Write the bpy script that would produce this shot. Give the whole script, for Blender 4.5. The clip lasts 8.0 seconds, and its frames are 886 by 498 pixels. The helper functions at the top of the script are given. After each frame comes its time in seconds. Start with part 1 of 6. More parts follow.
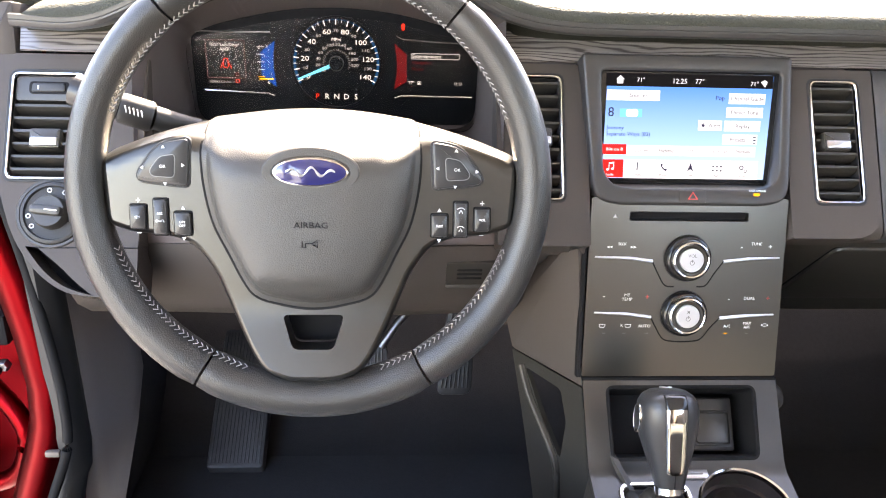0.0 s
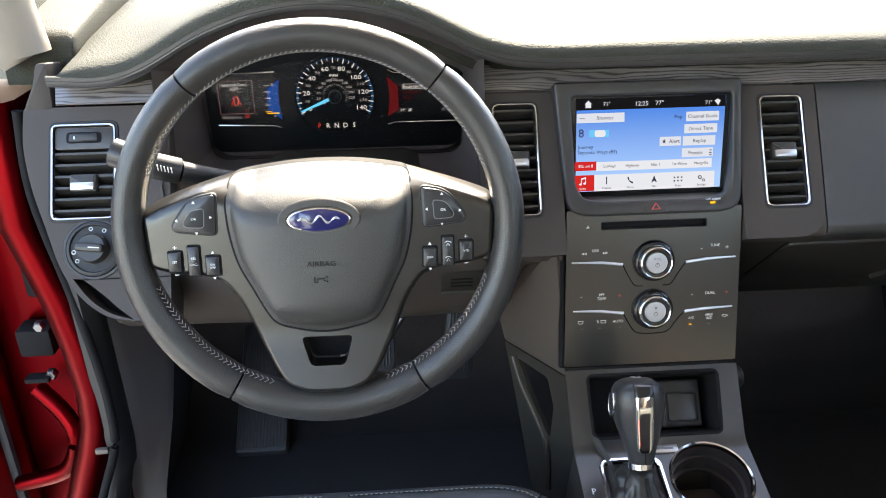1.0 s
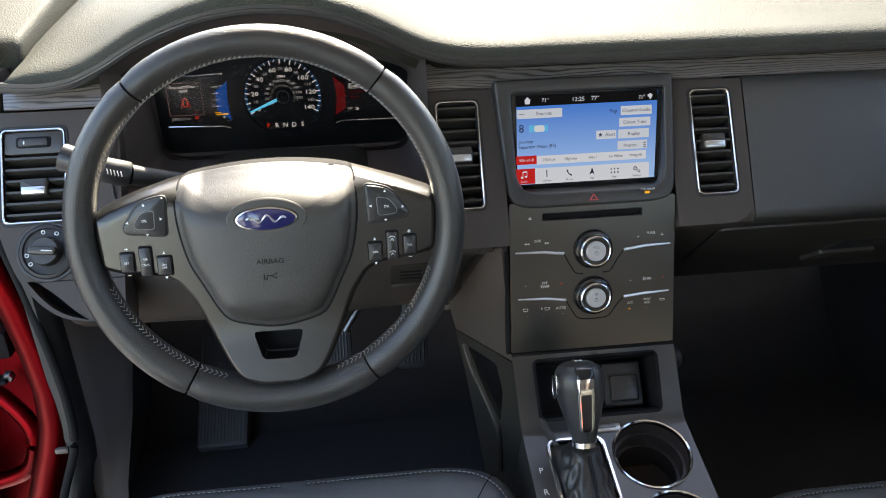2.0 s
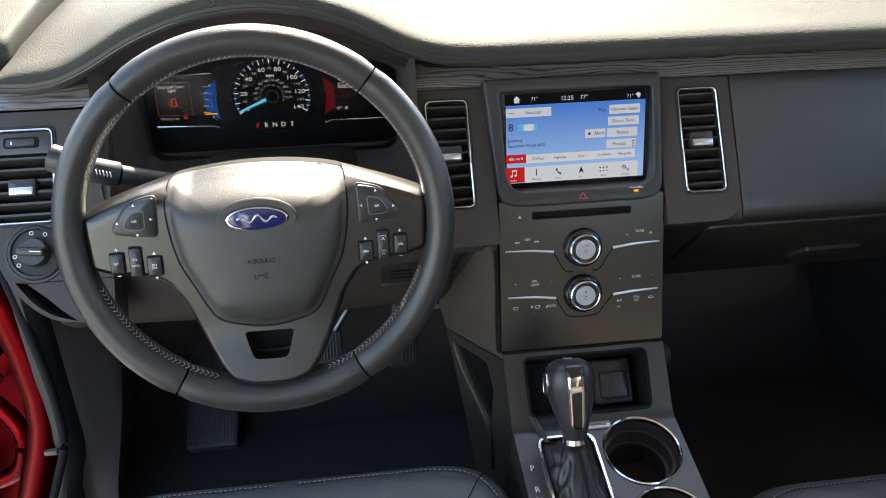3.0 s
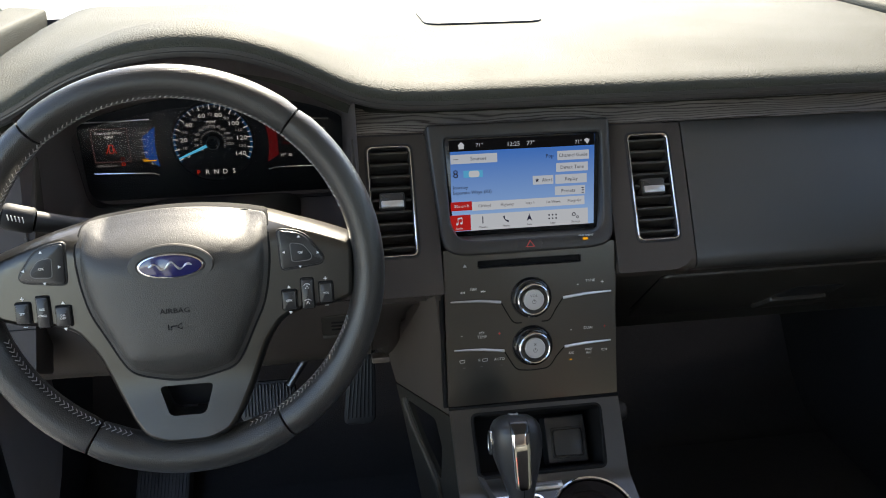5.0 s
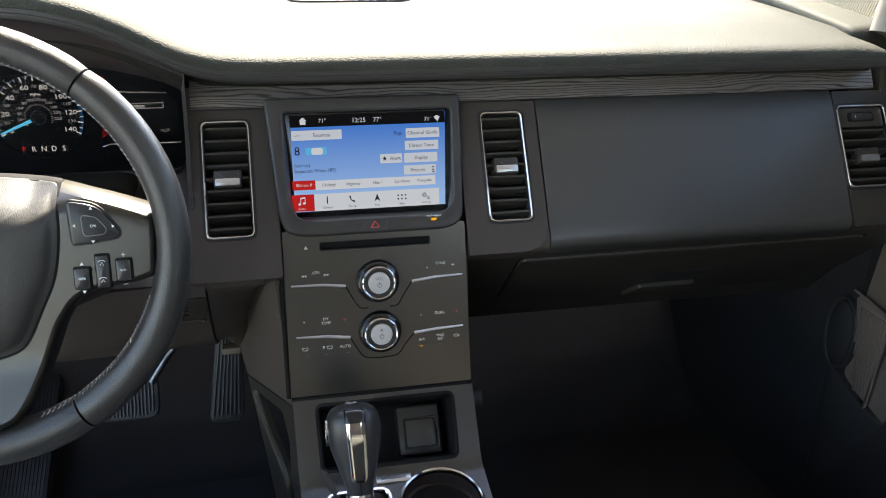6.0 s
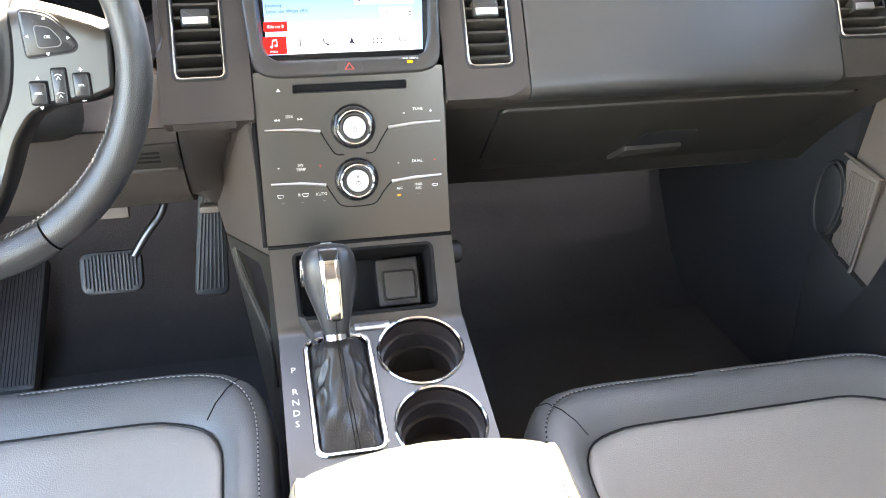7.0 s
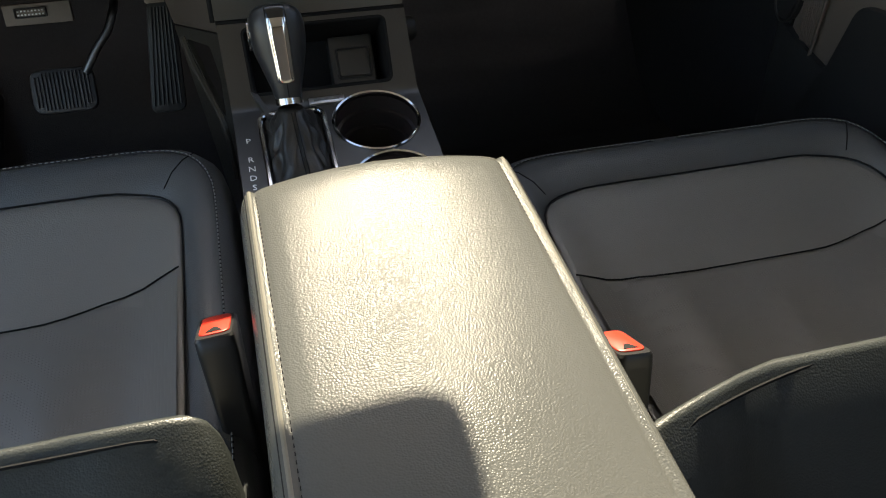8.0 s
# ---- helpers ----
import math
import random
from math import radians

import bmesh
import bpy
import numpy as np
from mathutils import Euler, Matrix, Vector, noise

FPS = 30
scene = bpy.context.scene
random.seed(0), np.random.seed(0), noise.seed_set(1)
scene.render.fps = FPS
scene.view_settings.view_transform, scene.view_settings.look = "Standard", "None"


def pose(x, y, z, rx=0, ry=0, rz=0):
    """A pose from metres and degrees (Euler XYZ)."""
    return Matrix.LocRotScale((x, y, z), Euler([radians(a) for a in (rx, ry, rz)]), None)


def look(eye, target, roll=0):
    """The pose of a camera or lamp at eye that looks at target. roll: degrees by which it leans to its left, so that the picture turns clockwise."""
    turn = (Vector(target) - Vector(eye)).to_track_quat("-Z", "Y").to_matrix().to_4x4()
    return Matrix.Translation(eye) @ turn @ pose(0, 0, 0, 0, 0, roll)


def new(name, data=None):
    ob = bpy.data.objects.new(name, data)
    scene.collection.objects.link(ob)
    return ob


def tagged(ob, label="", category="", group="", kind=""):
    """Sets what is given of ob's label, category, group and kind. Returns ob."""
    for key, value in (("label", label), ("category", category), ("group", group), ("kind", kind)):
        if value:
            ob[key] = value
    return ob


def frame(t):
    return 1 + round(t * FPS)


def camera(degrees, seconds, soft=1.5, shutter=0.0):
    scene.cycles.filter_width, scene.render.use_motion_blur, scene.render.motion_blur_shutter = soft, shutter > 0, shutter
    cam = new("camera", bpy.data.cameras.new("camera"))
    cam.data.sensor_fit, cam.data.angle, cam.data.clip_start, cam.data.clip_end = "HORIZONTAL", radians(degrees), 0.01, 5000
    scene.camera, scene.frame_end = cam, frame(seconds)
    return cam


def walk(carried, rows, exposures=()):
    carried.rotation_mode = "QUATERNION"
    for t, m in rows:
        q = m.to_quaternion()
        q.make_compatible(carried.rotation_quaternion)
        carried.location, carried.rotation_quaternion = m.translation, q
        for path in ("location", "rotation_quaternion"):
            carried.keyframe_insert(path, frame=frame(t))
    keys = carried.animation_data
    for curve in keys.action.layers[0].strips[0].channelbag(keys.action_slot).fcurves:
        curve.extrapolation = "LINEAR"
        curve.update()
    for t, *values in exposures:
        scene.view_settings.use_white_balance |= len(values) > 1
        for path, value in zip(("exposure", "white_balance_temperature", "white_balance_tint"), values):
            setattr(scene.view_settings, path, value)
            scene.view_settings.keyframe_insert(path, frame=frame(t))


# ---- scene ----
cam = camera(58.0, 8.0, soft=1.0)
PATH = [
    (0, (-0.301, -0.708, 0.923), (-0.175, 1.133, 0.152), 1.9),
    (0.5, (-0.302, -0.739, 0.975), (-0.183, 1.075, 0.142), 0.8),
    (1, (-0.292, -0.785, 1.019), (-0.185, 1.018, 0.161), -0.9),
    (1.5, (-0.283, -0.813, 1.03), (-0.128, 0.983, 0.163), -0.7),
    (2, (-0.276, -0.816, 1.036), (-0.079, 0.969, 0.156), -1.1),
    (3.5, (-0.279, -0.818, 1.037), (-0.05, 0.962, 0.154), -0.9),
    (4, (-0.279, -0.816, 1.036), (-0.052, 0.966, 0.157), -0.9),
    (4.2, (-0.28, -0.814, 1.036), (-0.051, 0.968, 0.158), -0.9),
    (5.3, (-0.162, -0.792, 0.992), (0.104, 1.05, 0.262), -0.5),
    (5.5, (-0.126, -0.791, 0.977), (0.182, 1.044, 0.244), -0.1),
    (6, (-0.102, -0.785, 0.974), (0.291, 1.028, 0.228), 0.7),
    (6.5, (-0.1, -0.788, 0.937), (0.292, 1.017, 0.171), 0.7),
    (7, (-0.081, -0.814, 0.88), (0.297, 0.932, -0.019), 0.4),
    (7.3, (-0.077, -0.827, 0.845), (0.299, 0.86, -0.162), 0.4),
    (7.5, (-0.075, -0.84, 0.825), (0.305, 0.815, -0.231), 0.5),
    (7.7, (-0.072, -0.856, 0.799), (0.304, 0.779, -0.29), 0.2),
    (8, (-0.073, -0.884, 0.765), (0.322, 0.716, -0.367), -1.1),
]
EXPOSURES = [(0, 4.40, 8200, 20), (0.5, 4.00, 8000, 16), (1.0, 3.44, 7500, 13), (1.5, 3.06, 7400, 12), (2.0, 2.88, 7400, 12), (4.2, 2.88, 7400, 12), (5.3, 2.35, 7300, 11), (6.0, 2.85, 7300, 11), (6.5, 2.95, 7400, 11), (7.0, 4.85, 7800, 13), (7.3, 4.75, 7900, 13), (7.7, 2.95, 8200, 12), (8.0, 2.05, 7950, 8)]
walk(cam, [(t, look(eye, target, roll)) for t, eye, target, roll in PATH], EXPOSURES)

# ---- light ----
SUN_EL, SUN_AZ = radians(41), radians(9)
world = bpy.data.worlds.new("sky")
scene.world = world
world.use_nodes = True
wn, wl = world.node_tree.nodes, world.node_tree.links
sky = wn.new("ShaderNodeTexSky")
sky.sky_type, sky.sun_disc = "NISHITA", False
sky.sun_elevation, sky.sun_rotation = SUN_EL, SUN_AZ
wl.new(sky.outputs[0], wn["Background"].inputs[0])
wn["Background"].inputs[1].default_value = 0.15
sun = new("sun", bpy.data.lights.new("sun", "SUN"))
sun.data.energy, sun.data.angle, sun.data.color = 3.4, radians(0.53), (1.0, 0.97, 0.85)
toward = Vector((math.sin(SUN_AZ) * math.cos(SUN_EL), math.cos(SUN_AZ) * math.cos(SUN_EL), math.sin(SUN_EL)))
sun.matrix_world = look(toward * 10, (0, 0, 0))


# ---- materials ----
def surface(name, base, rough=0.5, metal=0.0, grain=0.0, scale=900.0, kind="noise", vary=0.12, coat=0.0, emit=None, power=0.0, spec=0.5):
    """A surface with broad unevenness, fine grain in relief and an uneven gloss."""
    m = bpy.data.materials.new(name)
    m.use_nodes = True
    n, l = m.node_tree.nodes, m.node_tree.links
    b = n["Principled BSDF"]
    b.inputs["Roughness"].default_value, b.inputs["Metallic"].default_value = rough, metal
    b.inputs["Specular IOR Level"].default_value, b.inputs["Coat Weight"].default_value = spec, coat
    b.inputs["Coat Roughness"].default_value = 0.06
    b.inputs["Base Color"].default_value = (*base, 1)
    if emit:
        b.inputs["Emission Color"].default_value, b.inputs["Emission Strength"].default_value = (*emit, 1), power
        return m
    co = n.new("ShaderNodeTexCoord")
    if vary:
        big, fine = n.new("ShaderNodeTexNoise"), n.new("ShaderNodeTexNoise")
        big.inputs["Scale"].default_value, big.inputs["Detail"].default_value = 7.0, 5
        fine.inputs["Scale"].default_value, fine.inputs["Detail"].default_value = scale * 0.35, 2
        for t in (big, fine):
            l.new(co.outputs["Object"], t.inputs["Vector"])
        mix = n.new("ShaderNodeMix")
        mix.data_type = "RGBA"
        lo = [c * (1 - vary) for c in base]
        hi = [min(1, c * (1 + vary) + 0.002) for c in base]
        mix.inputs[6].default_value, mix.inputs[7].default_value = (*lo, 1), (*hi, 1)
        add = n.new("ShaderNodeMath")
        add.operation = "MULTIPLY_ADD"
        add.inputs[1].default_value = 0.35
        l.new(fine.outputs["Fac"], add.inputs[0])
        half = n.new("ShaderNodeMath")
        half.operation = "MULTIPLY"
        half.inputs[1].default_value = 0.65
        l.new(big.outputs["Fac"], half.inputs[0])
        l.new(half.outputs[0], add.inputs[2])
        l.new(add.outputs[0], mix.inputs[0])
        l.new(mix.outputs[2], b.inputs["Base Color"])
        ro = n.new("ShaderNodeMapRange")
        ro.inputs["To Min"].default_value, ro.inputs["To Max"].default_value = max(0.02, rough * 0.85), min(1, rough * 1.15)
        l.new(big.outputs["Fac"], ro.inputs["Value"])
        l.new(ro.outputs[0], b.inputs["Roughness"])
    if grain:
        bump = n.new("ShaderNodeBump")
        bump.inputs["Strength"].default_value, bump.inputs["Distance"].default_value = grain, 0.0006
        if kind == "leather":
            vo, no = n.new("ShaderNodeTexVoronoi"), n.new("ShaderNodeTexNoise")
            vo.feature = "SMOOTH_F1"
            vo.inputs["Scale"].default_value, vo.inputs["Smoothness"].default_value = scale, 0.15
            no.inputs["Scale"].default_value, no.inputs["Detail"].default_value = scale * 0.18, 3
            warp = n.new("ShaderNodeVectorMath")
            warp.operation = "MULTIPLY_ADD"
            l.new(co.outputs["Object"], no.inputs["Vector"])
            l.new(no.outputs["Color"], warp.inputs[0])
            warp.inputs[1].default_value = (0.5 / scale,) * 3
            l.new(co.outputs["Object"], warp.inputs[2])
            l.new(warp.outputs[0], vo.inputs["Vector"])
            soft = n.new("ShaderNodeMath")
            soft.operation = "MULTIPLY"
            soft.inputs[1].default_value = 0.3
            l.new(no.outputs["Fac"], soft.inputs[0])
            sub = n.new("ShaderNodeMath")
            sub.operation = "MULTIPLY_ADD"
            sub.inputs[1].default_value = -1.0
            l.new(vo.outputs["Distance"], sub.inputs[0])
            l.new(soft.outputs[0], sub.inputs[2])
            l.new(sub.outputs[0], bump.inputs["Height"])
        elif kind == "dots":
            vo = n.new("ShaderNodeTexVoronoi")
            vo.inputs["Scale"].default_value, vo.inputs["Randomness"].default_value = scale, 0.0
            l.new(co.outputs["Object"], vo.inputs["Vector"])
            ramp = n.new("ShaderNodeMapRange")
            ramp.inputs["From Min"].default_value, ramp.inputs["From Max"].default_value = 0.18, 0.34
            l.new(vo.outputs["Distance"], ramp.inputs["Value"])
            l.new(ramp.outputs[0], bump.inputs["Height"])
        else:
            no = n.new("ShaderNodeTexNoise")
            no.inputs["Scale"].default_value, no.inputs["Detail"].default_value = scale, 3
            l.new(co.outputs["Object"], no.inputs["Vector"])
            l.new(no.outputs["Fac"], bump.inputs["Height"])
        l.new(bump.outputs[0], b.inputs["Normal"])
    return m


def wood_surface():
    """Grey open-pored veneer: dark pore lines that run along the dashboard in slow waves."""
    m = bpy.data.materials.new("grey_wood")
    m.use_nodes = True
    n, l = m.node_tree.nodes, m.node_tree.links
    b = n["Principled BSDF"]
    co, sep = n.new("ShaderNodeTexCoord"), n.new("ShaderNodeSeparateXYZ")
    l.new(co.outputs["Object"], sep.inputs[0])

    def field(scale, detail, rough=0.5):
        mp, no = n.new("ShaderNodeMapping"), n.new("ShaderNodeTexNoise")
        mp.inputs["Scale"].default_value = scale
        no.inputs["Scale"].default_value, no.inputs["Detail"].default_value, no.inputs["Roughness"].default_value = 1.0, detail, rough
        l.new(co.outputs["Object"], mp.inputs["Vector"])
        l.new(mp.outputs[0], no.inputs["Vector"])
        return no.outputs["Fac"]

    def calc(op, a, c, d=None):
        k = n.new("ShaderNodeMath")
        k.operation = op
        for i, v in enumerate((a, c, d)):
            if v is None:
                continue
            if isinstance(v, (int, float)):
                k.inputs[i].default_value = v
            else:
                l.new(v, k.inputs[i])
        return k.outputs[0]

    bend, fray, streak, tone = field((5.5, 6, 34), 2), field((24, 20, 260), 3), field((9, 40, 1500), 2), field((7, 10, 120), 3)
    phase = calc("MULTIPLY_ADD", sep.outputs["Z"], 2000.0, calc("MULTIPLY", bend, 52.0))
    phase = calc("MULTIPLY_ADD", fray, 5.0, phase)
    line = calc("MULTIPLY_ADD", calc("SINE", phase, 0), 0.5, 0.5)
    line = calc("POWER", line, 4.0)
    line = calc("MULTIPLY", line, calc("MULTIPLY_ADD", tone, 2.4, -0.5))
    shade = calc("MULTIPLY_ADD", streak, 0.5, calc("MULTIPLY", tone, 0.55))
    shade = calc("SUBTRACT", shade, calc("MULTIPLY", line, 0.95))
    ramp = n.new("ShaderNodeValToRGB")
    ramp.color_ramp.elements[0].position, ramp.color_ramp.elements[0].color = 0.05, (0.045, 0.038, 0.036, 1)
    ramp.color_ramp.elements[1].position, ramp.color_ramp.elements[1].color = 0.75, (0.21, 0.19, 0.18, 1)
    ramp.color_ramp.elements.new(0.42).color = (0.135, 0.118, 0.11, 1)
    l.new(shade, ramp.inputs["Fac"])
    l.new(ramp.outputs["Color"], b.inputs["Base Color"])
    b.inputs["Roughness"].default_value, b.inputs["Specular IOR Level"].default_value = 0.26, 0.9
    bump = n.new("ShaderNodeBump")
    bump.inputs["Strength"].default_value, bump.inputs["Distance"].default_value = 0.2, 0.0004
    l.new(shade, bump.inputs["Height"])
    l.new(bump.outputs[0], b.inputs["Normal"])
    return m


def lens_surface(name, tint, rough, ior):
    """Clear cover: see-through, with a plain gloss that grows towards grazing angles."""
    m = bpy.data.materials.new(name)
    m.use_nodes = True
    n, l = m.node_tree.nodes, m.node_tree.links
    clear, gloss, fr, mix = n.new("ShaderNodeBsdfTransparent"), n.new("ShaderNodeBsdfGlossy"), n.new("ShaderNodeFresnel"), n.new("ShaderNodeMixShader")
    clear.inputs["Color"].default_value = (tint, tint, tint, 1)
    gloss.inputs["Roughness"].default_value = rough
    fr.inputs["IOR"].default_value = ior
    l.new(fr.outputs[0], mix.inputs[0])
    l.new(clear.outputs[0], mix.inputs[1])
    l.new(gloss.outputs[0], mix.inputs[2])
    l.new(mix.outputs[0], n["Material Output"].inputs["Surface"])
    return m


def glow(name, colour, power=1.0):
    return surface(name, (0.004, 0.004, 0.004), 0.8, emit=colour, power=power * 0.108, spec=0.0)


PAD = surface("dash_pad_vinyl", (0.040, 0.041, 0.032), 0.7, grain=1.0, scale=430, kind="leather", spec=0.16)
PLASTIC = surface("charcoal_plastic", (0.0300, 0.0268, 0.0228), 0.36, grain=0.22, scale=1400)
SOFT = surface("soft_touch_panel", (0.034, 0.034, 0.034), 0.36, grain=0.18, scale=1400, spec=1.0)
PANEL = surface("satin_graphite_panel", (0.125, 0.122, 0.113), 0.30, 0.92, grain=0.03, scale=1800, vary=0.04)
CONSOLE = surface("satin_console_panel", (0.092, 0.092, 0.092), 0.36, 0.92, grain=0.05, scale=1800, vary=0.08)
BEZEL = surface("smooth_bezel_plastic", (0.034, 0.032, 0.031), 0.38, grain=0.1, scale=1600, vary=0.06)
GLOSS = surface("gloss_black_plastic", (0.012, 0.012, 0.013), 0.12, vary=0.05)
DARK = surface("black_plastic", (0.014, 0.014, 0.015), 0.6, grain=0.2, scale=900)
CHROME = surface("chrome", (0.70, 0.70, 0.71), 0.12, 1.0, vary=0.04)
SATIN = surface("satin_silver", (0.62, 0.62, 0.63), 0.32, 1.0, vary=0.06)
KNOBFACE = surface("pale_silver_face", (0.52, 0.52, 0.53), 0.38, 0.35, vary=0.05)
RIM = surface("wheel_leather", (0.030, 0.029, 0.028), 0.30, grain=0.32, scale=1000, kind="leather")
PERF = surface("perforated_leather", (0.027, 0.0265, 0.026), 0.36, grain=0.42, scale=520, kind="dots")
HUB = surface("airbag_vinyl", (0.046, 0.044, 0.041), 0.42, grain=0.30, scale=1150, kind="leather")
SPOKE = surface("spoke_plastic", (0.080, 0.077, 0.072), 0.32, 0.92, grain=0.06, scale=1800, vary=0.06)
SEAT = surface("charcoal_leather", (0.080, 0.083, 0.085), 0.38, grain=0.35, scale=700, kind="leather", vary=0.14)
SEATIN = surface("grey_insert_leather", (0.172, 0.163, 0.150), 0.36, grain=0.35, scale=700, kind="leather", vary=0.14)
SEATPERF = surface("perforated_seat_leather", (0.148, 0.140, 0.129), 0.38, grain=0.5, scale=330, kind="dots", vary=0.14)
ARM = surface("armrest_leather", (0.090, 0.091, 0.086), 0.22, grain=0.27, scale=780, kind="leather", spec=0.045)
PIPING = surface("pale_piping", (0.15, 0.14, 0.115), 0.55, grain=0.15, scale=900, spec=0.25)
THREAD = surface("light_thread", (0.32, 0.31, 0.30), 0.7, vary=0.1)
SEATTHREAD = surface("grey_thread", (0.20, 0.20, 0.195), 0.7, vary=0.1)
# near-black for thread, seams and gaps; also painted shade in openings
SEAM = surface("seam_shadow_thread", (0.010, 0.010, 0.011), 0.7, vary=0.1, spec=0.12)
BOOT = surface("boot_leather", (0.024, 0.022, 0.021), 0.34, grain=0.3, scale=600, kind="leather")
CARPET = surface("black_carpet", (0.052, 0.051, 0.056), 0.95, grain=1.0, scale=420, vary=0.3, spec=0.1)
# same carpet, dimmed in colour for the shade of the passenger footwell
DIMCARPET = surface("dimmed_black_carpet", (0.022, 0.022, 0.024), 0.95, grain=0.8, scale=420, vary=0.3, spec=0.08)
RUBBER = surface("black_rubber", (0.022, 0.022, 0.023), 0.55, grain=0.2, scale=500)
STEEL = surface("bare_steel", (0.26, 0.26, 0.26), 0.35, 1.0)
RED = surface("red_metallic_car_paint", (0.13, 0.001, 0.003), 0.34, 1.0, coat=0.03, vary=0.05)
BEIGE = surface("beige_trim", (0.22, 0.185, 0.145), 0.7, grain=0.3, scale=700)
CHEEK = surface("taupe_side_trim", (0.060, 0.048, 0.042), 0.55, grain=0.3, scale=900)
BEIGE_DARK = surface("taupe_door_trim", (0.125, 0.100, 0.085), 0.6, grain=0.3, scale=900)
GRILLE = surface("perforated_grille", (0.23, 0.21, 0.155), 0.6, grain=0.6, scale=300, kind="dots")
MARK = surface("white_marking", (0.80, 0.80, 0.80), 0.5, vary=0.03)
GREYMARK = surface("grey_marking", (0.16, 0.16, 0.16), 0.5, vary=0.03)
REDMARK = surface("red_marking", (0.6, 0.06, 0.05), 0.5, vary=0.03)
BUCKLERED = surface("red_buckle_button", (0.75, 0.04, 0.02), 0.35, vary=0.05)
BLUE = surface("blue_enamel", (0.012, 0.014, 0.085), 0.15, coat=1.0, vary=0.05)
CUP = surface("brown_black_plastic", (0.030, 0.022, 0.021), 0.42, grain=0.1, scale=900, vary=0.1)
PADRUB = surface("grey_rubber", (0.050, 0.049, 0.053), 0.5, grain=0.2, scale=500)
KICK = surface("taupe_kick_plastic", (0.235, 0.208, 0.205), 0.5, grain=0.3, scale=900)
CLFACE = surface("black_dial_face", (0.004, 0.004, 0.005), 0.6, vary=0.05, spec=0.08)
# base colour raised to carry bounced light that the deep tunnel lacks
SURR = surface("lightened_surround_plastic", (0.150, 0.125, 0.121), 0.42, grain=0.2, scale=1200)
TRIM = surface("taupe_dash_plastic", (0.062, 0.053, 0.048), 0.46, grain=0.22, scale=1400, spec=0.15)
# seat leather with the shade on the backrests put into its colour
SHADEDSEAT = surface("shaded_backrest_leather", (0.032, 0.036, 0.035), 0.40, grain=0.35, scale=700, kind="leather", spec=0.3)
WOOD = wood_surface()
LENS, TINT = lens_surface("clear_lens", 0.95, 0.22, 1.28), lens_surface("tinted_glass", 0.85, 0.05, 1.4)
PADKEY = surface("satin_key_plastic", (0.022, 0.022, 0.023), 0.30, grain=0.06, scale=1500, vary=0.06)
ASPHALT = surface("asphalt", (0.3, 0.3, 0.29), 0.9, grain=0.5, scale=120, vary=0.3)
CLOTH = surface("headliner_cloth", (0.72, 0.65, 0.55), 0.9, grain=0.4, scale=600)


# ---- mesh helpers ----
def place(o, lean):
    """A plane that runs across the car through o, its top leaning forward: columns along it, up it and out of it towards the seats."""
    s, c = math.sin(radians(lean)), math.cos(radians(lean))
    return Matrix(((1, 0, 0, o[0]), (0, s, -c, o[1]), (0, c, s, o[2]), (0, 0, 0, 1)))


def thing(name, label, category, at, group="", kind=""):
    e = new(name)
    e.empty_display_size = 0.05
    e.location = at
    return tagged(e, label, category, group, kind)


def part(name, bm, material, parent=None, label="", angle=38):
    me = bpy.data.meshes.new(name)
    bmesh.ops.recalc_face_normals(bm, faces=bm.faces)
    bm.to_mesh(me)
    bm.free()
    me.materials.append(material)
    me.polygons.foreach_set("use_smooth", [True] * len(me.polygons))
    me.set_sharp_from_angle(angle=radians(angle))
    ob = new(name, me)
    if parent:
        ob.parent = parent
        if parent.type == "EMPTY":
            ob.matrix_parent_inverse = Matrix.Translation(-Vector(parent.location))
    if label:
        ob["label"] = label
    return ob


def rpoly(pts, r, k=5):
    """The polygon with its corners rounded, k + 1 points a corner."""
    out, n = [], len(pts)
    for i, p in enumerate(pts):
        p, a, b = Vector(p), Vector(pts[i - 1]), Vector(pts[(i + 1) % n])
        ri = r[i] if isinstance(r, (list, tuple)) else r
        da, db = min(ri, (a - p).length * 0.48), min(ri, (b - p).length * 0.48)
        s, e = p + (a - p).normalized() * da, p + (b - p).normalized() * db
        for j in range(k + 1):
            t = j / k
            out.append(s * (1 - t) ** 2 + p * 2 * t * (1 - t) + e * t * t)
    return out


def rrect(cx, cy, w, h, r, k=5):
    return rpoly([(cx - w / 2, cy - h / 2), (cx + w / 2, cy - h / 2), (cx + w / 2, cy + h / 2), (cx - w / 2, cy + h / 2)], r, k)


def disc(cx, cy, r, k=32, ry=None):
    return [Vector((cx + r * math.cos(2 * math.pi * i / k), cy + (ry or r) * math.sin(2 * math.pi * i / k))) for i in range(k)]


def inset(poly, d):
    out, n = [], len(poly)
    area = sum(poly[i - 1].x * poly[i].y - poly[i].x * poly[i - 1].y for i in range(n))
    sgn = 1 if area > 0 else -1
    for i, p in enumerate(poly):
        e = poly[(i + 1) % n] - poly[i - 1]
        if e.length < 1e-9:
            e = poly[(i + 2) % n] - poly[i - 2]
        out.append(p + Vector((-e.y, e.x)).normalized() * d * sgn)
    return out


def rings(bm, loops, caps=(True, True), closed=True):
    """Skin a row of loops of equal length."""
    vs = [[bm.verts.new(p) for p in lp] for lp in loops]
    n = len(vs[0])
    for a, b in zip(vs, vs[1:]):
        for i in range(n if closed else n - 1):
            j = (i + 1) % n
            bm.faces.new((a[i], a[j], b[j], b[i]))
    if closed and caps[0]:
        bm.faces.new(vs[0])
    if closed and caps[1]:
        bm.faces.new(vs[-1][::-1])
    return vs


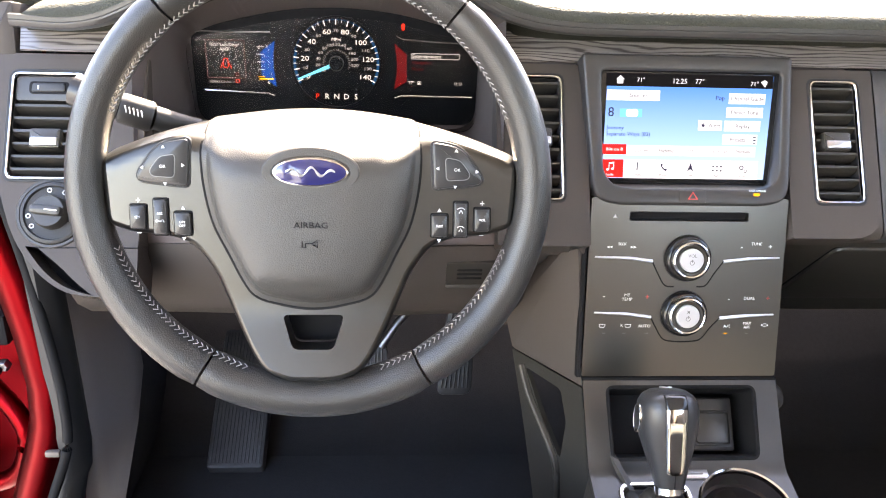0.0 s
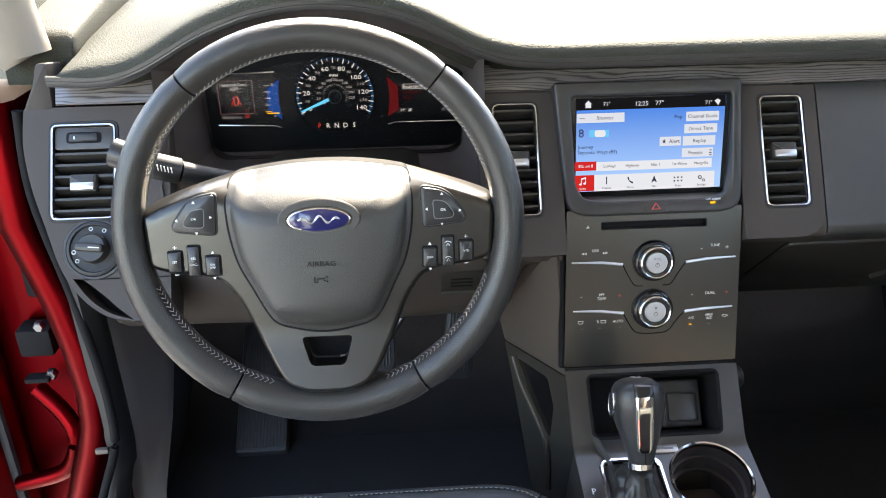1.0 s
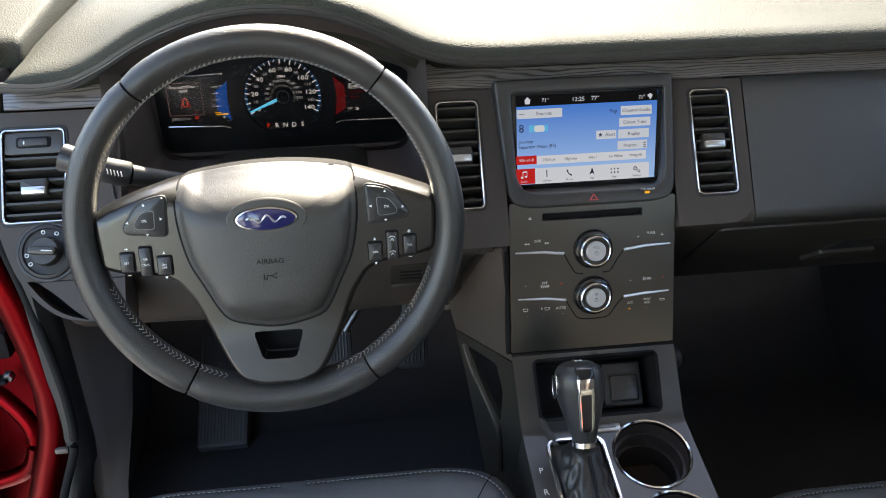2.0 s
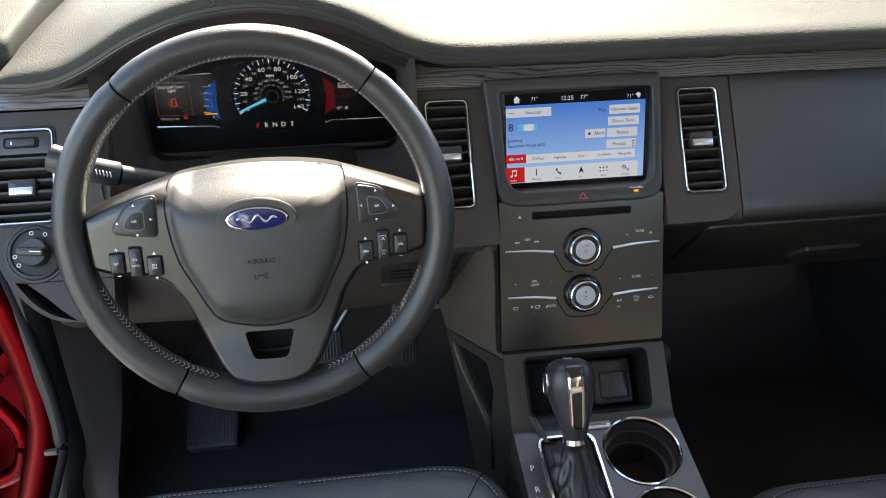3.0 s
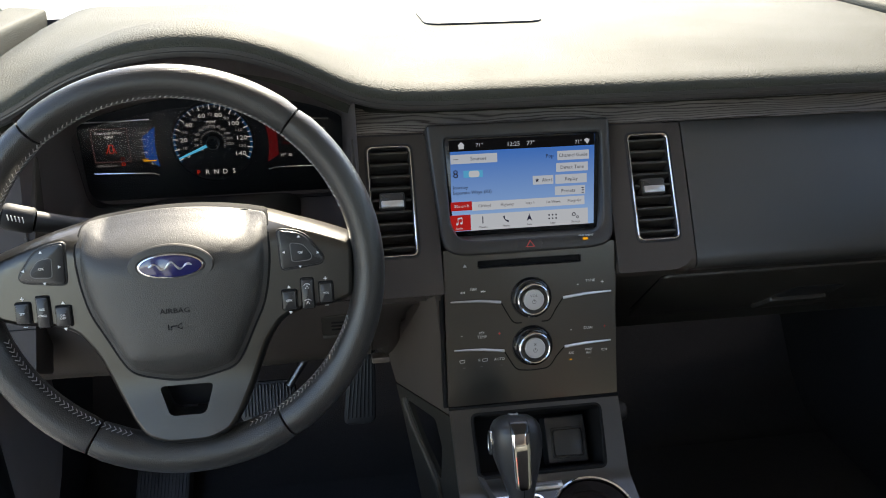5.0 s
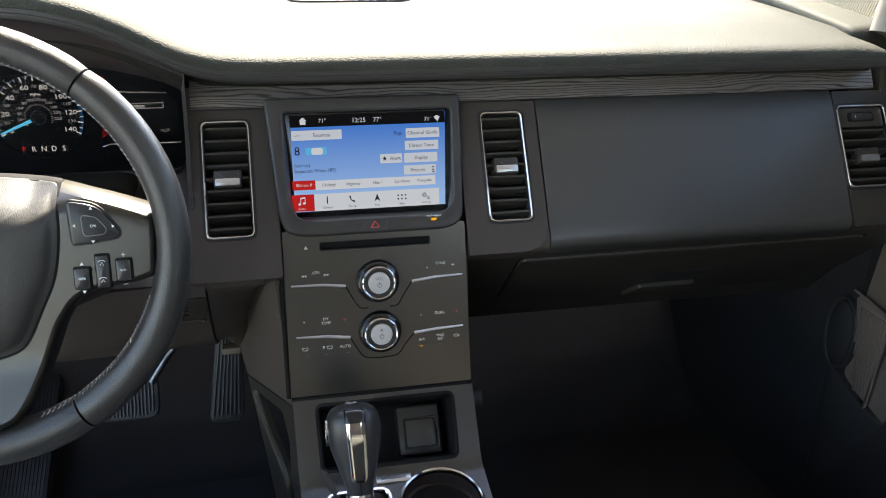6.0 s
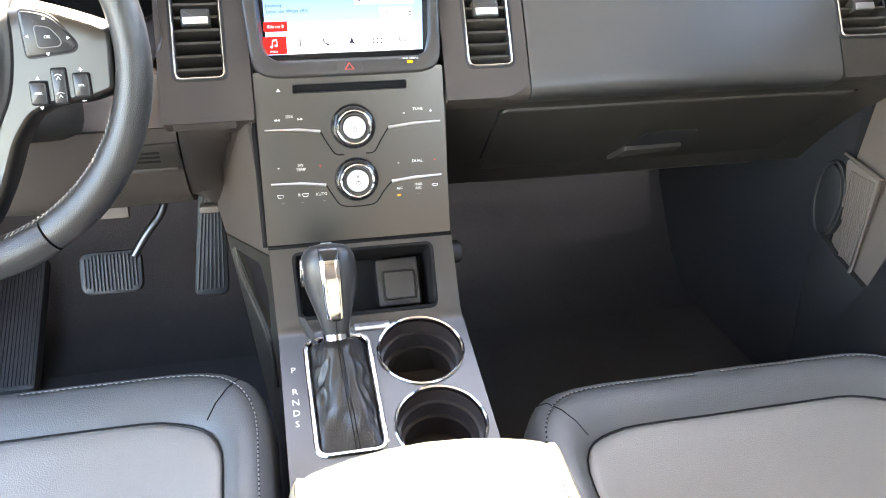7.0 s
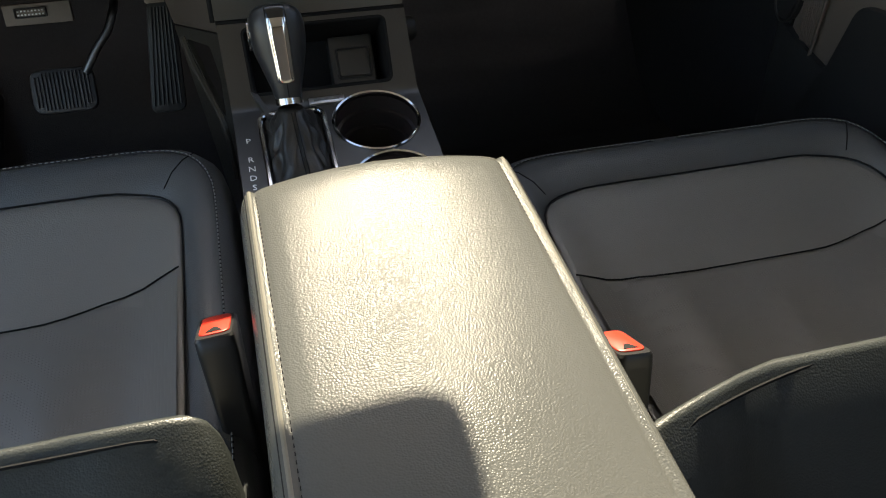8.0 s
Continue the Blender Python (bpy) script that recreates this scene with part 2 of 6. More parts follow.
def prism(poly, n0, n1, f, bev=0.001, bm=None):
    """The polygon raised from n0 to n1 over the plane f, its front edge rounded."""
    bm = bm or bmesh.new()
    s = 1 if n1 > n0 else -1
    lay = [(poly, n0), (poly, n1 - s * bev), (inset(poly, bev * 0.3), n1 - s * bev * 0.3), (inset(poly, bev), n1)]
    rings(bm, [[f @ Vector((p.x, p.y, n)) for p in lp] for lp, n in lay])
    return bm


def ringframe(outer, inner, n0, n1, f, bev=0.0008, bm=None):
    """A frame between two outlines of equal count, with rounded front edges."""
    bm = bm or bmesh.new()
    lay = [(outer, n0), (outer, n1 - bev), (inset(outer, bev), n1), (inset(inner, -bev), n1), (inner, n1 - bev), (inner, n0), (outer, n0)]
    vs = rings(bm, [[f @ Vector((p.x, p.y, n)) for p in lp] for lp, n in lay[:-1]], (False, False))
    n = len(outer)
    for i in range(n):
        j = (i + 1) % n
        bm.faces.new((vs[-1][i], vs[-1][j], vs[0][j], vs[0][i]))
    return bm


def plate(outer, holes, n0, n1, f, bm=None):
    """A flat plate with holes through it."""
    bm = bm or bmesh.new()
    loops = [outer, *holes]
    tops = [[bm.verts.new(f @ Vector((p.x, p.y, n1))) for p in lp] for lp in loops]
    edges = [bm.edges.new((lp[i - 1], lp[i])) for lp in tops for i in range(len(lp))]
    bmesh.ops.triangle_fill(bm, use_beauty=True, use_dissolve=False, edges=edges, normal=f.to_3x3() @ Vector((0, 0, 1)))
    for lp, vs in zip(loops, tops):
        low = [bm.verts.new(f @ Vector((p.x, p.y, n0))) for p in lp]
        for i in range(len(lp)):
            bm.faces.new((vs[i - 1], vs[i], low[i], low[i - 1]))
    return bm


def tube(pts, r, seg=10, closed=False, bm=None, flat=1.0, up=(0, 0, 1)):
    """A tube along the points; r may be a list. flat squeezes it along up."""
    bm = bm or bmesh.new()
    pts = [Vector(p) for p in pts]
    loops, n = [], len(pts)
    for i, p in enumerate(pts):
        a = pts[i - 1] if (i or closed) else p
        b = pts[(i + 1) % n] if (i < n - 1 or closed) else p
        t = (b - a).normalized()
        ref = Vector(up)
        if abs(t.dot(ref)) > 0.97:
            ref = Vector((1, 0, 0))
        s = t.cross(ref).normalized()
        w = s.cross(t).normalized()
        ri = r[i] if isinstance(r, (list, tuple)) else r
        loops.append([p + s * ri * math.cos(2 * math.pi * k / seg) + w * ri * flat * math.sin(2 * math.pi * k / seg) for k in range(seg)])
    if closed:
        loops.append(loops[0])
        vs = rings(bm, loops[:-1], (False, False))
        for k in range(seg):
            bm.faces.new((vs[-1][k], vs[-1][(k + 1) % seg], vs[0][(k + 1) % seg], vs[0][k]))
    else:
        rings(bm, loops)
    return bm


def lathe(profile, f, seg=32, bm=None, caps=(False, True)):
    """(radius, height) turned round the plane's normal."""
    bm = bm or bmesh.new()
    rings(bm, [[f @ Vector((r * math.cos(2 * math.pi * i / seg), r * math.sin(2 * math.pi * i / seg), h)) for i in range(seg)] for r, h in profile], caps)
    return bm


def box(lo, hi, bev=0.003, m=None, bm=None, seg=2):
    bm = bm or bmesh.new()
    lo, hi = Vector(lo), Vector(hi)
    g = bmesh.ops.create_cube(bm, size=1, matrix=(m or Matrix()) @ Matrix.Translation((lo + hi) / 2) @ Matrix.Diagonal((*(hi - lo), 1)))
    if bev:
        es = list({e for v in g["verts"] for e in v.link_edges})
        bmesh.ops.bevel(bm, geom=es, offset=bev, segments=seg, affect="EDGES", profile=0.5)
    return bm


def smooth_path(pts, k=6):
    """Catmull-Rom through the points."""
    pts = [Vector(p) for p in pts]
    out = []
    for i in range(len(pts) - 1):
        p0, p1, p2, p3 = pts[max(i - 1, 0)], pts[i], pts[i + 1], pts[min(i + 2, len(pts) - 1)]
        for j in range(k):
            t = j / k
            out.append(0.5 * (2 * p1 + (p2 - p0) * t + (2 * p0 - 5 * p1 + 4 * p2 - p3) * t * t + (3 * p1 - p0 - 3 * p2 + p3) * t ** 3))
    out.append(pts[-1])
    return out


def lerp_table(x, table):
    if x <= table[0][0]:
        return table[0][1]
    for (a, va), (b, vb) in zip(table, table[1:]):
        if x <= b:
            t = (x - a) / (b - a)
            t = t * t * (3 - 2 * t)
            return va + (vb - va) * t
    return table[-1][1]


def writing(words, size, f, u, v, n, material, parent, name="lettering", align="CENTER", wide=1.0, label=""):
    """Words in the built-in font, laid on the plane f."""
    cu = bpy.data.curves.new(name, "FONT")
    cu.body, cu.size, cu.align_x, cu.align_y, cu.resolution_u, cu.extrude = words, size, align, "CENTER", 2, 0.00012
    tmp = new("tmp", cu)
    bpy.context.view_layer.update()
    me = bpy.data.meshes.new_from_object(tmp.evaluated_get(bpy.context.evaluated_depsgraph_get()))
    bpy.data.objects.remove(tmp)
    bpy.data.curves.remove(cu)
    me.transform(f @ Matrix.Translation((u, v, n)) @ Matrix.Diagonal((wide, 1, 1, 1)))
    me.materials.clear()
    me.materials.append(material)
    me.name = name
    ob = new(name, me)
    ob.parent = parent
    if parent.type == "EMPTY":
        ob.matrix_parent_inverse = Matrix.Translation(-Vector(parent.location))
    if label:
        ob["label"] = label
    return ob


def flatpoly(pts, f, n, bm=None, thick=0.0002):
    return prism([Vector(p) for p in pts], n - thick, n, f, thick * 0.2, bm)


# ---- the shell of the car ----
def structure(name, bm, material, label, category):
    return tagged(part(name, bm, material), label, category, kind="structure")


structure("ground", box((-60, -60, -0.42), (60, 60, -0.40), 0), ASPHALT, "sunlit grey asphalt of a car park", "ground")
structure("floor", box((-0.74, -2.4, 0.03), (0.74, 0.75, 0.06), 0.005), CARPET, "black carpeted floor of the car", "floor")
# the firewall, with the carpet climbing towards the engine bay
bm = bmesh.new()
prof = [(0.42, 0.058), (0.50, 0.075), (0.56, 0.12), (0.64, 0.24), (0.70, 0.36), (0.72, 0.60), (0.80, 0.86)]
rings(bm, [[Vector((x, y, z)) for y, z in prof] for x in (-0.74, -0.3, 0.3, 0.74)], closed=False)
bmesh.ops.solidify(bm, geom=bm.faces[:], thickness=0.02)
structure("wall_front", bm, CARPET, "black carpet climbing the firewall of the footwell", "wall")
# roof with its front header, side rails and rear wall
bm = box((-0.62, -2.42, 1.27), (0.62, 0.0, 1.31), 0.02)
structure("ceiling", bm, CLOTH, "pale cloth headliner over the seats", "ceiling")
structure("roof_header", box((-0.64, -0.04, 1.232), (0.64, 0.06, 1.275), 0.02), CLOTH, "cloth covered header over the windscreen", "trim")
# out of view; covers the rear window to keep its light off the stack
structure("wall_back", box((-0.74, -2.44, 0.0), (0.74, -2.38, 1.29), 0.01), BEIGE_DARK, "dark unseen wall that blocks light at the back of the car", "wall")
for side, nm in ((-1, "roof_rail_driver"), (1, "roof_rail_passenger")):
    structure(nm, tube([(side * 0.87, 0.80, 0.84), (side * 0.80, 0.35, 1.12), (side * 0.69, 0.1, 1.26), (side * 0.64, -0.6, 1.29), (side * 0.64, -2.3, 1.27)], 0.035), CLOTH, "pale roof rail along the side windows", "trim")
for side, nm in ((-1, "pillar_driver"), (1, "pillar_passenger")):
    structure(nm, box((side * 0.70 - 0.03, -1.15, 0.1), (side * 0.70 + 0.03, -0.98, 1.28), 0.02), BEIGE_DARK, "dark trim of the middle pillar", "trim")

structure("wall_rear_passenger", box((0.71, -2.40, 0.0), (0.75, -1.14, 0.88), 0.01), BEIGE_DARK, "plain dark trim along the rear side", "wall")
# the rear door on the driver's side stands open: only its sill and the panel behind it close the side
structure("wall_rear_driver", box((-0.75, -2.40, 0.0), (-0.71, -2.02, 0.88), 0.01), BEIGE_DARK, "plain dark trim behind the open rear door", "wall")
structure("sill_rear_driver", box((-0.78, -2.04, 0.0), (-0.70, -1.14, 0.13), 0.01), DARK, "black sill below the open rear door", "trim")

# passenger door with its panel
door = thing("passenger_door", "closed passenger door with taupe trim and speaker grille", "car door", (0.74, -0.4, 0.1))
bm = bmesh.new()
prof = [(0.745, 0.09), (0.715, 0.12), (0.695, 0.30), (0.70, 0.45), (0.715, 0.58), (0.70, 0.66), (0.70, 0.80), (0.73, 0.86), (0.77, 0.86), (0.77, 0.09)]
rings(bm, [[Vector((x + dx, y, z)) for x, z in prof] for y, dx in ((0.14, 0.02), (0.10, 0.012), (-0.2, 0.01), (-1.0, 0.01))])
part("door_panel", bm, BEIGE_DARK, door)
bm = bmesh.new()
rings(bm, [[Vector((x, y, z)) for x, z in ((0.748, 0.858), (0.690, 1.262), (0.686, 1.262), (0.744, 0.858))] for y in (0.14, -1.0)])
part("window_pane", bm, TINT, door, "tinted side glass")
bm = bmesh.new()
FD = Matrix(((0, 0, -1, 0.708), (-1, 0, 0, 0), (0, 1, 0, 0), (0, 0, 0, 1)))
tri = rpoly([(-0.112, 0.492), (-0.040, 0.483), (-0.053, 0.345), (-0.078, 0.352), (-0.098, 0.440)], [0.012, 0.004, 0.004, 0.01, 0.03])
part("speaker_grille", prism(tri, -0.004, 0.006, FD, 0.003), BEIGE_DARK, door, "finely ribbed taupe grille")
for i in range(12):
    u = -0.094 + 0.0042 * i
    lo_ = max(0.352, 0.352 + (-0.078 - u) * 4.4)
    part("grille_rib", prism(rrect(u, (lo_ + 0.478) / 2, 0.0020, 0.478 - lo_, 0.0005, 2), 0.004, 0.0076, FD, 0.0006), BEIGE_DARK, door)
part("trim_strip", tube([FD @ Vector((u, v, 0.006)) for u, v in ((-0.115, 0.496), (-0.036, 0.486), (-0.050, 0.338))], [0.002, 0.0035, 0.003]), BEIGE_DARK, door, "taupe edge strip")
part("speaker_pod", prism(disc(-0.124, 0.422, 0.026, 28, 0.054), -0.004, 0.012, FD, 0.006), DARK, door, "dark oval speaker pod")
part("pod_rim", ringframe(disc(-0.127, 0.421, 0.032, 28, 0.060), disc(-0.124, 0.422, 0.0265, 28, 0.0545), -0.006, 0.009, FD, 0.0025), DARK, door, "black rim of the speaker pod")
part("door_pocket", prism(rpoly([(-0.135, 0.10), (-0.135, 0.37), (-0.085, 0.350), (-0.012, 0.332), (0.020, 0.432), (0.30, 0.45), (0.30, 0.10)], [0.01, 0.02, 0.01, 0.01, 0.02, 0.01, 0.01]), -0.004, 0.009, FD, 0.004), DARK, door, "black lower pocket")

bm = bmesh.new()
rings(bm, [[Vector((x, y, z)) for x, z in ((0.712, 0.05), (0.705, 0.3), (0.712, 0.62), (0.76, 0.8), (0.79, 0.8), (0.79, 0.05))] for y in (0.11, 0.2, 0.45, 0.8)])
structure("wall_passenger", bm, DIMCARPET, "dark carpeted side of the passenger footwell", "wall")
bm = bmesh.new()
rings(bm, [[Vector((x, y, z)) for x, z in ((-0.71, 0.05), (-0.71, 0.8), (-0.76, 0.8), (-0.76, 0.05))] for y in (0.30, 0.8)])
structure("wall_driver", bm, CARPET, "dark carpeted side of the driver's footwell", "wall")

# driver's side: hinge pillar, weather strip, kick panel, sill
pil = thing("door_pillar", "red painted door hinge pillar beside the dashboard", "door frame", (-0.78, 0.15, 0.2))
bm = bmesh.new()
zz = [-0.05, 0.12, 0.2, 0.25, 0.30, 0.34, 0.39, 0.46, 0.53, 0.64, 0.75, 0.79]
inner = [-0.75, -0.745, -0.735, -0.718, -0.700, -0.689, -0.685, -0.690, -0.700, -0.727, -0.722, -0.722]
loops = []
for z, xi in zip(zz, inner):
    loops.append([Vector((xi, 0.135, z)), Vector((xi - 0.008, 0.122, z)), Vector((xi - 0.022, 0.117, z)), Vector((xi - 0.045, 0.124, z)), Vector((xi - 0.056, 0.145, z)), Vector((xi - 0.060, 0.20, z)), Vector((xi - 0.085, 0.27, z)), Vector((-0.95, 0.29, z)), Vector((-0.95, 0.4, z)), Vector((-0.72, 0.4, z))])
rings(bm, loops)
part("jamb", bm, RED, pil, "", 60)
# solid near-black box stands in for a shaded opening
part("hinge", box((-0.85, 0.235, 0.385), (-0.800, 0.275, 0.43), 0.006), SEAM, pil, "dark box for a shaded opening by the hinge")
part("check_strap", box((-0.835, 0.20, 0.363), (-0.800, 0.22, 0.371), 0.003), SEAM, pil, "black door check strap")
# shade of this recess is given by the box's dark colour
part("hinge_recess", box((-0.83, 0.255, 0.47), (-0.765, 0.275, 0.54), 0.01), SEAM, pil, "dark hinge recess")
for z in (0.37, 0.45):
    f = place((-0.80, 0.214, z), 0)
    part("bolt", lathe([(0.0085, -0.004), (0.0085, 0.003), (0.006, 0.006), (0.001, 0.006)], f, 6), STEEL, pil)
part("pillar_fold", tube(smooth_path([(-0.84, 0.24, 0.33), (-0.802, 0.225, 0.29), (-0.79, 0.215, 0.25), (-0.82, 0.22, 0.19), (-0.9, 0.23, 0.16)]), 0.013), RED, pil)
part("foam_pad", box((-0.720, 0.1125, 0.301), (-0.702, 0.1205, 0.309), 0.002), BEIGE_DARK, pil, "small pale pad")
# the open front door, swung out to the rear of its hinges
dr = thing("open_door", "open red driver's door swung out on its hinges", "car door", (-0.90, 0.25, 0.1))
DM = Matrix.Translation((-0.885, 0.262, 0)) @ Matrix.Rotation(radians(-152), 4, "Z")
part("door_shell", box((0.0, -0.075, -0.05), (1.02, 0.0, 0.86), 0.03, DM), RED, dr)
part("door_lining", box((0.07, 0.002, 0.0), (0.98, 0.05, 0.84), 0.03, DM), BEIGE_DARK, dr, "taupe inner lining")
part("door_seal", tube([DM @ Vector(p) for p in ((0.035, 0.006, 0.86), (0.030, 0.006, 0.5), (0.030, 0.006, 0.1), (0.06, 0.006, -0.02), (0.9, 0.006, -0.02))], 0.008, 8), RUBBER, dr, "black rubber seal")

kick = thing("kick_panel", "charcoal plastic kick panel beside a black moulding", "trim panel", (-0.68, 0.2, 0.1))
bm = bmesh.new()
loops = []
for z, y0 in ((0.15, 0.16), (0.17, 0.165), (0.24, 0.175), (0.30, 0.178), (0.36, 0.172), (0.45, 0.165), (0.53, 0.162), (0.60, 0.162)):
    reach = lerp_table(z, [(0.15, 0.02), (0.30, 0.15)])
    loops.append([Vector((-0.705, y0, z)), Vector((-0.690, y0 + 0.001, z)), Vector((-0.685, y0 + 0.006, z)), Vector((-0.680, y0 + 0.22 * reach, z)), Vector((-0.668, y0 + 0.8 * reach, z)), Vector((-0.664, y0 + reach, z)), Vector((-0.672, y0 + reach + 0.008, z)), Vector((-0.705, y0 + reach + 0.01, z))])
rings(bm, loops)
part("panel", bm, KICK, kick, "taupe charcoal plastic", 60)
bm = bmesh.new()
loops = []
for z, y0, bul in ((0.15, 0.09, 0.0), (0.20, 0.10, 0.0), (0.255, 0.112, 0.002), (0.268, 0.115, 0.006), (0.29, 0.117, 0.002), (0.36, 0.116, 0.0), (0.45, 0.113, 0.002), (0.53, 0.11, 0.002), (0.60, 0.11, 0.0)):
    x = -0.7 + (0.004 if z > 0.28 else -0.02 * (0.28 - z) / 0.13)
    loops.append([Vector((x - 0.01, y0 + 0.004, z)), Vector((x + 0.004, y0, z)), Vector((x + 0.014 + bul, y0 + 0.012, z)), Vector((x + 0.017 + bul, y0 + 0.030, z)), Vector((x + 0.012, y0 + 0.050, z)), Vector((x, y0 + 0.056, z))])
rings(bm, loops)
part("moulding", bm, DARK, kick, "black soft moulding", 60)
ws = tube(smooth_path([(-0.716, 0.125, 0.78), (-0.722, 0.122, 0.68), (-0.702, 0.116, 0.55), (-0.688, 0.110, 0.45), (-0.684, 0.108, 0.38), (-0.688, 0.104, 0.32), (-0.712, 0.09, 0.25), (-0.728, 0.03, 0.18), (-0.735, -0.3, 0.15), (-0.735, -0.9, 0.15)]), 0.006)
tagged(part("weather_strip", ws, SEAM), "black rubber door seal along the pillar", "door seal")
sill = thing("door_sill", "dark plastic door sill with a ribbed scuff plate", "door sill", (-0.69, -0.3, 0.09))
part("sill", box((-0.735, -0.98, 0.06), (-0.64, 0.08, 0.15), 0.012), PLASTIC, sill)
part("scuff_plate", box((-0.71, -0.02, 0.149), (-0.665, 0.055, 0.153), 0.0015), DARK, sill, "black ribbed plate")
for i in range(4):
    part("rib", box((-0.706, -0.015 + i * 0.018, 0.1525), (-0.669, -0.007 + i * 0.018, 0.155), 0.001), RUBBER, sill)
structure("sill_outside", box((-0.84, -1.0, 0.0), (-0.735, 0.2, 0.125), 0.02), RED, "red painted sill below the driver's door", "trim")

# windscreen pillars
for side, nm, foot in ((-1, "windscreen_pillar_driver", 0.832), (1, "windscreen_pillar_passenger", 0.845)):
    structure(nm, tube([(side * 0.704, 0.150, foot), (side * 0.706, 0.150, foot + 0.004), (side * 0.722, 0.155, 0.93), (side * 0.700, 0.150, 1.10), (side * 0.655, 0.11, 1.26)], [0.027, 0.031, 0.031, 0.030, 0.030], 16), BEIGE, "beige trim of the windscreen pillar", "pillar")

# ---- dashboard ----
dash = thing("dashboard", "charcoal dashboard with grained pad and grey wood trim", "dashboard", (0, 0.2, 0.5))
LIP = [(-0.70, 0.818), (-0.66, 0.817), (-0.60, 0.813), (-0.558, 0.827), (-0.50, 0.861), (-0.438, 0.883), (-0.376, 0.891), (-0.315, 0.886), (-0.254, 0.866), (-0.211, 0.841), (-0.173, 0.826), (-0.12, 0.821), (0.7, 0.821)]


def lip(x):
    t = smooth_lip
    i = (x + 0.70) / 1.40 * (len(t) - 1)
    j = min(max(int(i), 0), len(t) - 2)
    return t[j] + (t[j + 1] - t[j]) * (i - j)


raw = []
for i in range(281):
    x = -0.70 + 1.40 * i / 280
    for (a, va), (b, vb) in zip(LIP, LIP[1:]):
        if a <= x <= b + 1e-9:
            raw.append(va + (vb - va) * (x - a) / (b - a))
            break
smooth_lip = [sum(raw[max(0, i - 5):i + 6]) / len(raw[max(0, i - 5):i + 6]) for i in range(281)]

XL, XR = -0.662, 0.657
bm = bmesh.new()
loops = []
N = 150
for i in range(N + 1):
    x = XL + (XR - XL) * i / N
    z = lip(x)
    near = max(0.0, 1 - min(x - XL, XR - x) / 0.06)
    far = 0.873 + (z - 0.818) * 0.15
    yb = 0.088
    prof = [(yb + 0.03, z - 0.006), (yb + 0.010, z - 0.004), (yb + 0.002, z - 0.001), (yb, z + 0.004), (yb + 0.0005, z + 0.0105), (yb + 0.003, z + 0.0165), (yb + 0.010, z + 0.0212), (yb + 0.035, z + 0.0250), (yb + 0.08, z + 0.029),
            (0.22, z * 0.75 + 0.25 * 0.83 + 0.036), (0.32, z * 0.4 + 0.6 * 0.825 + 0.043), (0.45, far), (0.60, 0.879), (0.80, 0.880), (0.80, 0.80), (yb + 0.06, 0.79 if z < 0.83 else z - 0.03)]
    # both ends slant outwards to the back and round off downwards
    row = []
    for k, (y, zz_) in enumerate(prof):
        up_ = min(1, max(0, zz_ - 0.816) / 0.02)
        slant = (0.016 - 0.095 * (y - 0.09)) * max(0.0, 1 - (x - XL) / 0.12) - (0.006 - 0.15 * (y - 0.09)) * max(0.0, 1 - (XR - x) / 0.12)
        row.append(Vector((x + slant * up_, y, z + 0.004 + (zz_ - z - 0.004) * (1 - (0.5 if x < 0 else 0.22) * near * near) if zz_ > z + 0.004 else zz_)))
    loops.append(row)
rings(bm, loops)
part("upper_pad", bm, PAD, dash, "grained vinyl pad, bleached by sun", 50)
# smooth band along the foot of the lip
bm = bmesh.new()
rings(bm, [[Vector((x, 0.088 + y, lip(x) + z)) for y, z in ((0.030, -0.0068), (0.009, -0.0050), (0.0005, -0.0022), (-0.0011, 0.0015), (-0.0009, 0.0035), (-0.0004, 0.0040), (-0.0009, 0.0045), (-0.0008, 0.0085), (0.0030, 0.0092))] for x in [XL + (XR - XL) * i / N for i in range(N + 1)]], closed=False)
part("lip_band", bm, BEZEL, dash, "smooth dark band under the grained pad", 30)
part("pad_marking", prism(rrect(0, 0, 0.030, 0.004, 0.001, 2), -0.0005, 0.0006, Matrix.Translation((0.495, 0.150, 0.8468)) @ Matrix.Rotation(radians(9), 4, "X"), 0.0002), PAD, dash, "embossed bar")
# base ledge beyond the pad, as wide as the windscreen
bm = bmesh.new()
rings(bm, [[Vector((x, y, z)) for y, z in ((0.20, 0.80), (0.205, 0.838), (0.26, 0.853), (0.35, 0.861), (0.5, 0.869), (0.82, 0.876), (0.82, 0.80))] for x in (-0.60, 0.0, 0.60)])
part("base_ledge", bm, PAD, dash)
# speaker grille in the middle of the pad
fg = Matrix.Translation((0.02, 0.50, 0.8758)) @ Matrix.Rotation(radians(2), 4, "X")
part("grille_rim", ringframe(rrect(0, 0, 0.184, 0.15, 0.03), rrect(0, 0, 0.178, 0.144, 0.027), -0.004, 0.0018, fg), DARK, dash, "dark rim")
part("centre_grille", prism(rrect(0, 0, 0.178, 0.144, 0.027), -0.004, 0.0012, fg, 0.0005), GRILLE, dash, "pale perforated speaker grille")
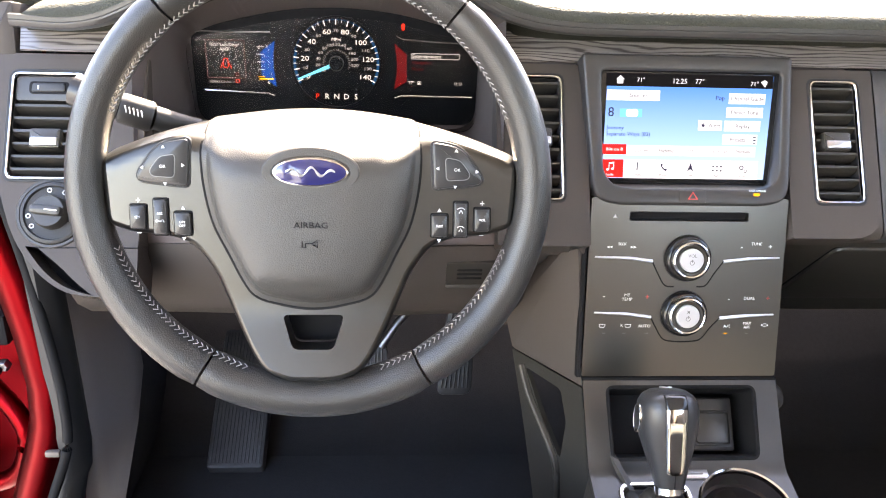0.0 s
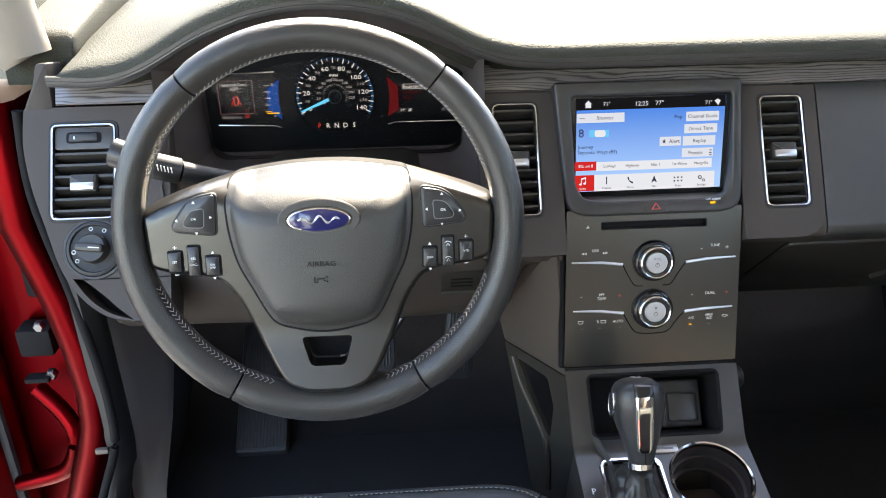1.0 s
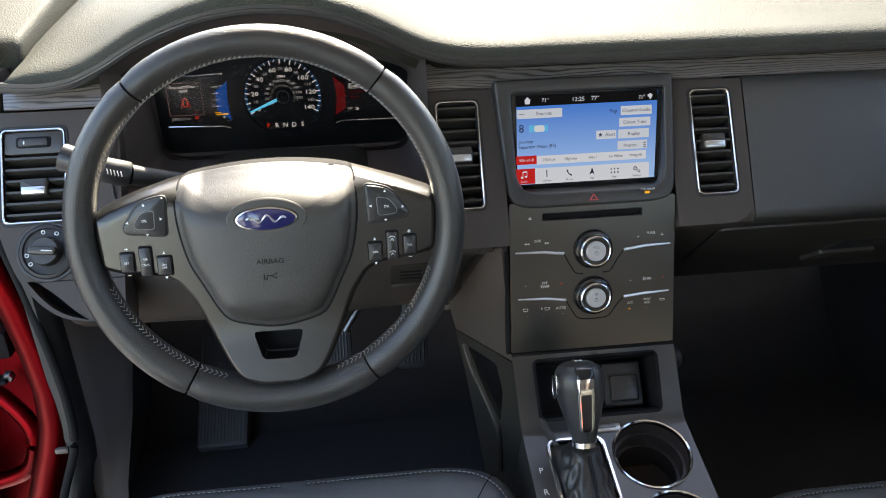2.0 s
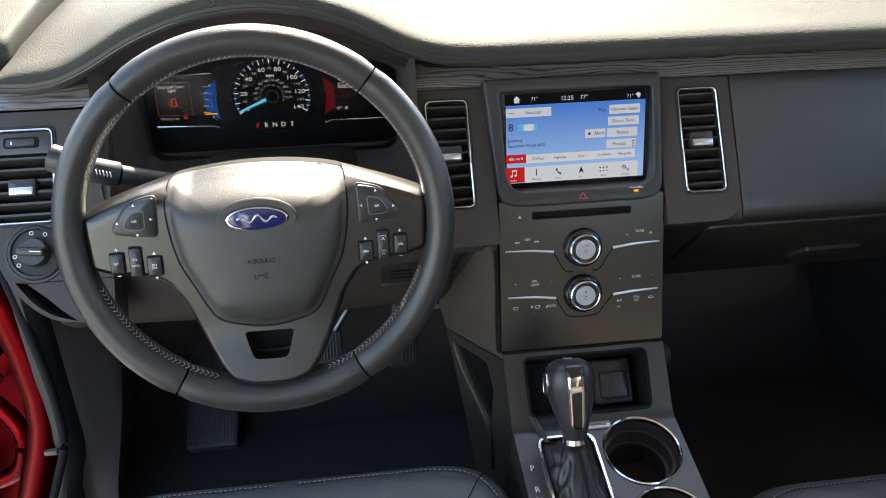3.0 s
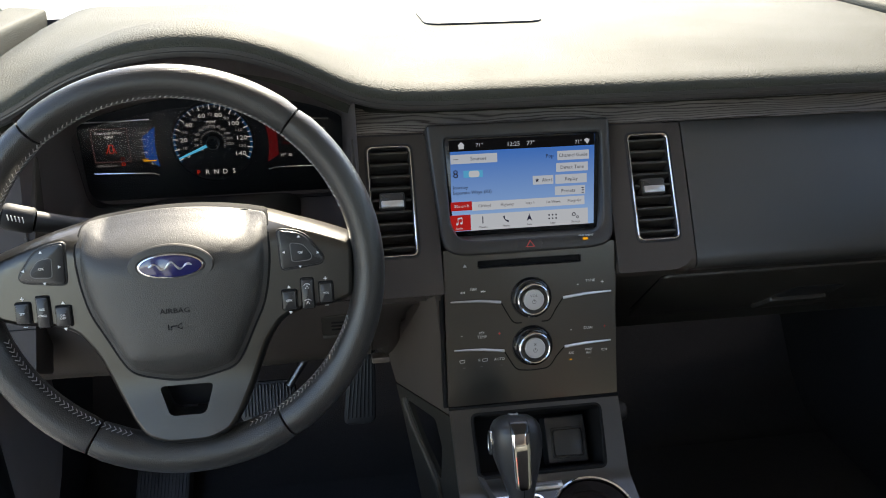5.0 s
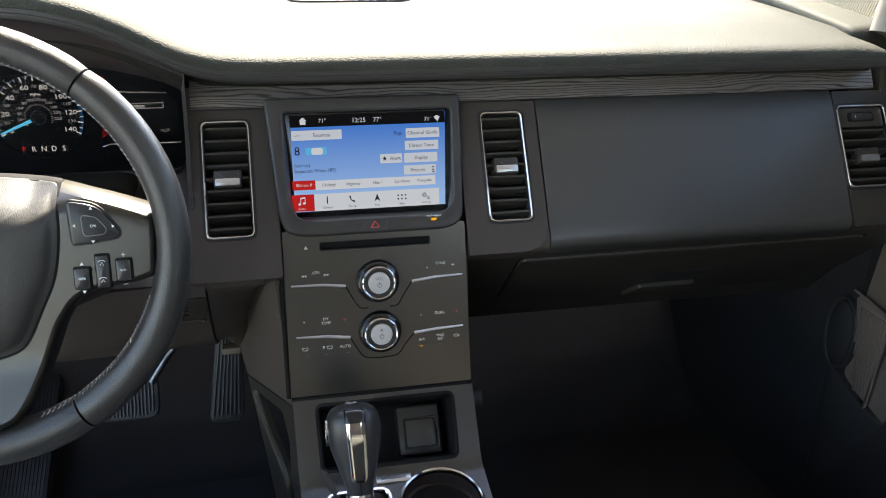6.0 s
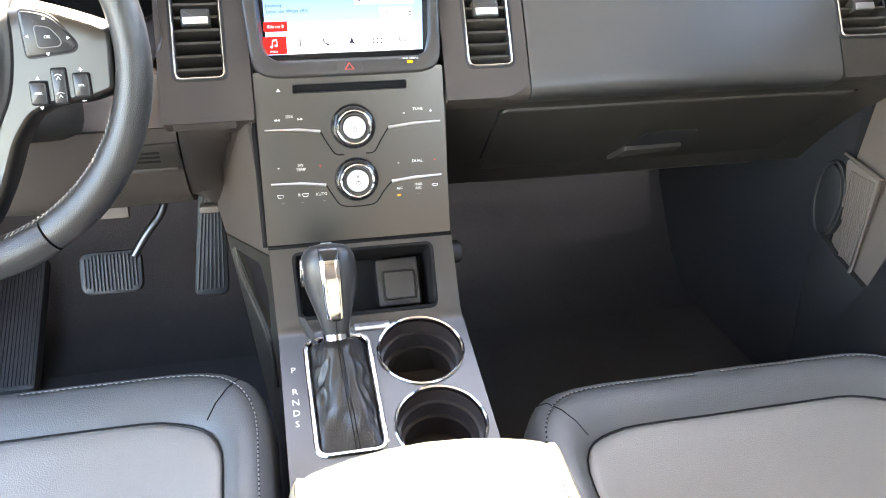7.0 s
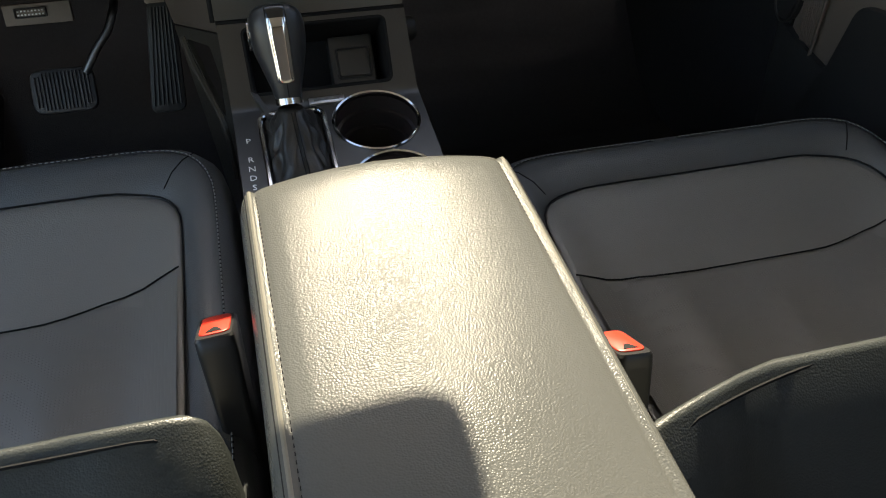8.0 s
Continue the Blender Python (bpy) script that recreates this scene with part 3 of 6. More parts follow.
# raised ledges beside the pad, with ribbed grilles beyond them
for sd, x0_, slope_ in ((-1, 0.652, 0.105), (1, 0.654, 0.16)):
    bm = bmesh.new()
    loops = []
    for y, lift_, squeeze in ((0.165, -0.034, 0.010), (0.167, -0.012, 0.003), (0.173, -0.003, 0.0), (0.19, 0.0, 0.0), (0.30, 0.0, 0.0), (0.45, 0.0, 0.0), (0.62, 0.0, 0.0), (0.80, 0.0, 0.0)):
        xi, zt = x0_ + slope_ * (y - 0.165) + squeeze, 0.8565 + 0.085 * min(0.27, y - 0.175) + lift_
        loops.append([Vector((sd * (xi + dx), y, z)) for dx, z in ((0.007, 0.80), (0.0035, zt - 0.012), (0.0035, zt - 0.005), (0.0065, zt - 0.001), (0.012, zt), (0.045, zt + 0.003), (0.075, zt + 0.004), (0.075, 0.80))])
    rings(bm, loops)
    part("side_ledge", bm, PAD, dash, "raised grained ledge beside the pad", 50)
    bm = bmesh.new()
    rings(bm, [[Vector((sd * x, y, z)) for x, z in ((0.715 + 0.08 * (y - 0.2), 0.850), (0.775 + 0.08 * (y - 0.2), 0.950), (0.80 + 0.08 * (y - 0.2), 0.950), (0.80, 0.80), (0.715, 0.80))] for y in (0.20, 0.80)])
    part("corner_grille", bm, GRILLE, dash, "pale ribbed corner grille")
    bm = bmesh.new()
    for i in range(96):
        y = 0.21 + 0.0055 * i
        x = 0.715 + 0.08 * (y - 0.2)
        tube([(sd * x, y, 0.8515), (sd * (x + 0.06), y + 0.03, 0.9515)], 0.0014, 5, bm=bm)
    part("grille_ribs", bm, GRILLE, dash)

# wood strips under the lip
def wood_strip(x0, x1, cut):
    bm = bmesh.new()
    loops = []
    n = 40
    for i in range(n + 1):
        x = x0 + (x1 - x0) * i / n
        top = max(0.808, lip(x) - 0.004)
        bot = 0.7865
        if cut and i == n:
            top = bot + 0.012
        loops.append([Vector((x, 0.130, bot + 0.002)), Vector((x, 0.1175, bot)), Vector((x, 0.1165, bot + 0.002)), Vector((x, 0.1165 + 0.52 * (top - bot - 0.002), top)), Vector((x, 0.150, top))])
    rings(bm, loops)
    return part("wood_trim", bm, WOOD, dash, "grey open-grained wood strip")


wood_strip(-0.669, -0.545, False)
wood_strip(-0.190, 0.662, False)

PV = place((0, 0.043, 0.664), 31.2)
vent_hole = lambda cx, w: rrect(cx, 0.0635, w, 0.127, 0.006)
end = [(-0.7045, 0.141), (-0.7060, 0.10), (-0.696, 0.05), (-0.680, 0.006), (-0.664, -0.043), (-0.641, -0.0756), (-0.613, -0.0965), (-0.585, -0.1005), (-0.545, -0.1005), (-0.545, 0.141)]
slot = rpoly([(-0.6510, -0.0515), (-0.6400, -0.0525), (-0.6180, -0.0700), (-0.6020, -0.0860), (-0.5850, -0.0990), (-0.6120, -0.0915), (-0.6330, -0.0755)], [0.002, 0.002, 0.02, 0.02, 0.001, 0.02, 0.02], 4)
part("end_panel", plate(rpoly(end, [0.004, 0.02, 0.03, 0.04, 0.04, 0.03, 0.03, 0.02, 0.004, 0.004]), [rrect(-0.639, 0.0675, 0.066, 0.104, 0.005), slot], -0.05, 0.0, PV), TRIM, dash)
# black backing sheet: the slot's shade is in its colour
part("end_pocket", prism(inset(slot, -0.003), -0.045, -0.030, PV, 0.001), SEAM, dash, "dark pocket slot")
part("slot_lip", tube([PV @ Vector((u, v, 0.0)) for u, v in ((-0.6400, -0.0530), (-0.545, -0.0530))], 0.0007, 6), SEAM, dash)
FC = place((0, 0.1150, 0.7836), 10)
part("end_cap", prism(rpoly([(-0.7050, -0.002), (-0.6725, -0.002), (-0.6725, 0.050), (-0.685, 0.050), (-0.689, 0.030)], [0.004, 0.002, 0.002, 0.006, 0.02]), -0.06, 0.0, FC, 0.002), TRIM, dash)
mid = [(-0.197, -0.048), (-0.1035, -0.048), (-0.1035, 0.141), (-0.197, 0.141)]
part("vent_panel", plate(rpoly(mid, 0.003), [vent_hole(-0.155, 0.047)], -0.05, 0.0008, PV), TRIM, dash)
midr = [(0.1045, -0.0385), (0.2005, -0.0385), (0.2005, 0.141), (0.1045, 0.141)]
part("vent_panel", plate(rpoly(midr, [0.002, 0.035, 0.002, 0.002]), [vent_hole(0.158, 0.047)], -0.05, 0.0008, PV), TRIM, dash)
# passenger side panel, gently bulging, and the panel under it
bm = bmesh.new()
prof = [(0.135, 0.7865), (0.1185, 0.7850), (0.113, 0.7795), (0.099, 0.757), (0.083, 0.731), (0.067, 0.704), (0.051, 0.677), (0.0390, 0.656), (0.0312, 0.6435), (0.0288, 0.6355), (0.0310, 0.6285), (0.0385, 0.6230), (0.0465, 0.6175), (0.09, 0.60), (0.17, 0.60), (0.17, 0.785)]
loops = []
for x in (0.2025, 0.21, 0.26, 0.33, 0.40, 0.47, 0.54, 0.599):
    b = 0.007 * math.sin(math.pi * min(1, max(0, (x - 0.2025) / 0.3965)))
    loops.append([Vector((x, y - (b * math.sin(math.pi * (k - 2) / 8) if 2 < k < 10 else 0), z)) for k, (y, z) in enumerate(prof)])
rings(bm, loops)
part("passenger_panel", bm, SOFT, dash)
part("end_cap", prism(rpoly([(0.6705, -0.002), (0.7050, -0.002), (0.689, 0.030), (0.685, 0.050), (0.6705, 0.050)], [0.002, 0.004, 0.02, 0.006, 0.002]), -0.06, 0.0, FC, 0.002), PLASTIC, dash)
far_end = [(0.6005, -0.0365), (0.67, -0.0365), (0.71, 0.0), (0.725, 0.06), (0.715, 0.141), (0.6005, 0.141)]
part("end_panel", plate(rpoly(far_end, [0.002, 0.03, 0.03, 0.03, 0.01, 0.002]), [rrect(0.637, 0.0675, 0.066, 0.104, 0.005)], -0.05, 0.0, PV), PLASTIC, dash)
# soft lower edge of the vent panel
for x0, x1, roll in ((0.1050, 0.2012, [(0.0375, 0.654), (0.0305, 0.642), (0.0285, 0.635), (0.0310, 0.628), (0.0385, 0.6225), (0.0465, 0.617), (0.09, 0.600), (0.09, 0.654)]),):
    bm = bmesh.new()
    rings(bm, [[Vector((x, y, z)) for y, z in roll] for x in (x0, x1)])
    part("vent_panel_edge", bm, TRIM, dash, "", 50)
# under panels
bm = bmesh.new()
under = [(0.038, 0.628), (0.075, 0.595), (0.172, 0.507), (0.222, 0.45), (0.30, 0.44), (0.30, 0.62)]
rings(bm, [[Vector((x, y, z)) for y, z in under] for x in (0.107, 0.4, 0.72)])
part("lower_panel", bm, PLASTIC, dash)
bm = bmesh.new()
knee = [(0.045, 0.612), (0.0435, 0.600), (0.060, 0.560), (0.085, 0.524), (0.120, 0.497), (0.150, 0.484), (0.20, 0.474), (0.20, 0.61)]
rings(bm, [[Vector((x, y - 0.012 * math.exp(-((x + 0.36) / 0.12) ** 2), z)) for y, z in knee] for x in [-0.64 + 0.4525 * i / 16 for i in range(17)]])
part("knee_panel", bm, TRIM, dash)
# the piece that tapers down between the knee panel and the stack
bm = bmesh.new()
cheek = [(0.0200, 0.6222), (0.0235, 0.614), (0.034, 0.606), (0.062, 0.594), (0.084, 0.581), (0.104, 0.566), (0.118, 0.540), (0.130, 0.512), (0.1510, 0.474), (0.158, 0.468), (0.20, 0.468), (0.20, 0.61)]
loops = []
for x, dy in ((-0.1868, 0.004), (-0.1858, 0.001), (-0.184, 0.0), (-0.174, 0.0), (-0.164, 0.0), (-0.156, 0.0), (-0.148, 0.0), (-0.140, 0.0), (-0.132, 0.0), (-0.124, 0.0), (-0.116, 0.0), (-0.1075, 0.0)):
    rim_z = lerp_table(-x, [(0.114, 0.630), (0.127, 0.605), (0.1425, 0.568), (0.1635, 0.477)])
    behind = 0.013 + (-0.103 - x) * 2.27
    w = min(1.0, max(0.0, (x + 0.186) / 0.055))
    row = []
    for y, z in cheek:
        front = lerp_table(-z, [(-0.606, 0.043), (-0.560, 0.060), (-0.524, 0.085), (-0.497, 0.120), (-0.484, 0.148), (-0.468, 0.152)])
        if z < 0.608 and y < 0.19:
            y = front + (y - front) * w
        row.append(Vector((x, max(y + dy, behind) if z < rim_z else y + dy, z)))
    loops.append(row)
rings(bm, loops)
part("tapered_panel", bm, TRIM, dash)
part("panel_foot", box((-0.186, 0.144, 0.4665), (-0.162, 0.160, 0.4755), 0.002), BEIGE_DARK, dash, "pale clip end")
part("release_lever", box((-0.412, 0.215, 0.455), (-0.378, 0.24, 0.466), 0.003), KNOBFACE, dash, "small pale release lever")
# glovebox door with its latch
glove = thing("glovebox", "closed charcoal glovebox with a recessed pull handle", "glovebox", (0.42, 0.15, 0.5))
GP = place((0, 0.172, 0.507), -47.6)
gp = lambda z: (z - 0.497) / math.cos(radians(47.6))
part("door", prism(rpoly([(0.19, gp(0.434)), (0.64, gp(0.434)), (0.655, gp(0.595)), (0.178, gp(0.595))], 0.012), -0.004, 0.0042, GP, 0.0030), PLASTIC, glove)
part("door_gap", ringframe(rpoly([(0.187, gp(0.431)), (0.643, gp(0.431)), (0.658, gp(0.598)), (0.175, gp(0.598))], 0.012), rpoly([(0.190, gp(0.434)), (0.640, gp(0.434)), (0.655, gp(0.595)), (0.178, gp(0.595))], 0.012), -0.004, 0.0006, GP, 0.0002), SEAM, glove)
part("latch_recess", prism(rpoly([(0.375, gp(0.49)), (0.475, gp(0.49)), (0.475, gp(0.535)), (0.40, gp(0.535))], 0.006), 0.0, 0.0048, GP, 0.0003), DARK, glove, "dark recess")
part("latch", prism(rpoly([(0.370, gp(0.482)), (0.468, gp(0.482)), (0.470, gp(0.506)), (0.385, gp(0.506))], 0.004), 0.0, 0.011, GP, 0.003), PLASTIC, glove)

# steering column shroud and cluster surround
bm = bmesh.new()
loops = []
for y, w, z0, z1 in ((0.19, 0.10, 0.59, 0.70), (0.06, 0.085, 0.60, 0.715), (-0.04, 0.07, 0.63, 0.725), (-0.09, 0.06, 0.66, 0.72)):
    loops.append([Vector((-0.3575 + p.x, y + (0.0), p.y)) for p in rrect(0, (z0 + z1) / 2, 2 * w, z1 - z0, 0.03)])
rings(bm, loops)
part("column_shroud", bm, PLASTIC, dash)
bm = bmesh.new()
A, B = [], []
front_arc = rpoly([(-0.5535, 0.740), (-0.553, 0.672), (-0.191, 0.672), (-0.1905, 0.740)], [0.001, 0.045, 0.045, 0.001], 10)[11:33]
back_arc = rpoly([(-0.522, 0.745), (-0.519, 0.694), (-0.209, 0.694), (-0.206, 0.745)], [0.001, 0.030, 0.030, 0.001], 10)[11:33]
nb = len(front_arc) - 1
for p, q in zip(front_arc, back_arc):
    A.append(Vector((p.x, 0.055 + 0.28 * (p.y - 0.672), p.y)))
    B.append(Vector((q.x, 0.198, q.y)))
for i in range(41):
    t = 1 - i / 40
    x = -0.553 + 0.362 * t
    A.append(Vector((x, 0.098, lip(x) - 0.004)))
    xb = -0.522 + 0.316 * t
    B.append(Vector((xb, 0.198, 0.792 + 0.034 * math.sin(math.pi * t) ** 0.7)))
mid_ = [a.lerp(b, 0.5) + Vector((0, 0, 0.004 if i > nb else -0.002)) for i, (a, b) in enumerate(zip(A, B))]
rings(bm, [A, mid_, B], (False, False))
bmesh.ops.solidify(bm, geom=bm.faces[:], thickness=-0.004)
part("cluster_surround", bm, SURR, dash, "dark tunnel round the instruments", 60)
part("surround_edge", tube([p + Vector((0, -0.0005, 0.0005)) for p in A[:nb + 1]], 0.0016, 8), BEZEL, dash)
part("cluster_cheek", prism(rrect(-0.569, 0.045, 0.050, 0.19, 0.004), -0.10, -0.0015, PV, 0.002), TRIM, dash)
part("cluster_base", box((-0.56, 0.045, 0.60), (-0.19, 0.2, 0.672), 0.01), SURR, dash)


# ---- air vents ----
def vent(cx, w, h, v0, slats, wheel_top):
    e = thing("air_vent", "black slatted air vent in a chrome frame" + (" with a thumb wheel" if wheel_top else ""), "air vent", PV @ Vector((cx, v0 + h / 2, 0)), "dashboard air vents")
    cy = v0 + h / 2
    part("frame", ringframe(rrect(cx, cy, w + 0.005, h + 0.005, 0.008), rrect(cx, cy, w, h, 0.0065), -0.003, 0.0025, PV), CHROME, e, "chrome frame")
    part("surround", ringframe(rrect(cx, cy, w + 0.011, h + 0.011, 0.010), rrect(cx, cy, w + 0.005, h + 0.005, 0.008), -0.003, 0.0012, PV), DARK, e)
    part("duct", prism(rrect(cx, cy, w + 0.004, h + 0.004, 0.006), -0.06, -0.045, PV), DARK, e)
    bm = bmesh.new()
    ringframe(rrect(cx, cy, w + 0.003, h + 0.003, 0.007), rrect(cx, cy, w - 0.001, h - 0.001, 0.006), -0.05, -0.002, PV, bm=bm)
    part("duct_wall", bm, DARK, e)
    top = v0 + h - (0.026 if wheel_top else 0.0)
    if wheel_top:
        part("blank", prism(rrect(cx, v0 + h - 0.0135, w - 0.002, 0.025, 0.004), -0.02, -0.001, PV, 0.001), PLASTIC, e)
        part("wheel_slot", prism(rrect(cx, v0 + h - 0.013, 0.038, 0.0125, 0.004), -0.004, 0.0, PV, 0.0003), SEAM, e)
        part("thumb_wheel", prism(rpoly([(cx - 0.0165, v0 + h - 0.0180), (cx + 0.0165, v0 + h - 0.0170), (cx + 0.0155, v0 + h - 0.0085), (cx - 0.0155, v0 + h - 0.0085)], 0.003), -0.003, 0.0018, PV, 0.0014), RUBBER, e, "black rocker")
        part("wheel_mark", prism(rrect(cx - 0.0095, v0 + h - 0.0135, 0.0016, 0.0038, 0.0006, 2), 0.001, 0.0022, PV, 0.0002), SATIN, e)
    pitch = (top - v0) / slats
    prof = [(-0.0052, -0.018), (-0.0030, -0.006), (-0.0008, -0.0022), (0.0012, -0.0020), (0.0006, -0.008), (-0.0034, -0.019)]
    for i in range(slats):
        c = v0 + pitch * (i + 0.62)
        bm = bmesh.new()
        rings(bm, [[PV @ Vector((x, c + a * 1.25, n)) for a, n in prof] for x in (cx - w / 2 + 0.001, cx + w / 2 - 0.001)])
        part("slat", bm, PLASTIC, e)
    c = v0 + (top - v0) * 0.5
    bm = prism(rrect(cx, c, 0.030, 0.020, 0.003), -0.012, 0.003, PV, 0.003)
    tab = part("tab", bm, PLASTIC, e)
    part("tab_face", prism(rrect(cx, c - 0.004, 0.026, 0.0085, 0.002), 0.0, 0.0052, PV, 0.0015), SATIN, tab, "satin silver edge")
    return e


vent(-0.155, 0.047, 0.126, 0.0005, 9, False)
vent(0.158, 0.047, 0.126, 0.0005, 9, False)
vent(-0.639, 0.066, 0.103, 0.016, 6, True)
vent(0.637, 0.066, 0.103, 0.016, 6, True)


# ---- steering wheel ----
WH = place((-0.361, -0.1335, 0.728), 12.7) @ Matrix.Translation((-0.0012, 0.0068, 0)) @ Matrix.Diagonal((1.02, 1.02, 1, 1))
wheel = thing("steering_wheel", "black leather steering wheel with light stitching", "steering wheel", WH.translation)
RC, RIM_OUT, RA, RN = 0.1640, 0.1812, 0.0185, -0.0155


def rim_point(a, b, extra=0.0):
    """A point of the rim's skin: a round the wheel from its right side, b round the section from its outside."""
    half = 0.0140 + 0.0032 * max(0.0, -math.sin(a))
    r = RIM_OUT - half + (half + extra) * math.cos(b)
    return WH @ Vector((r * math.cos(a), r * math.sin(a) - 0.005, RN + (RA + extra) * math.sin(b)))


def rim_arc(a0, a1, material, label=""):
    bm = bmesh.new()
    n = max(8, int(abs(a1 - a0) / radians(4)))
    loops = []
    for i in range(n + 1):
        t = i / n
        a = a0 + (a1 - a0) * t
        tuck = -0.0012 if i in (0, n) else 0.0
        loops.append([rim_point(a, 2 * math.pi * k / 24, tuck) for k in range(24)])
    rings(bm, loops)
    return part("rim_cover", bm, material, wheel, label)


SEAMS = [radians(50.5), radians(129.5), radians(239), radians(301)]
gap = radians(0.35)
rim_arc(SEAMS[0] + gap, SEAMS[1] - gap, PERF, "perforated black leather")
rim_arc(SEAMS[1] + gap, SEAMS[2] - gap, RIM)
rim_arc(SEAMS[2] + gap, SEAMS[3] - gap, RIM)
rim_arc(SEAMS[3] + gap, SEAMS[0] + 2 * math.pi - gap, RIM)
bm = bmesh.new()
tube([WH @ Vector((0.1668 * math.cos(a), 0.1668 * math.sin(a) - 0.005, RN)) for a in [2 * math.pi * i / 60 for i in range(60)]], 0.0122, 12, True, bm)
part("rim_core", bm, SEAM, wheel)
bm = bmesh.new()
for a0, a1 in ((SEAMS[0], SEAMS[1]), (SEAMS[1], radians(160)), (radians(197), SEAMS[2]), (SEAMS[2], radians(250)), (radians(290), SEAMS[3]), (SEAMS[3], radians(343)), (radians(20), SEAMS[0])):
    n = int((a1 - a0) * RC / 0.0047)
    for i in range(n):
        a = a0 + (a1 - a0) * (i + 0.2) / n
        d = 0.6 * (a1 - a0) / n
        for b0, b1 in ((150, 161), (172, 161)):
            tube([rim_point(a, radians(b0), 0.0003), rim_point(a + d, radians(b1), 0.0005)], 0.00042, 5, bm=bm)
tagged(part("stitching", bm, THREAD, wheel, "pale thread stitches"), kind="stuff")
def top_edge(u):
    return 0.053 - 1.4 * u * u


def roll_off(u, v):
    """How far the hub and the spokes fall away towards their upper edge."""
    wide = max(0.013, 0.036 - 0.55 * max(0.0, abs(u) - 0.06))
    d, ramp = v - top_edge(u) + wide, 0.6 * wide
    if d <= 0:
        return 0.0
    return 1.5 * (d * d / (2 * ramp) if d < ramp else d - ramp / 2)


def chin(v):
    """How far the foot of the spokes comes forward, easing in below the hub."""
    d = max(0.0, -0.086 - v)
    return 0.27 * (d * d / 0.056 if d < 0.028 else d - 0.014)


# spokes: one skin that runs on from the hub, with a chin that comes forward at the foot
low_r = [(0.153, -0.034), (0.134, -0.0405), (0.104, -0.0435), (0.088, -0.0505), (0.0745, -0.070), (0.0605, -0.105), (0.048, -0.131), (0.0375, -0.146), (0.018, -0.1535)]
arch = [(u, top_edge(u)) for u in [-0.156 + 0.013 * i for i in range(25)]]
hole = rpoly([(-0.0235, -0.1015), (-0.0155, -0.1275), (0.0155, -0.1275), (0.0235, -0.1015)], 0.005, 4)
outer = rpoly(arch + low_r + [(-u, v) for u, v in low_r[::-1]], 0.007, 3)
bm = bmesh.new()
plate(inset(outer, 0.006), [hole], -0.03, -0.008, WH, bm)
lay = [(outer, -0.040), (outer, -0.020), (inset(outer, 0.0010), -0.0145), (inset(outer, 0.0026), -0.0108), (inset(outer, 0.0044), -0.0088), (inset(outer, 0.006), -0.008)]
rings(bm, [[WH @ Vector((p.x, p.y, n)) for p in lp] for lp, n in lay], (False, False))
for v in (-0.142, -0.135, -0.128, -0.12, -0.114, -0.110, -0.106, -0.102, -0.098, -0.094, -0.09, -0.086, -0.01, 0.0, 0.006, 0.011, 0.016, 0.020, 0.024, 0.028, 0.032, 0.036, 0.040, 0.044, 0.048):
    bmesh.ops.bisect_plane(bm, geom=bm.verts[:] + bm.edges[:] + bm.faces[:], plane_co=WH @ Vector((0, v, 0)), plane_no=WH.to_3x3() @ Vector((0, 1, 0)))
for u in (-0.13, -0.115, -0.10, -0.09, -0.08, -0.07, 0.07, 0.08, 0.09, 0.10, 0.115, 0.13):
    bmesh.ops.bisect_plane(bm, geom=bm.verts[:] + bm.edges[:] + bm.faces[:], plane_co=WH @ Vector((u, 0, 0)), plane_no=Vector((1, 0, 0)))
inv = WH.inverted()
for v in bm.verts:
    q = inv @ v.co
    q.z += chin(q.y) - roll_off(q.x, q.y)
    v.co = WH @ q
part("spokes", bm, SPOKE, wheel, "satin graphite spokes")
# black sheet closes the opening and carries its shade as colour
part("spoke_window", prism(inset(hole, -0.001), -0.050, -0.0305, WH, 0.001), SEAM, wheel, "black sheet for the dark opening below the hub")
part("column_cap", prism(rrect(0, -0.030, 0.10, 0.07, 0.03), -0.09, -0.02, WH, 0.01), DARK, wheel)
# airbag cover
half_ab = [(0.0785, 0.0445), (0.0812, 0.010), (0.0745, -0.030), (0.0620, -0.054), (0.0520, -0.0755), (0.0430, -0.0885)]
ao = rpoly([(-u, v) for u, v in half_ab] + [(0.0, -0.0985)] + half_ab[::-1] + [(0.055, top_edge(0.055) - 0.0006), (0.028, top_edge(0.028) - 0.0004), (0.0, 0.0526), (-0.028, top_edge(0.028) - 0.0004), (-0.055, top_edge(0.055) - 0.0006)], [0.006, 0.03, 0.03, 0.03, 0.02, 0.012, 0.04, 0.012, 0.02, 0.03, 0.03, 0.03, 0.006, 0.02, 0.02, 0.02, 0.02, 0.02], 6)
bm = bmesh.new()
ctr = Vector((0, -0.008))
def swell(p, n):
    """The cover stands proud in its middle and runs out flush at its upper edge."""
    t = min(1.0, max(0.0, (p.y - 0.000) / 0.044))
    full = min(1.0, max(0.0, (n + 0.0062) / 0.016))
    n = -0.0062 + (n + 0.0062) * (1 - 0.93 * t * t * (3 - 2 * t))
    return Vector((p.x, p.y, n - roll_off(p.x, p.y) - full * (0.4 * max(0, -0.07 - p.y) + 0.8 * p.x * p.x * (1 - t))))
lay = [(ao, -0.03), (ao, -0.0072), (inset(ao, 0.0006), -0.0064), (inset(ao, 0.003), -0.0050)]
loops = [[WH @ swell(p, n) for p in lp] for lp, n in lay]
base_in = inset(ao, 0.003)
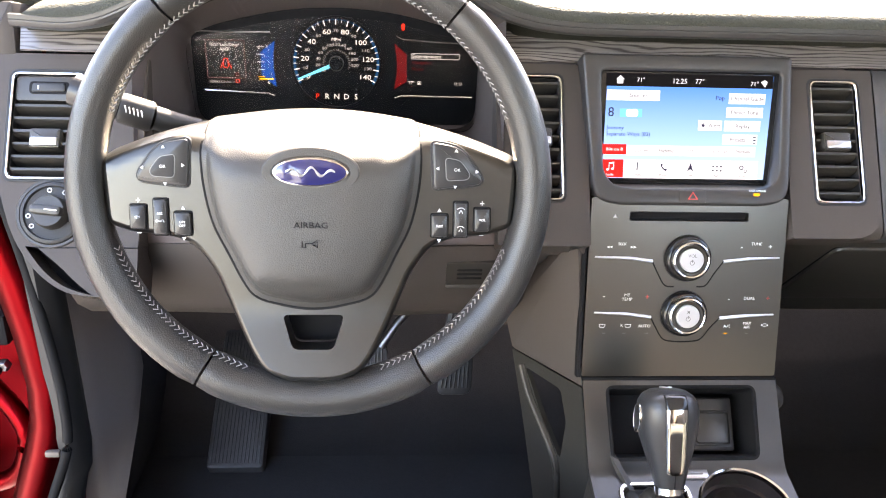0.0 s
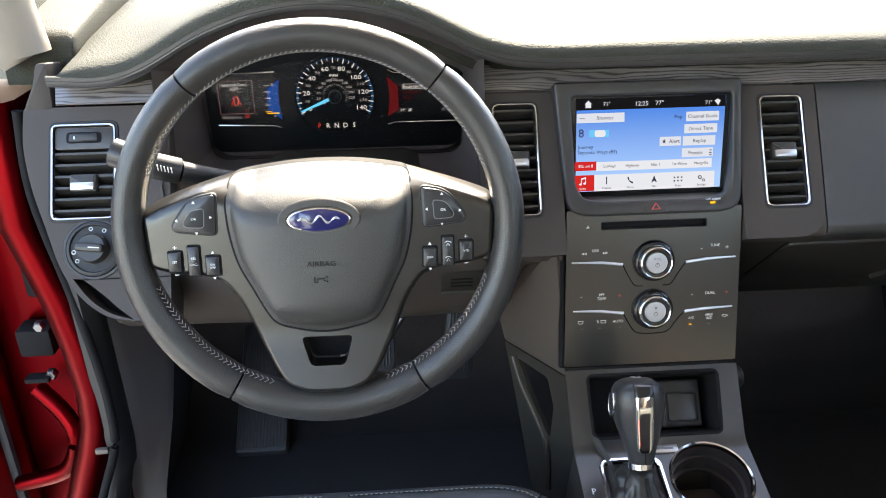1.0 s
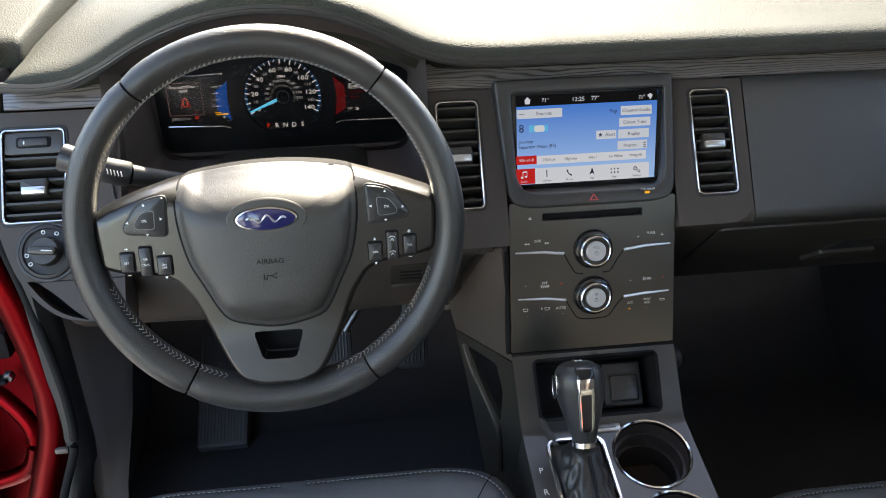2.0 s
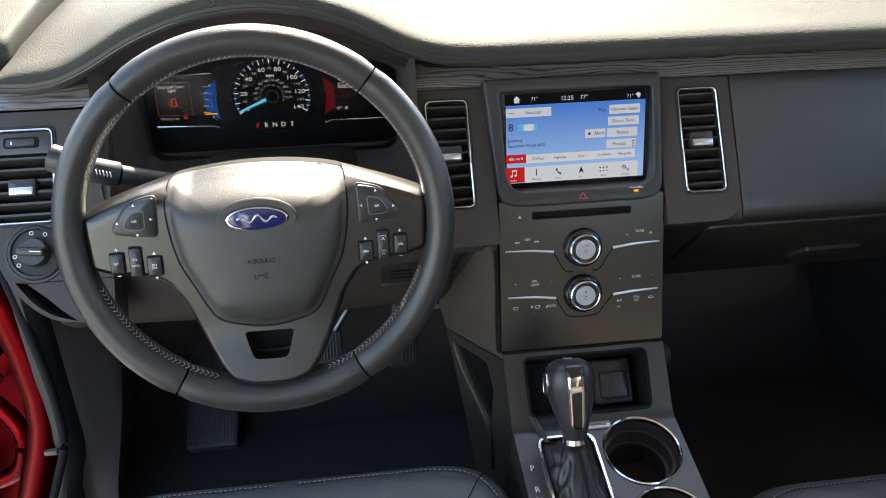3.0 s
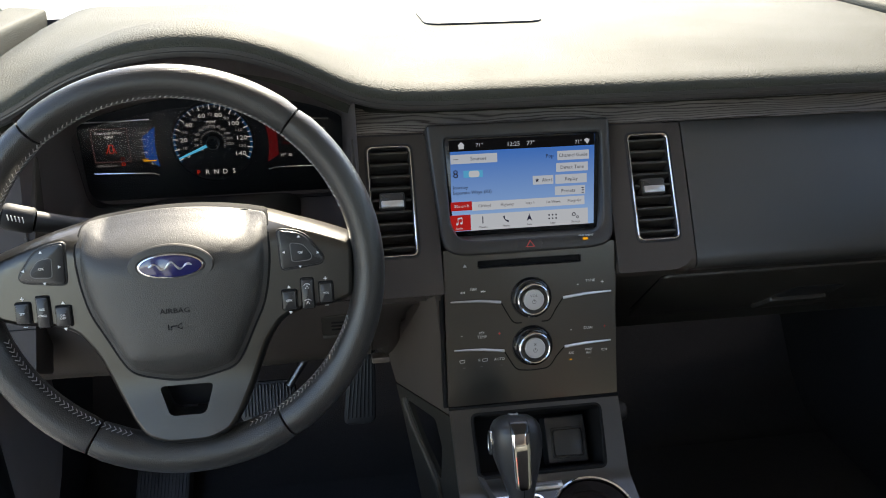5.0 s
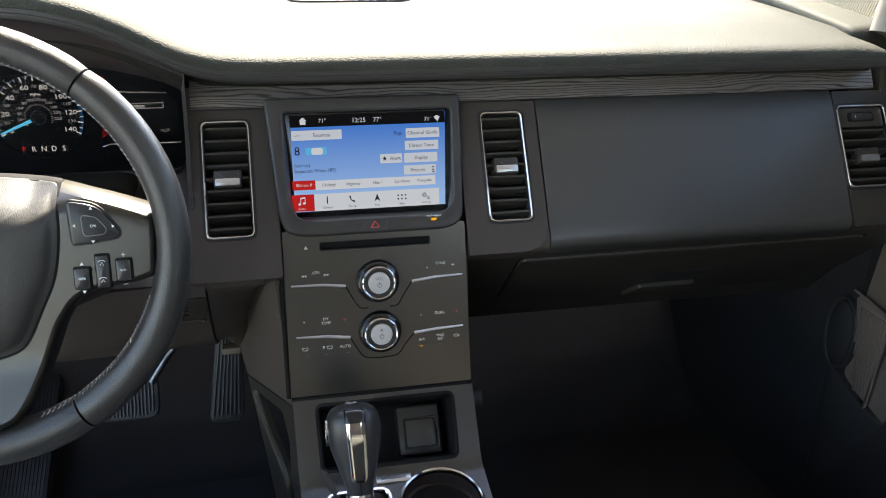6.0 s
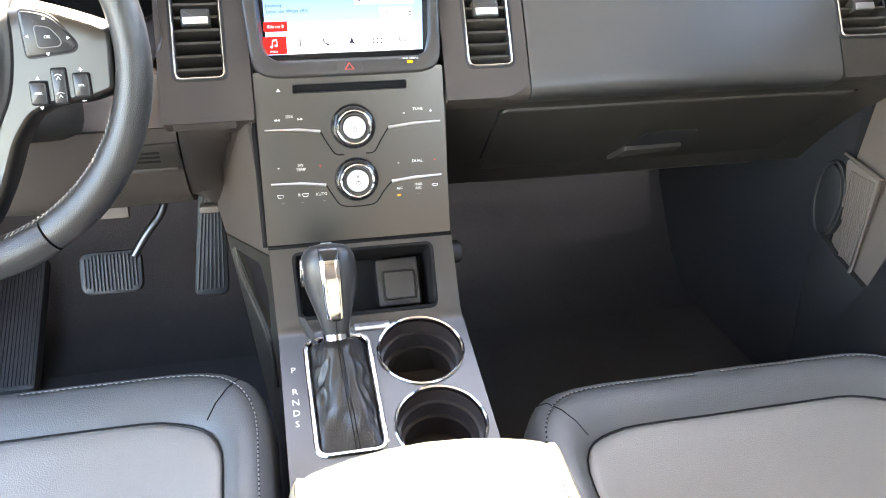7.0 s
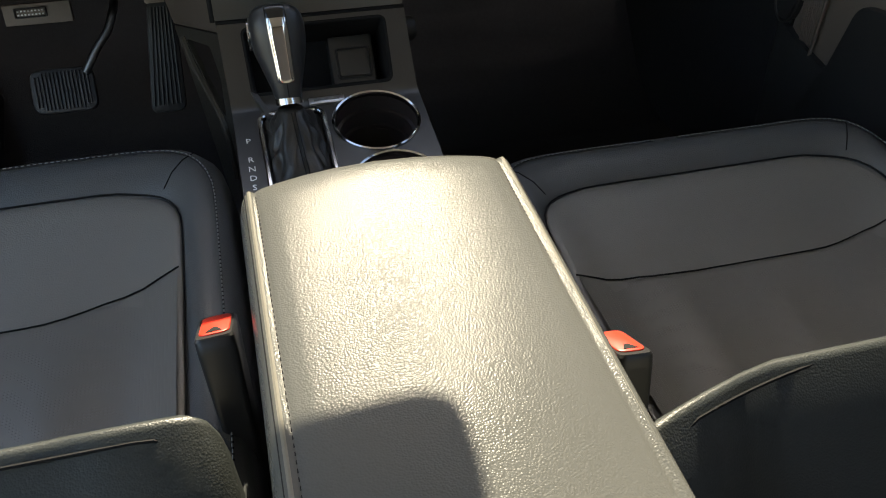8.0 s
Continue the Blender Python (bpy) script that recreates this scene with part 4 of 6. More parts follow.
for s, n in ((0.98, -0.0028), (0.96, 0.0016), (0.94, 0.0046), (0.915, 0.0070), (0.89, 0.0088), (0.86, 0.0102), (0.82, 0.0114), (0.77, 0.0124), (0.71, 0.0132), (0.64, 0.0138), (0.56, 0.0142), (0.48, 0.0145), (0.4, 0.0147), (0.3, 0.0148), (0.2, 0.0148), (0.05, 0.0148)):
    loops.append([WH @ swell(ctr + (p - ctr) * s, n) for p in base_in])
rings(bm, loops)
part("airbag_cover", bm, HUB, wheel, "grained vinyl airbag cover", 60)
bm = bmesh.new()
gp_ = inset(ao, -0.0016)
lift = lambda p: chin(p.y) - roll_off(p.x, p.y)
rings(bm, [[WH @ Vector((p.x, p.y, n + lift(p))) for p in lp] for lp, n in ((gp_, -0.03), (gp_, -0.0072), (inset(ao, 0.0004), -0.0068), (inset(ao, 0.0004), -0.03))], (False, False))
part("cover_gap", bm, SEAM, wheel)
# oval badge: plain blue shape with a silver border
fb = WH @ Matrix.Translation((0.001, 0.009, 0.0125)) @ Matrix.Diagonal((0.95, 0.95, 1, 1))
part("badge_recess", ringframe(disc(0, 0, 0.037, 40, 0.0195), disc(0, 0, 0.029, 40, 0.0115), -0.002, 0.0016, fb, 0.0012), HUB, wheel)
part("badge", prism(disc(0, 0, 0.0285, 40, 0.0112), -0.002, 0.0024, fb, 0.0008), CHROME, wheel, "oval silver-edged badge")
part("badge_field", prism(disc(0, 0, 0.0268, 40, 0.0098), 0.0, 0.0030, fb, 0.0004), BLUE, wheel, "dark blue enamel oval")
bm = bmesh.new()
tube([fb @ Vector((-0.0185 + 0.037 * i / 48, 0.0034 * math.sin(i * math.pi / 10) * math.sin(math.pi * i / 48) ** 0.6 + 0.0003, 0.0032)) for i in range(49)], [0.0004 + 0.0007 * abs(math.sin(i * math.pi / 10 + 0.6)) for i in range(49)], 6, bm=bm)
part("badge_mark", bm, SATIN, wheel, "plain silver flourish")
fa = WH @ Matrix.Translation((0, 0, 0.0149))
writing("AIRBAG", 0.0062, fa, 0.001, -0.0295, 0.0003, SEAM, wheel, "airbag_lettering", wide=1.15)
bm = bmesh.new()
tube([fa @ Vector(p) for p in ((-0.0055, -0.041, 0.0006), (-0.0055, -0.0455, 0.0006), (-0.003, -0.0455, 0.0006), (-0.003, -0.0425, 0.0006), (0.002, -0.0425, 0.0006), (0.0055, -0.040, 0.0006), (0.0055, -0.0455, 0.0006), (0.002, -0.0435, 0.0006))], 0.0004, 5, bm=bm)
part("horn_symbol", bm, SEAM, wheel)


def switch_pod(s):
    """The cursor pad and three rocker buttons of one spoke; s is -1 or 1."""
    pad = rpoly([(s * 0.0890, 0.0312), (s * 0.1115, 0.0272), (s * 0.1275, 0.0045), (s * 0.1250, -0.0005), (s * 0.0905, -0.0045)], [0.004, 0.010, 0.004, 0.004, 0.004], 4)
    if s > 0:
        pad = pad[::-1]
    part("pad_recess", prism(inset(pad, -0.0016), -0.012, -0.0072, WH, 0.0004), DARK, wheel)
    part("cursor_pad", prism(pad, -0.012, -0.0050, WH, 0.0014), PADKEY, wheel, "satin black cursor pad")
    ok = rpoly([(s * 0.099, 0.0195), (s * 0.110, 0.0175), (s * 0.1175, 0.0075), (s * 0.116, 0.0035), (s * 0.100, 0.0025)], 0.003, 3)
    if s > 0:
        ok = ok[::-1]
    part("ok_ring", ringframe(inset(ok, -0.0005), inset(ok, 0.0002), -0.006, -0.0041, WH, 0.0001), GREYMARK, wheel)
    part("ok_button", prism(ok, -0.012, -0.0038, WH, 0.0008), DARK, wheel)
    writing("OK", 0.0033, WH, s * 0.1078, 0.0105, -0.0036, MARK, wheel, "button_lettering")
    for du, dv, ang in ((0.107, 0.0245, 90), (0.1065, -0.002, 270), (0.093 + 0.0005, 0.0115, 180 if s > 0 else 0), (0.1225, 0.0095, 0 if s > 0 else 180)):
        t = [(s * du + 0.0016 * math.cos(radians(ang + k)), dv + 0.0016 * math.sin(radians(ang + k))) for k in (0, 120, 240)]
        part("arrow", flatpoly(t, WH, -0.0041), MARK, wheel)
    spec = [(0.1275, -0.0270, 0.0115, 0.0175), (0.1112, -0.0270, 0.0100, 0.0265), (0.0952, -0.0318, 0.0120, 0.0170)]
    words = (["SET", "RES\n\nCNCL", "ON\nOFF"] if s < 0 else ["VOL", "", "SEEK"])
    for (u, v, w, h), txt in zip(spec, words):
        part("rocker_slot", prism(rrect(s * u, v, w + 0.0022, h + 0.0022, 0.0022), -0.012, -0.0074, WH, 0.0003), SEAM, wheel)
        bm = bmesh.new()
        pl = rrect(s * u, v, w, h, 0.0018)
        prism(pl, -0.012, -0.0040, WH, 0.0014, bm)
        part("rocker", bm, PADKEY, wheel, "black rocker button")
        if txt:
            writing(txt, 0.0027, WH, s * u, v, -0.0036, MARK, wheel, "button_lettering")
    pl = lambda u, v, w, h: part("marking", flatpoly(rrect(u, v, w, h, 0.0001, 1), WH, -0.0075), MARK, wheel)
    pl(s * 0.1275, -0.0148, 0.0034, 0.0006), pl(s * 0.1275, -0.0148, 0.0006, 0.0034), pl(s * 0.1275, -0.0392, 0.0034, 0.0006)
    for v, a in ((-0.0205, 90), (-0.0432, 270)):
        t = [(s * 0.0952 + 0.0018 * math.cos(radians(a + k)), v + 0.0018 * math.sin(radians(a + k))) for k in (0, 120, 240)]
        part("arrow", flatpoly(t, WH, -0.0075), MARK, wheel)
    if s > 0:
        for v in (-0.020, -0.034):
            bm = bmesh.new()
            tube([WH @ Vector((0.1112 + x, v + y, -0.0038)) for x, y in ((-0.0028, 0.001), (-0.001, 0.0022), (0.001, 0.0022), (0.0028, 0.001))], 0.0003, 5, bm=bm)
            tube([WH @ Vector((0.1112 + x, v + y, -0.0038)) for x, y in ((-0.0014, -0.002), (0.0, 0.0005), (0.0014, -0.002))], 0.0003, 5, bm=bm)
            part("voice_symbol", bm, MARK, wheel)


switch_pod(-1)
switch_pod(1)

# indicator stalk
stalk = thing("indicator_stalk", "black indicator stalk with a ribbed wiper ring", "stalk", (-0.42, -0.02, 0.72))
sp_ = [Vector(p) for p in ((-0.43, -0.02, 0.735), (-0.497, -0.052, 0.763), (-0.521, -0.057, 0.772), (-0.541, -0.054, 0.779), (-0.556, -0.051, 0.7840))]
part("arm", tube([sp_[0], sp_[0].lerp(sp_[1], 0.6), sp_[1]], [0.010, 0.009, 0.010], 14), DARK, stalk)
part("ring_groove", tube([sp_[2].lerp(sp_[1], 0.06), sp_[2].lerp(sp_[3], 0.12)], 0.0100, 18), SEAM, stalk)
part("ring", tube([sp_[1], sp_[1].lerp(sp_[2], 0.08), sp_[1].lerp(sp_[2], 0.9), sp_[2]], [0.0110, 0.0125, 0.0125, 0.0115], 18), DARK, stalk, "black twist ring with white symbols")
part("grip", tube([sp_[2], sp_[2].lerp(sp_[3], 0.5), sp_[3], sp_[4], sp_[4] + Vector((-0.002, 0, 0.001))], [0.0095, 0.0105, 0.0135, 0.0138, 0.0110], 18), PADKEY, stalk)
bm = bmesh.new()
for i in range(5):
    c = sp_[1].lerp(sp_[2], 0.25 + 0.12 * i) + Vector((0.0015, -0.0128, 0.0045))
    tube([c + Vector((0, 0.001, -0.004)), c + Vector((0, 0, 0.002))], 0.0006, 5, bm=bm)
part("stalk_symbols", bm, MARK, stalk)

# headlamp switch
FK = PV @ Matrix.Translation((-0.627, -0.0195, 0.0))
lk = thing("headlamp_switch", "round black headlamp switch with white symbols", "light switch", FK.translation)
part("dial_plate", lathe([(0.030, -0.004), (0.030, 0.002), (0.028, 0.0035), (0.0265, 0.0035), (0.0255, 0.001), (0.018, 0.001), (0.001, 0.001)], FK, 40), DARK, lk)
part("dial_bowl", ringframe(disc(0, 0, 0.0345, 40), disc(0, 0, 0.0302, 40), -0.002, 0.0012, FK, 0.001), PLASTIC, lk)
part("dial", lathe([(0.0165, 0.0), (0.016, 0.010), (0.0145, 0.0125), (0.001, 0.0125)], FK, 36), PLASTIC, lk)
part("dial_grip", prism(rrect(0, 0, 0.030, 0.009, 0.004), 0.01, 0.020, FK @ Matrix.Rotation(radians(-6), 4, "Z"), 0.003), PLASTIC, lk)
part("pointer", prism(rrect(0.006, 0, 0.012, 0.0012, 0.0003, 2), 0.015, 0.0206, FK @ Matrix.Rotation(radians(-6), 4, "Z"), 0.0002), MARK, lk)
for a in (100, 62, 215, 188):
    part("symbol", ringframe(disc(0.0225 * math.cos(radians(a)), 0.0225 * math.sin(radians(a)), 0.0024, 10), disc(0.0225 * math.cos(radians(a)), 0.0225 * math.sin(radians(a)), 0.0016, 10), 0.0, 0.0016, FK, 0.0001), MARK, lk)

# ---- instrument cluster ----
CL = place((0, 0.197, 0.0), 0)
cl = thing("instrument_cluster", "lit instrument cluster with a round speedometer", "instrument cluster", (-0.362, 0.2, 0.7))
W_GLOW, R_GLOW, C_GLOW, B_GLOW, A_GLOW = glow("white_dial_light", (1, 1, 1), 0.72), glow("red_warning_light", (1, 0.05, 0.03), 0.65), glow("cyan_dial_light", (0.1, 0.62, 1), 1.0), glow("blue_gauge_light", (0.01, 0.13, 0.62), 0.42), glow("amber_light", (1, 0.45, 0.02), 1.2)
DIM = glow("grey_display_light", (0.45, 0.45, 0.47), 0.7)
REDPANEL = glow("red_panel_light", (0.30, 0.015, 0.02), 0.32)
part("lens", prism(rpoly([(-0.522, 0.699), (-0.206, 0.699), (-0.204, 0.800), (-0.36, 0.838), (-0.524, 0.800)], [0.02, 0.02, 0.02, 0.15, 0.02]), -0.02, 0.0, CL, 0.001), CLFACE, cl, "black face")
SX, SZ, SR = -0.3645, 0.7675, 0.0490
part("dial_ring", ringframe(disc(SX, SZ, SR + 0.002, 64), disc(SX, SZ, SR - 0.0005, 64), 0.0, 0.002, CL, 0.0006), CLFACE, cl)
bm = bmesh.new()
A0, A1 = 206, -26
for lo, hi, r0, r1 in ((A0 + 4, 165, 0.0445, 0.0475), (165, 35, 0.0466, 0.0474), (35, A1 - 4, 0.0445, 0.0475)):
    a = [radians(lo + (hi - lo) * i / 30) for i in range(31)]
    loopo = [Vector((SX + r1 * math.cos(t), SZ + r1 * math.sin(t))) for t in a]
    loopi = [Vector((SX + r0 * math.cos(t), SZ + r0 * math.sin(t))) for t in a]
    rings(bm, [[CL @ Vector((p.x, p.y, 0.0012)) for p in loopo], [CL @ Vector((p.x, p.y, 0.0012)) for p in loopi]], closed=False)
part("dial_glow", bm, glow("dim_blue_ring_light", (0.02, 0.16, 0.42), 0.30), cl, "blue lit scale ring")
for i in range(29):
    a = radians(A0 + (A1 - A0) * i / 28)
    r0 = 0.0415 if i % 2 == 0 else 0.044
    bm = bmesh.new()
    d = Vector((math.cos(a), math.sin(a)))
    s = Vector((-d.y, d.x)) * (0.0006 if i % 2 == 0 else 0.00035)
    c = Vector((SX, SZ))
    part("tick", flatpoly([c + d * r0 - s, c + d * 0.0475 - s, c + d * 0.0475 + s, c + d * r0 + s], CL, 0.0018), W_GLOW, cl)
for i in range(15):
    a = radians(A0 + (A1 - A0) * i / 14)
    big = i % 2 == 0
    writing(str(10 * i), 0.0076 if big else 0.0050, CL, SX + 0.0350 * math.cos(a), SZ + 0.0350 * math.sin(a), 0.0015, W_GLOW if big else DIM, cl, "dial_number", wide=1.25)
for i in range(1, 12):
    a = radians(A0 + (A1 - A0) * i / 12.0)
    writing(str(20 * i), 0.0046, CL, SX + 0.0205 * math.cos(a), SZ + 0.0205 * math.sin(a), 0.0015, DIM, cl, "dial_number", wide=1.2)
for i in range(25):
    a = radians(A0 + (A1 - A0) * i / 24)
    d = Vector((math.cos(a), math.sin(a)))
    s = Vector((-d.y, d.x)) * 0.00025
    c = Vector((SX, SZ))
    part("tick", flatpoly([c + d * 0.0135 - s, c + d * 0.0155 - s, c + d * 0.0155 + s, c + d * 0.0135 + s], CL, 0.0018), DIM, cl)
writing("MPH", 0.0052, CL, SX, SZ + 0.0255, 0.0015, W_GLOW, cl, "dial_lettering")
writing("km/h", 0.0038, CL, SX - 0.016, SZ - 0.0085, 0.0015, DIM, cl, "dial_lettering")
part("needle_hub", lathe([(0.0078, 0.001), (0.0075, 0.006), (0.006, 0.0072), (0.001, 0.0072)], place((SX, 0.197, SZ), 0), 28), GLOSS, cl)
part("hub_ring", ringframe(disc(SX, SZ, 0.0082, 28), disc(SX, SZ, 0.0072, 28), 0.001, 0.0066, CL, 0.0003), DARK, cl)
a = radians(203)
d, c = Vector((math.cos(a), math.sin(a))), Vector((SX, SZ))
s = Vector((-d.y, d.x))
part("needle", prism([c + d * 0.008 - s * 0.0019, c + d * 0.046 - s * 0.0009, c + d * 0.046 + s * 0.0009, c + d * 0.008 + s * 0.0019], 0.003, 0.005, CL, 0.0003), C_GLOW, cl, "lit cyan needle")
for i, ch in enumerate("PRNDS"):
    writing(ch, 0.0086, CL, -0.3865 + 0.0108 * i, 0.7300, 0.0012, R_GLOW if ch == "P" else W_GLOW, cl, "gear_letter")
pane = part("cover_lens", prism(rpoly([(-0.519, 0.694), (-0.209, 0.694), (-0.207, 0.798), (-0.36, 0.834), (-0.521, 0.798)], [0.02, 0.02, 0.02, 0.15, 0.02]), 0.0, 0.0015, place((0, 0.186, 0), 0) @ Matrix.Translation((0, 0.694, 0)) @ Matrix.Rotation(radians(13), 4, "X") @ Matrix.Translation((0, -0.694, 0)), 0.0004), LENS, cl, "clear glossy lens")
pane.visible_shadow = False
# left display
rr = lambda x0, z0, x1, z1, r: rrect((x0 + x1) / 2, (z0 + z1) / 2, x1 - x0, z1 - z0, r)
part("display_frame", ringframe(rr(-0.507, 0.7485, -0.4645, 0.790, 0.0005), rr(-0.5064, 0.7491, -0.4651, 0.7894, 0.0005), 0.0, 0.0011, CL, 0.0001), glow("display_edge_light", (0.16, 0.07, 0.07), 0.5), cl)
writing("Rear Left Door\nAJAR", 0.0051, CL, -0.4862, 0.7825, 0.0012, W_GLOW, cl, "message_lettering")
part("door_icon", ringframe(rr(-0.4888, 0.7595, -0.4832, 0.7705, 0.0022), rr(-0.4881, 0.7602, -0.4839, 0.7698, 0.0018), 0.0, 0.0012, CL, 0.0001), R_GLOW, cl, "small red car symbol")
part("door_icon", flatpoly([(-0.4925, 0.7595), (-0.4895, 0.7665), (-0.4885, 0.7660), (-0.4915, 0.7590)], CL, 0.0012), R_GLOW, cl)
part("door_icon", flatpoly([(-0.4795, 0.7595), (-0.4825, 0.7665), (-0.4835, 0.7660), (-0.4805, 0.7590)], CL, 0.0012), R_GLOW, cl)
writing("034633.3 mi", 0.0046, CL, -0.4935, 0.7445, 0.0012, DIM, cl, "odometer_lettering")
part("warning_icon", ringframe(rr(-0.4765, 0.7435, -0.4722, 0.7475, 0.001), rr(-0.4758, 0.7442, -0.4729, 0.7468, 0.0008), 0.0, 0.0012, CL, 0.0001), R_GLOW, cl)
part("warning_icon", ringframe(rr(-0.4765, 0.7505, -0.4722, 0.7545, 0.001), rr(-0.4758, 0.7512, -0.4729, 0.7538, 0.0008), 0.0, 0.0012, CL, 0.0001), REDPANEL, cl)
# blue fuel panel and red panel, drawn in towards the dial
part("fuel_panel", flatpoly(rpoly([(-0.4475, 0.7525), (-0.4315, 0.7395), (-0.4345, 0.765), (-0.4315, 0.7905), (-0.4475, 0.778)], [0.001, 0.001, 0.05, 0.001, 0.001]), CL, 0.0011), B_GLOW, cl, "blue lit fuel gauge")
for i in range(5):
    z = 0.7505 + 0.0082 * i
    part("fuel_mark", flatpoly(rr(-0.4515, z, -0.4435, z + 0.0006, 0.0002), CL, 0.0014), A_GLOW if i == 0 else W_GLOW, cl)
part("fuel_level", flatpoly(rr(-0.4500, 0.7478, -0.4345, 0.7492, 0.0004), CL, 0.0015), A_GLOW, cl, "amber level line")
writing("F", 0.0042, CL, -0.4400, 0.7840, 0.0014, W_GLOW, cl, "fuel_letter")
writing("E", 0.0042, CL, -0.4400, 0.7445, 0.0014, W_GLOW, cl, "fuel_letter")
part("menu_panel", flatpoly(rpoly([(-0.3005, 0.7395), (-0.2865, 0.7485), (-0.2865, 0.778), (-0.3005, 0.7905), (-0.2965, 0.765)], [0.001, 0.001, 0.001, 0.001, 0.05]), CL, 0.0011), REDPANEL, cl, "dull red lit panel")
part("menu_box", ringframe(rr(-0.2815, 0.7735, -0.2275, 0.7800, 0.0008), rr(-0.2809, 0.7741, -0.2281, 0.7794, 0.0006), 0.0, 0.0012, CL, 0.0001), DIM, cl)
writing("Entertainment", 0.0056, CL, -0.2805, 0.7767, 0.0013, W_GLOW, cl, "menu_lettering", "LEFT")
writing("Navigation", 0.0050, CL, -0.2805, 0.7697, 0.0013, REDPANEL, cl, "menu_lettering", "LEFT")
writing("Phone", 0.0050, CL, -0.2805, 0.7627, 0.0013, REDPANEL, cl, "menu_lettering", "LEFT")
writing("77\u00b0  SE", 0.0050, CL, -0.2845, 0.7470, 0.0013, W_GLOW, cl, "menu_lettering", "LEFT")
writing("12:25", 0.0046, CL, -0.2285, 0.7470, 0.0013, DIM, cl, "menu_lettering")
bm = flatpoly(rpoly([(-0.2925, 0.8045), (-0.2895, 0.8045), (-0.2888, 0.8105), (-0.2910, 0.8125), (-0.2932, 0.8105)], 0.0008, 3), CL, 0.0012)
part("belt_warning", bm, R_GLOW, cl, "small red belt warning lamp")
for pts in ([(-0.519, 0.7990), (-0.470, 0.7988), (-0.436, 0.7998)], [(-0.299, 0.7985), (-0.292, 0.7950), (-0.26, 0.7928), (-0.222, 0.7918)], [(-0.510, 0.7352), (-0.470, 0.7338), (-0.440, 0.7325), (-0.434, 0.7300)], [(-0.300, 0.7300), (-0.292, 0.7325), (-0.25, 0.7322), (-0.212, 0.7322)]):
    part("trim_line", tube([CL @ Vector((x, z, 0.0015)) for x, z in pts], 0.0012, 8), CHROME, cl, "thin chrome line")

# ---- infotainment screen ----
BZ = place((0, 0.034, 0.662), 25.4)
unit = thing("infotainment_unit", "touch screen unit in a graphite surround, switched on", "touch screen", (0, 0.06, 0.67))
ob_ = rpoly([(-0.084, 0.0), (0.084, 0.0), (0.1000, 0.010), (0.1060, 0.1530), (-0.1120, 0.1530), (-0.1015, 0.010)], [0.02, 0.02, 0.016, 0.005, 0.005, 0.016], 6)
ib_ = rpoly([(-0.076, 0.0165), (0.077, 0.0165), (0.0890, 0.028), (0.0945, 0.1365), (-0.0925, 0.1365), (-0.091, 0.030)], [0.02, 0.02, 0.014, 0.006, 0.006, 0.014], 6)
bm = bmesh.new()
lay = [(ob_, -0.05), (ob_, -0.003), (inset(ob_, 0.0010), -0.0008), (inset(ob_, 0.003), 0.0), (inset(ib_, -0.0025), 0.0), (inset(ib_, -0.0008), -0.0008), (ib_, -0.003)]
SCN = place((0.002, 0.0735, 0.677), 14.0)
deep = [SCN @ Vector((p.x, p.y, -0.001)) for p in rpoly([(-0.0885, -0.006), (0.0885, -0.006), (0.0905, 0.02), (0.0935, 0.113), (-0.0920, 0.113), (-0.0900, 0.02)], [0.004, 0.004, 0.01, 0.004, 0.004, 0.01], 6)]
rings(bm, [[BZ @ Vector((p.x, p.y, n)) for p in lp] for lp, n in lay] + [deep], (False, False))
part("bezel", bm, BEZEL, unit, "graphite surround", 45)
part("screen_glass", prism(rrect(0, 0.053, 0.188, 0.122, 0.003), -0.012, 0.0, SCN, 0.001), GLOSS, unit, "black glass")
HW, SV0, SV1 = 0.0875, 0.0, 0.1065


def sky_panel():
    m = glow("screen_blue", (0.3, 0.5, 0.95), 1.0)
    n, l = m.node_tree.nodes, m.node_tree.links
    co, sep, mr, ramp = n.new("ShaderNodeTexCoord"), n.new("ShaderNodeSeparateXYZ"), n.new("ShaderNodeMapRange"), n.new("ShaderNodeValToRGB")
    l.new(co.outputs["Object"], sep.inputs[0])
    mr.inputs["From Min"].default_value, mr.inputs["From Max"].default_value = 0.69, 0.775
    l.new(sep.outputs["Z"], mr.inputs["Value"])
    l.new(mr.outputs[0], ramp.inputs["Fac"])
    ramp.color_ramp.elements[0].color, ramp.color_ramp.elements[1].color = (0.32, 0.55, 0.98, 1), (0.03, 0.19, 0.74, 1)
    l.new(ramp.outputs["Color"], n["Principled BSDF"].inputs["Emission Color"])
    return m


S_BLUE, S_WHITE, S_PALE, S_RED, S_INK, S_BLACK, S_GREY = sky_panel(), glow("screen_white", (0.64, 0.71, 0.83), 1.0), glow("screen_pale_button", (0.58, 0.66, 0.80), 1.0), glow("screen_red", (0.55, 0.02, 0.02), 1.0), glow("screen_ink", (0.02, 0.02, 0.05), 1.0), glow("screen_black", (0.004, 0.004, 0.005), 1.0), glow("screen_grey_ink", (0.08, 0.085, 0.10), 1.0)
su = lambda px: -HW + 2 * HW * (px - 144) / (928 - 144)
sv = lambda py: SV1 - (SV1 - SV0) * (py - 88) / (578 - 88)
disp = part("display", flatpoly([(-HW, SV0), (HW * 0.962, SV0), (HW, SV1), (-HW * 0.985, SV1)], SCN, 0.0004), S_BLUE, unit, "lit colour display showing a radio page")


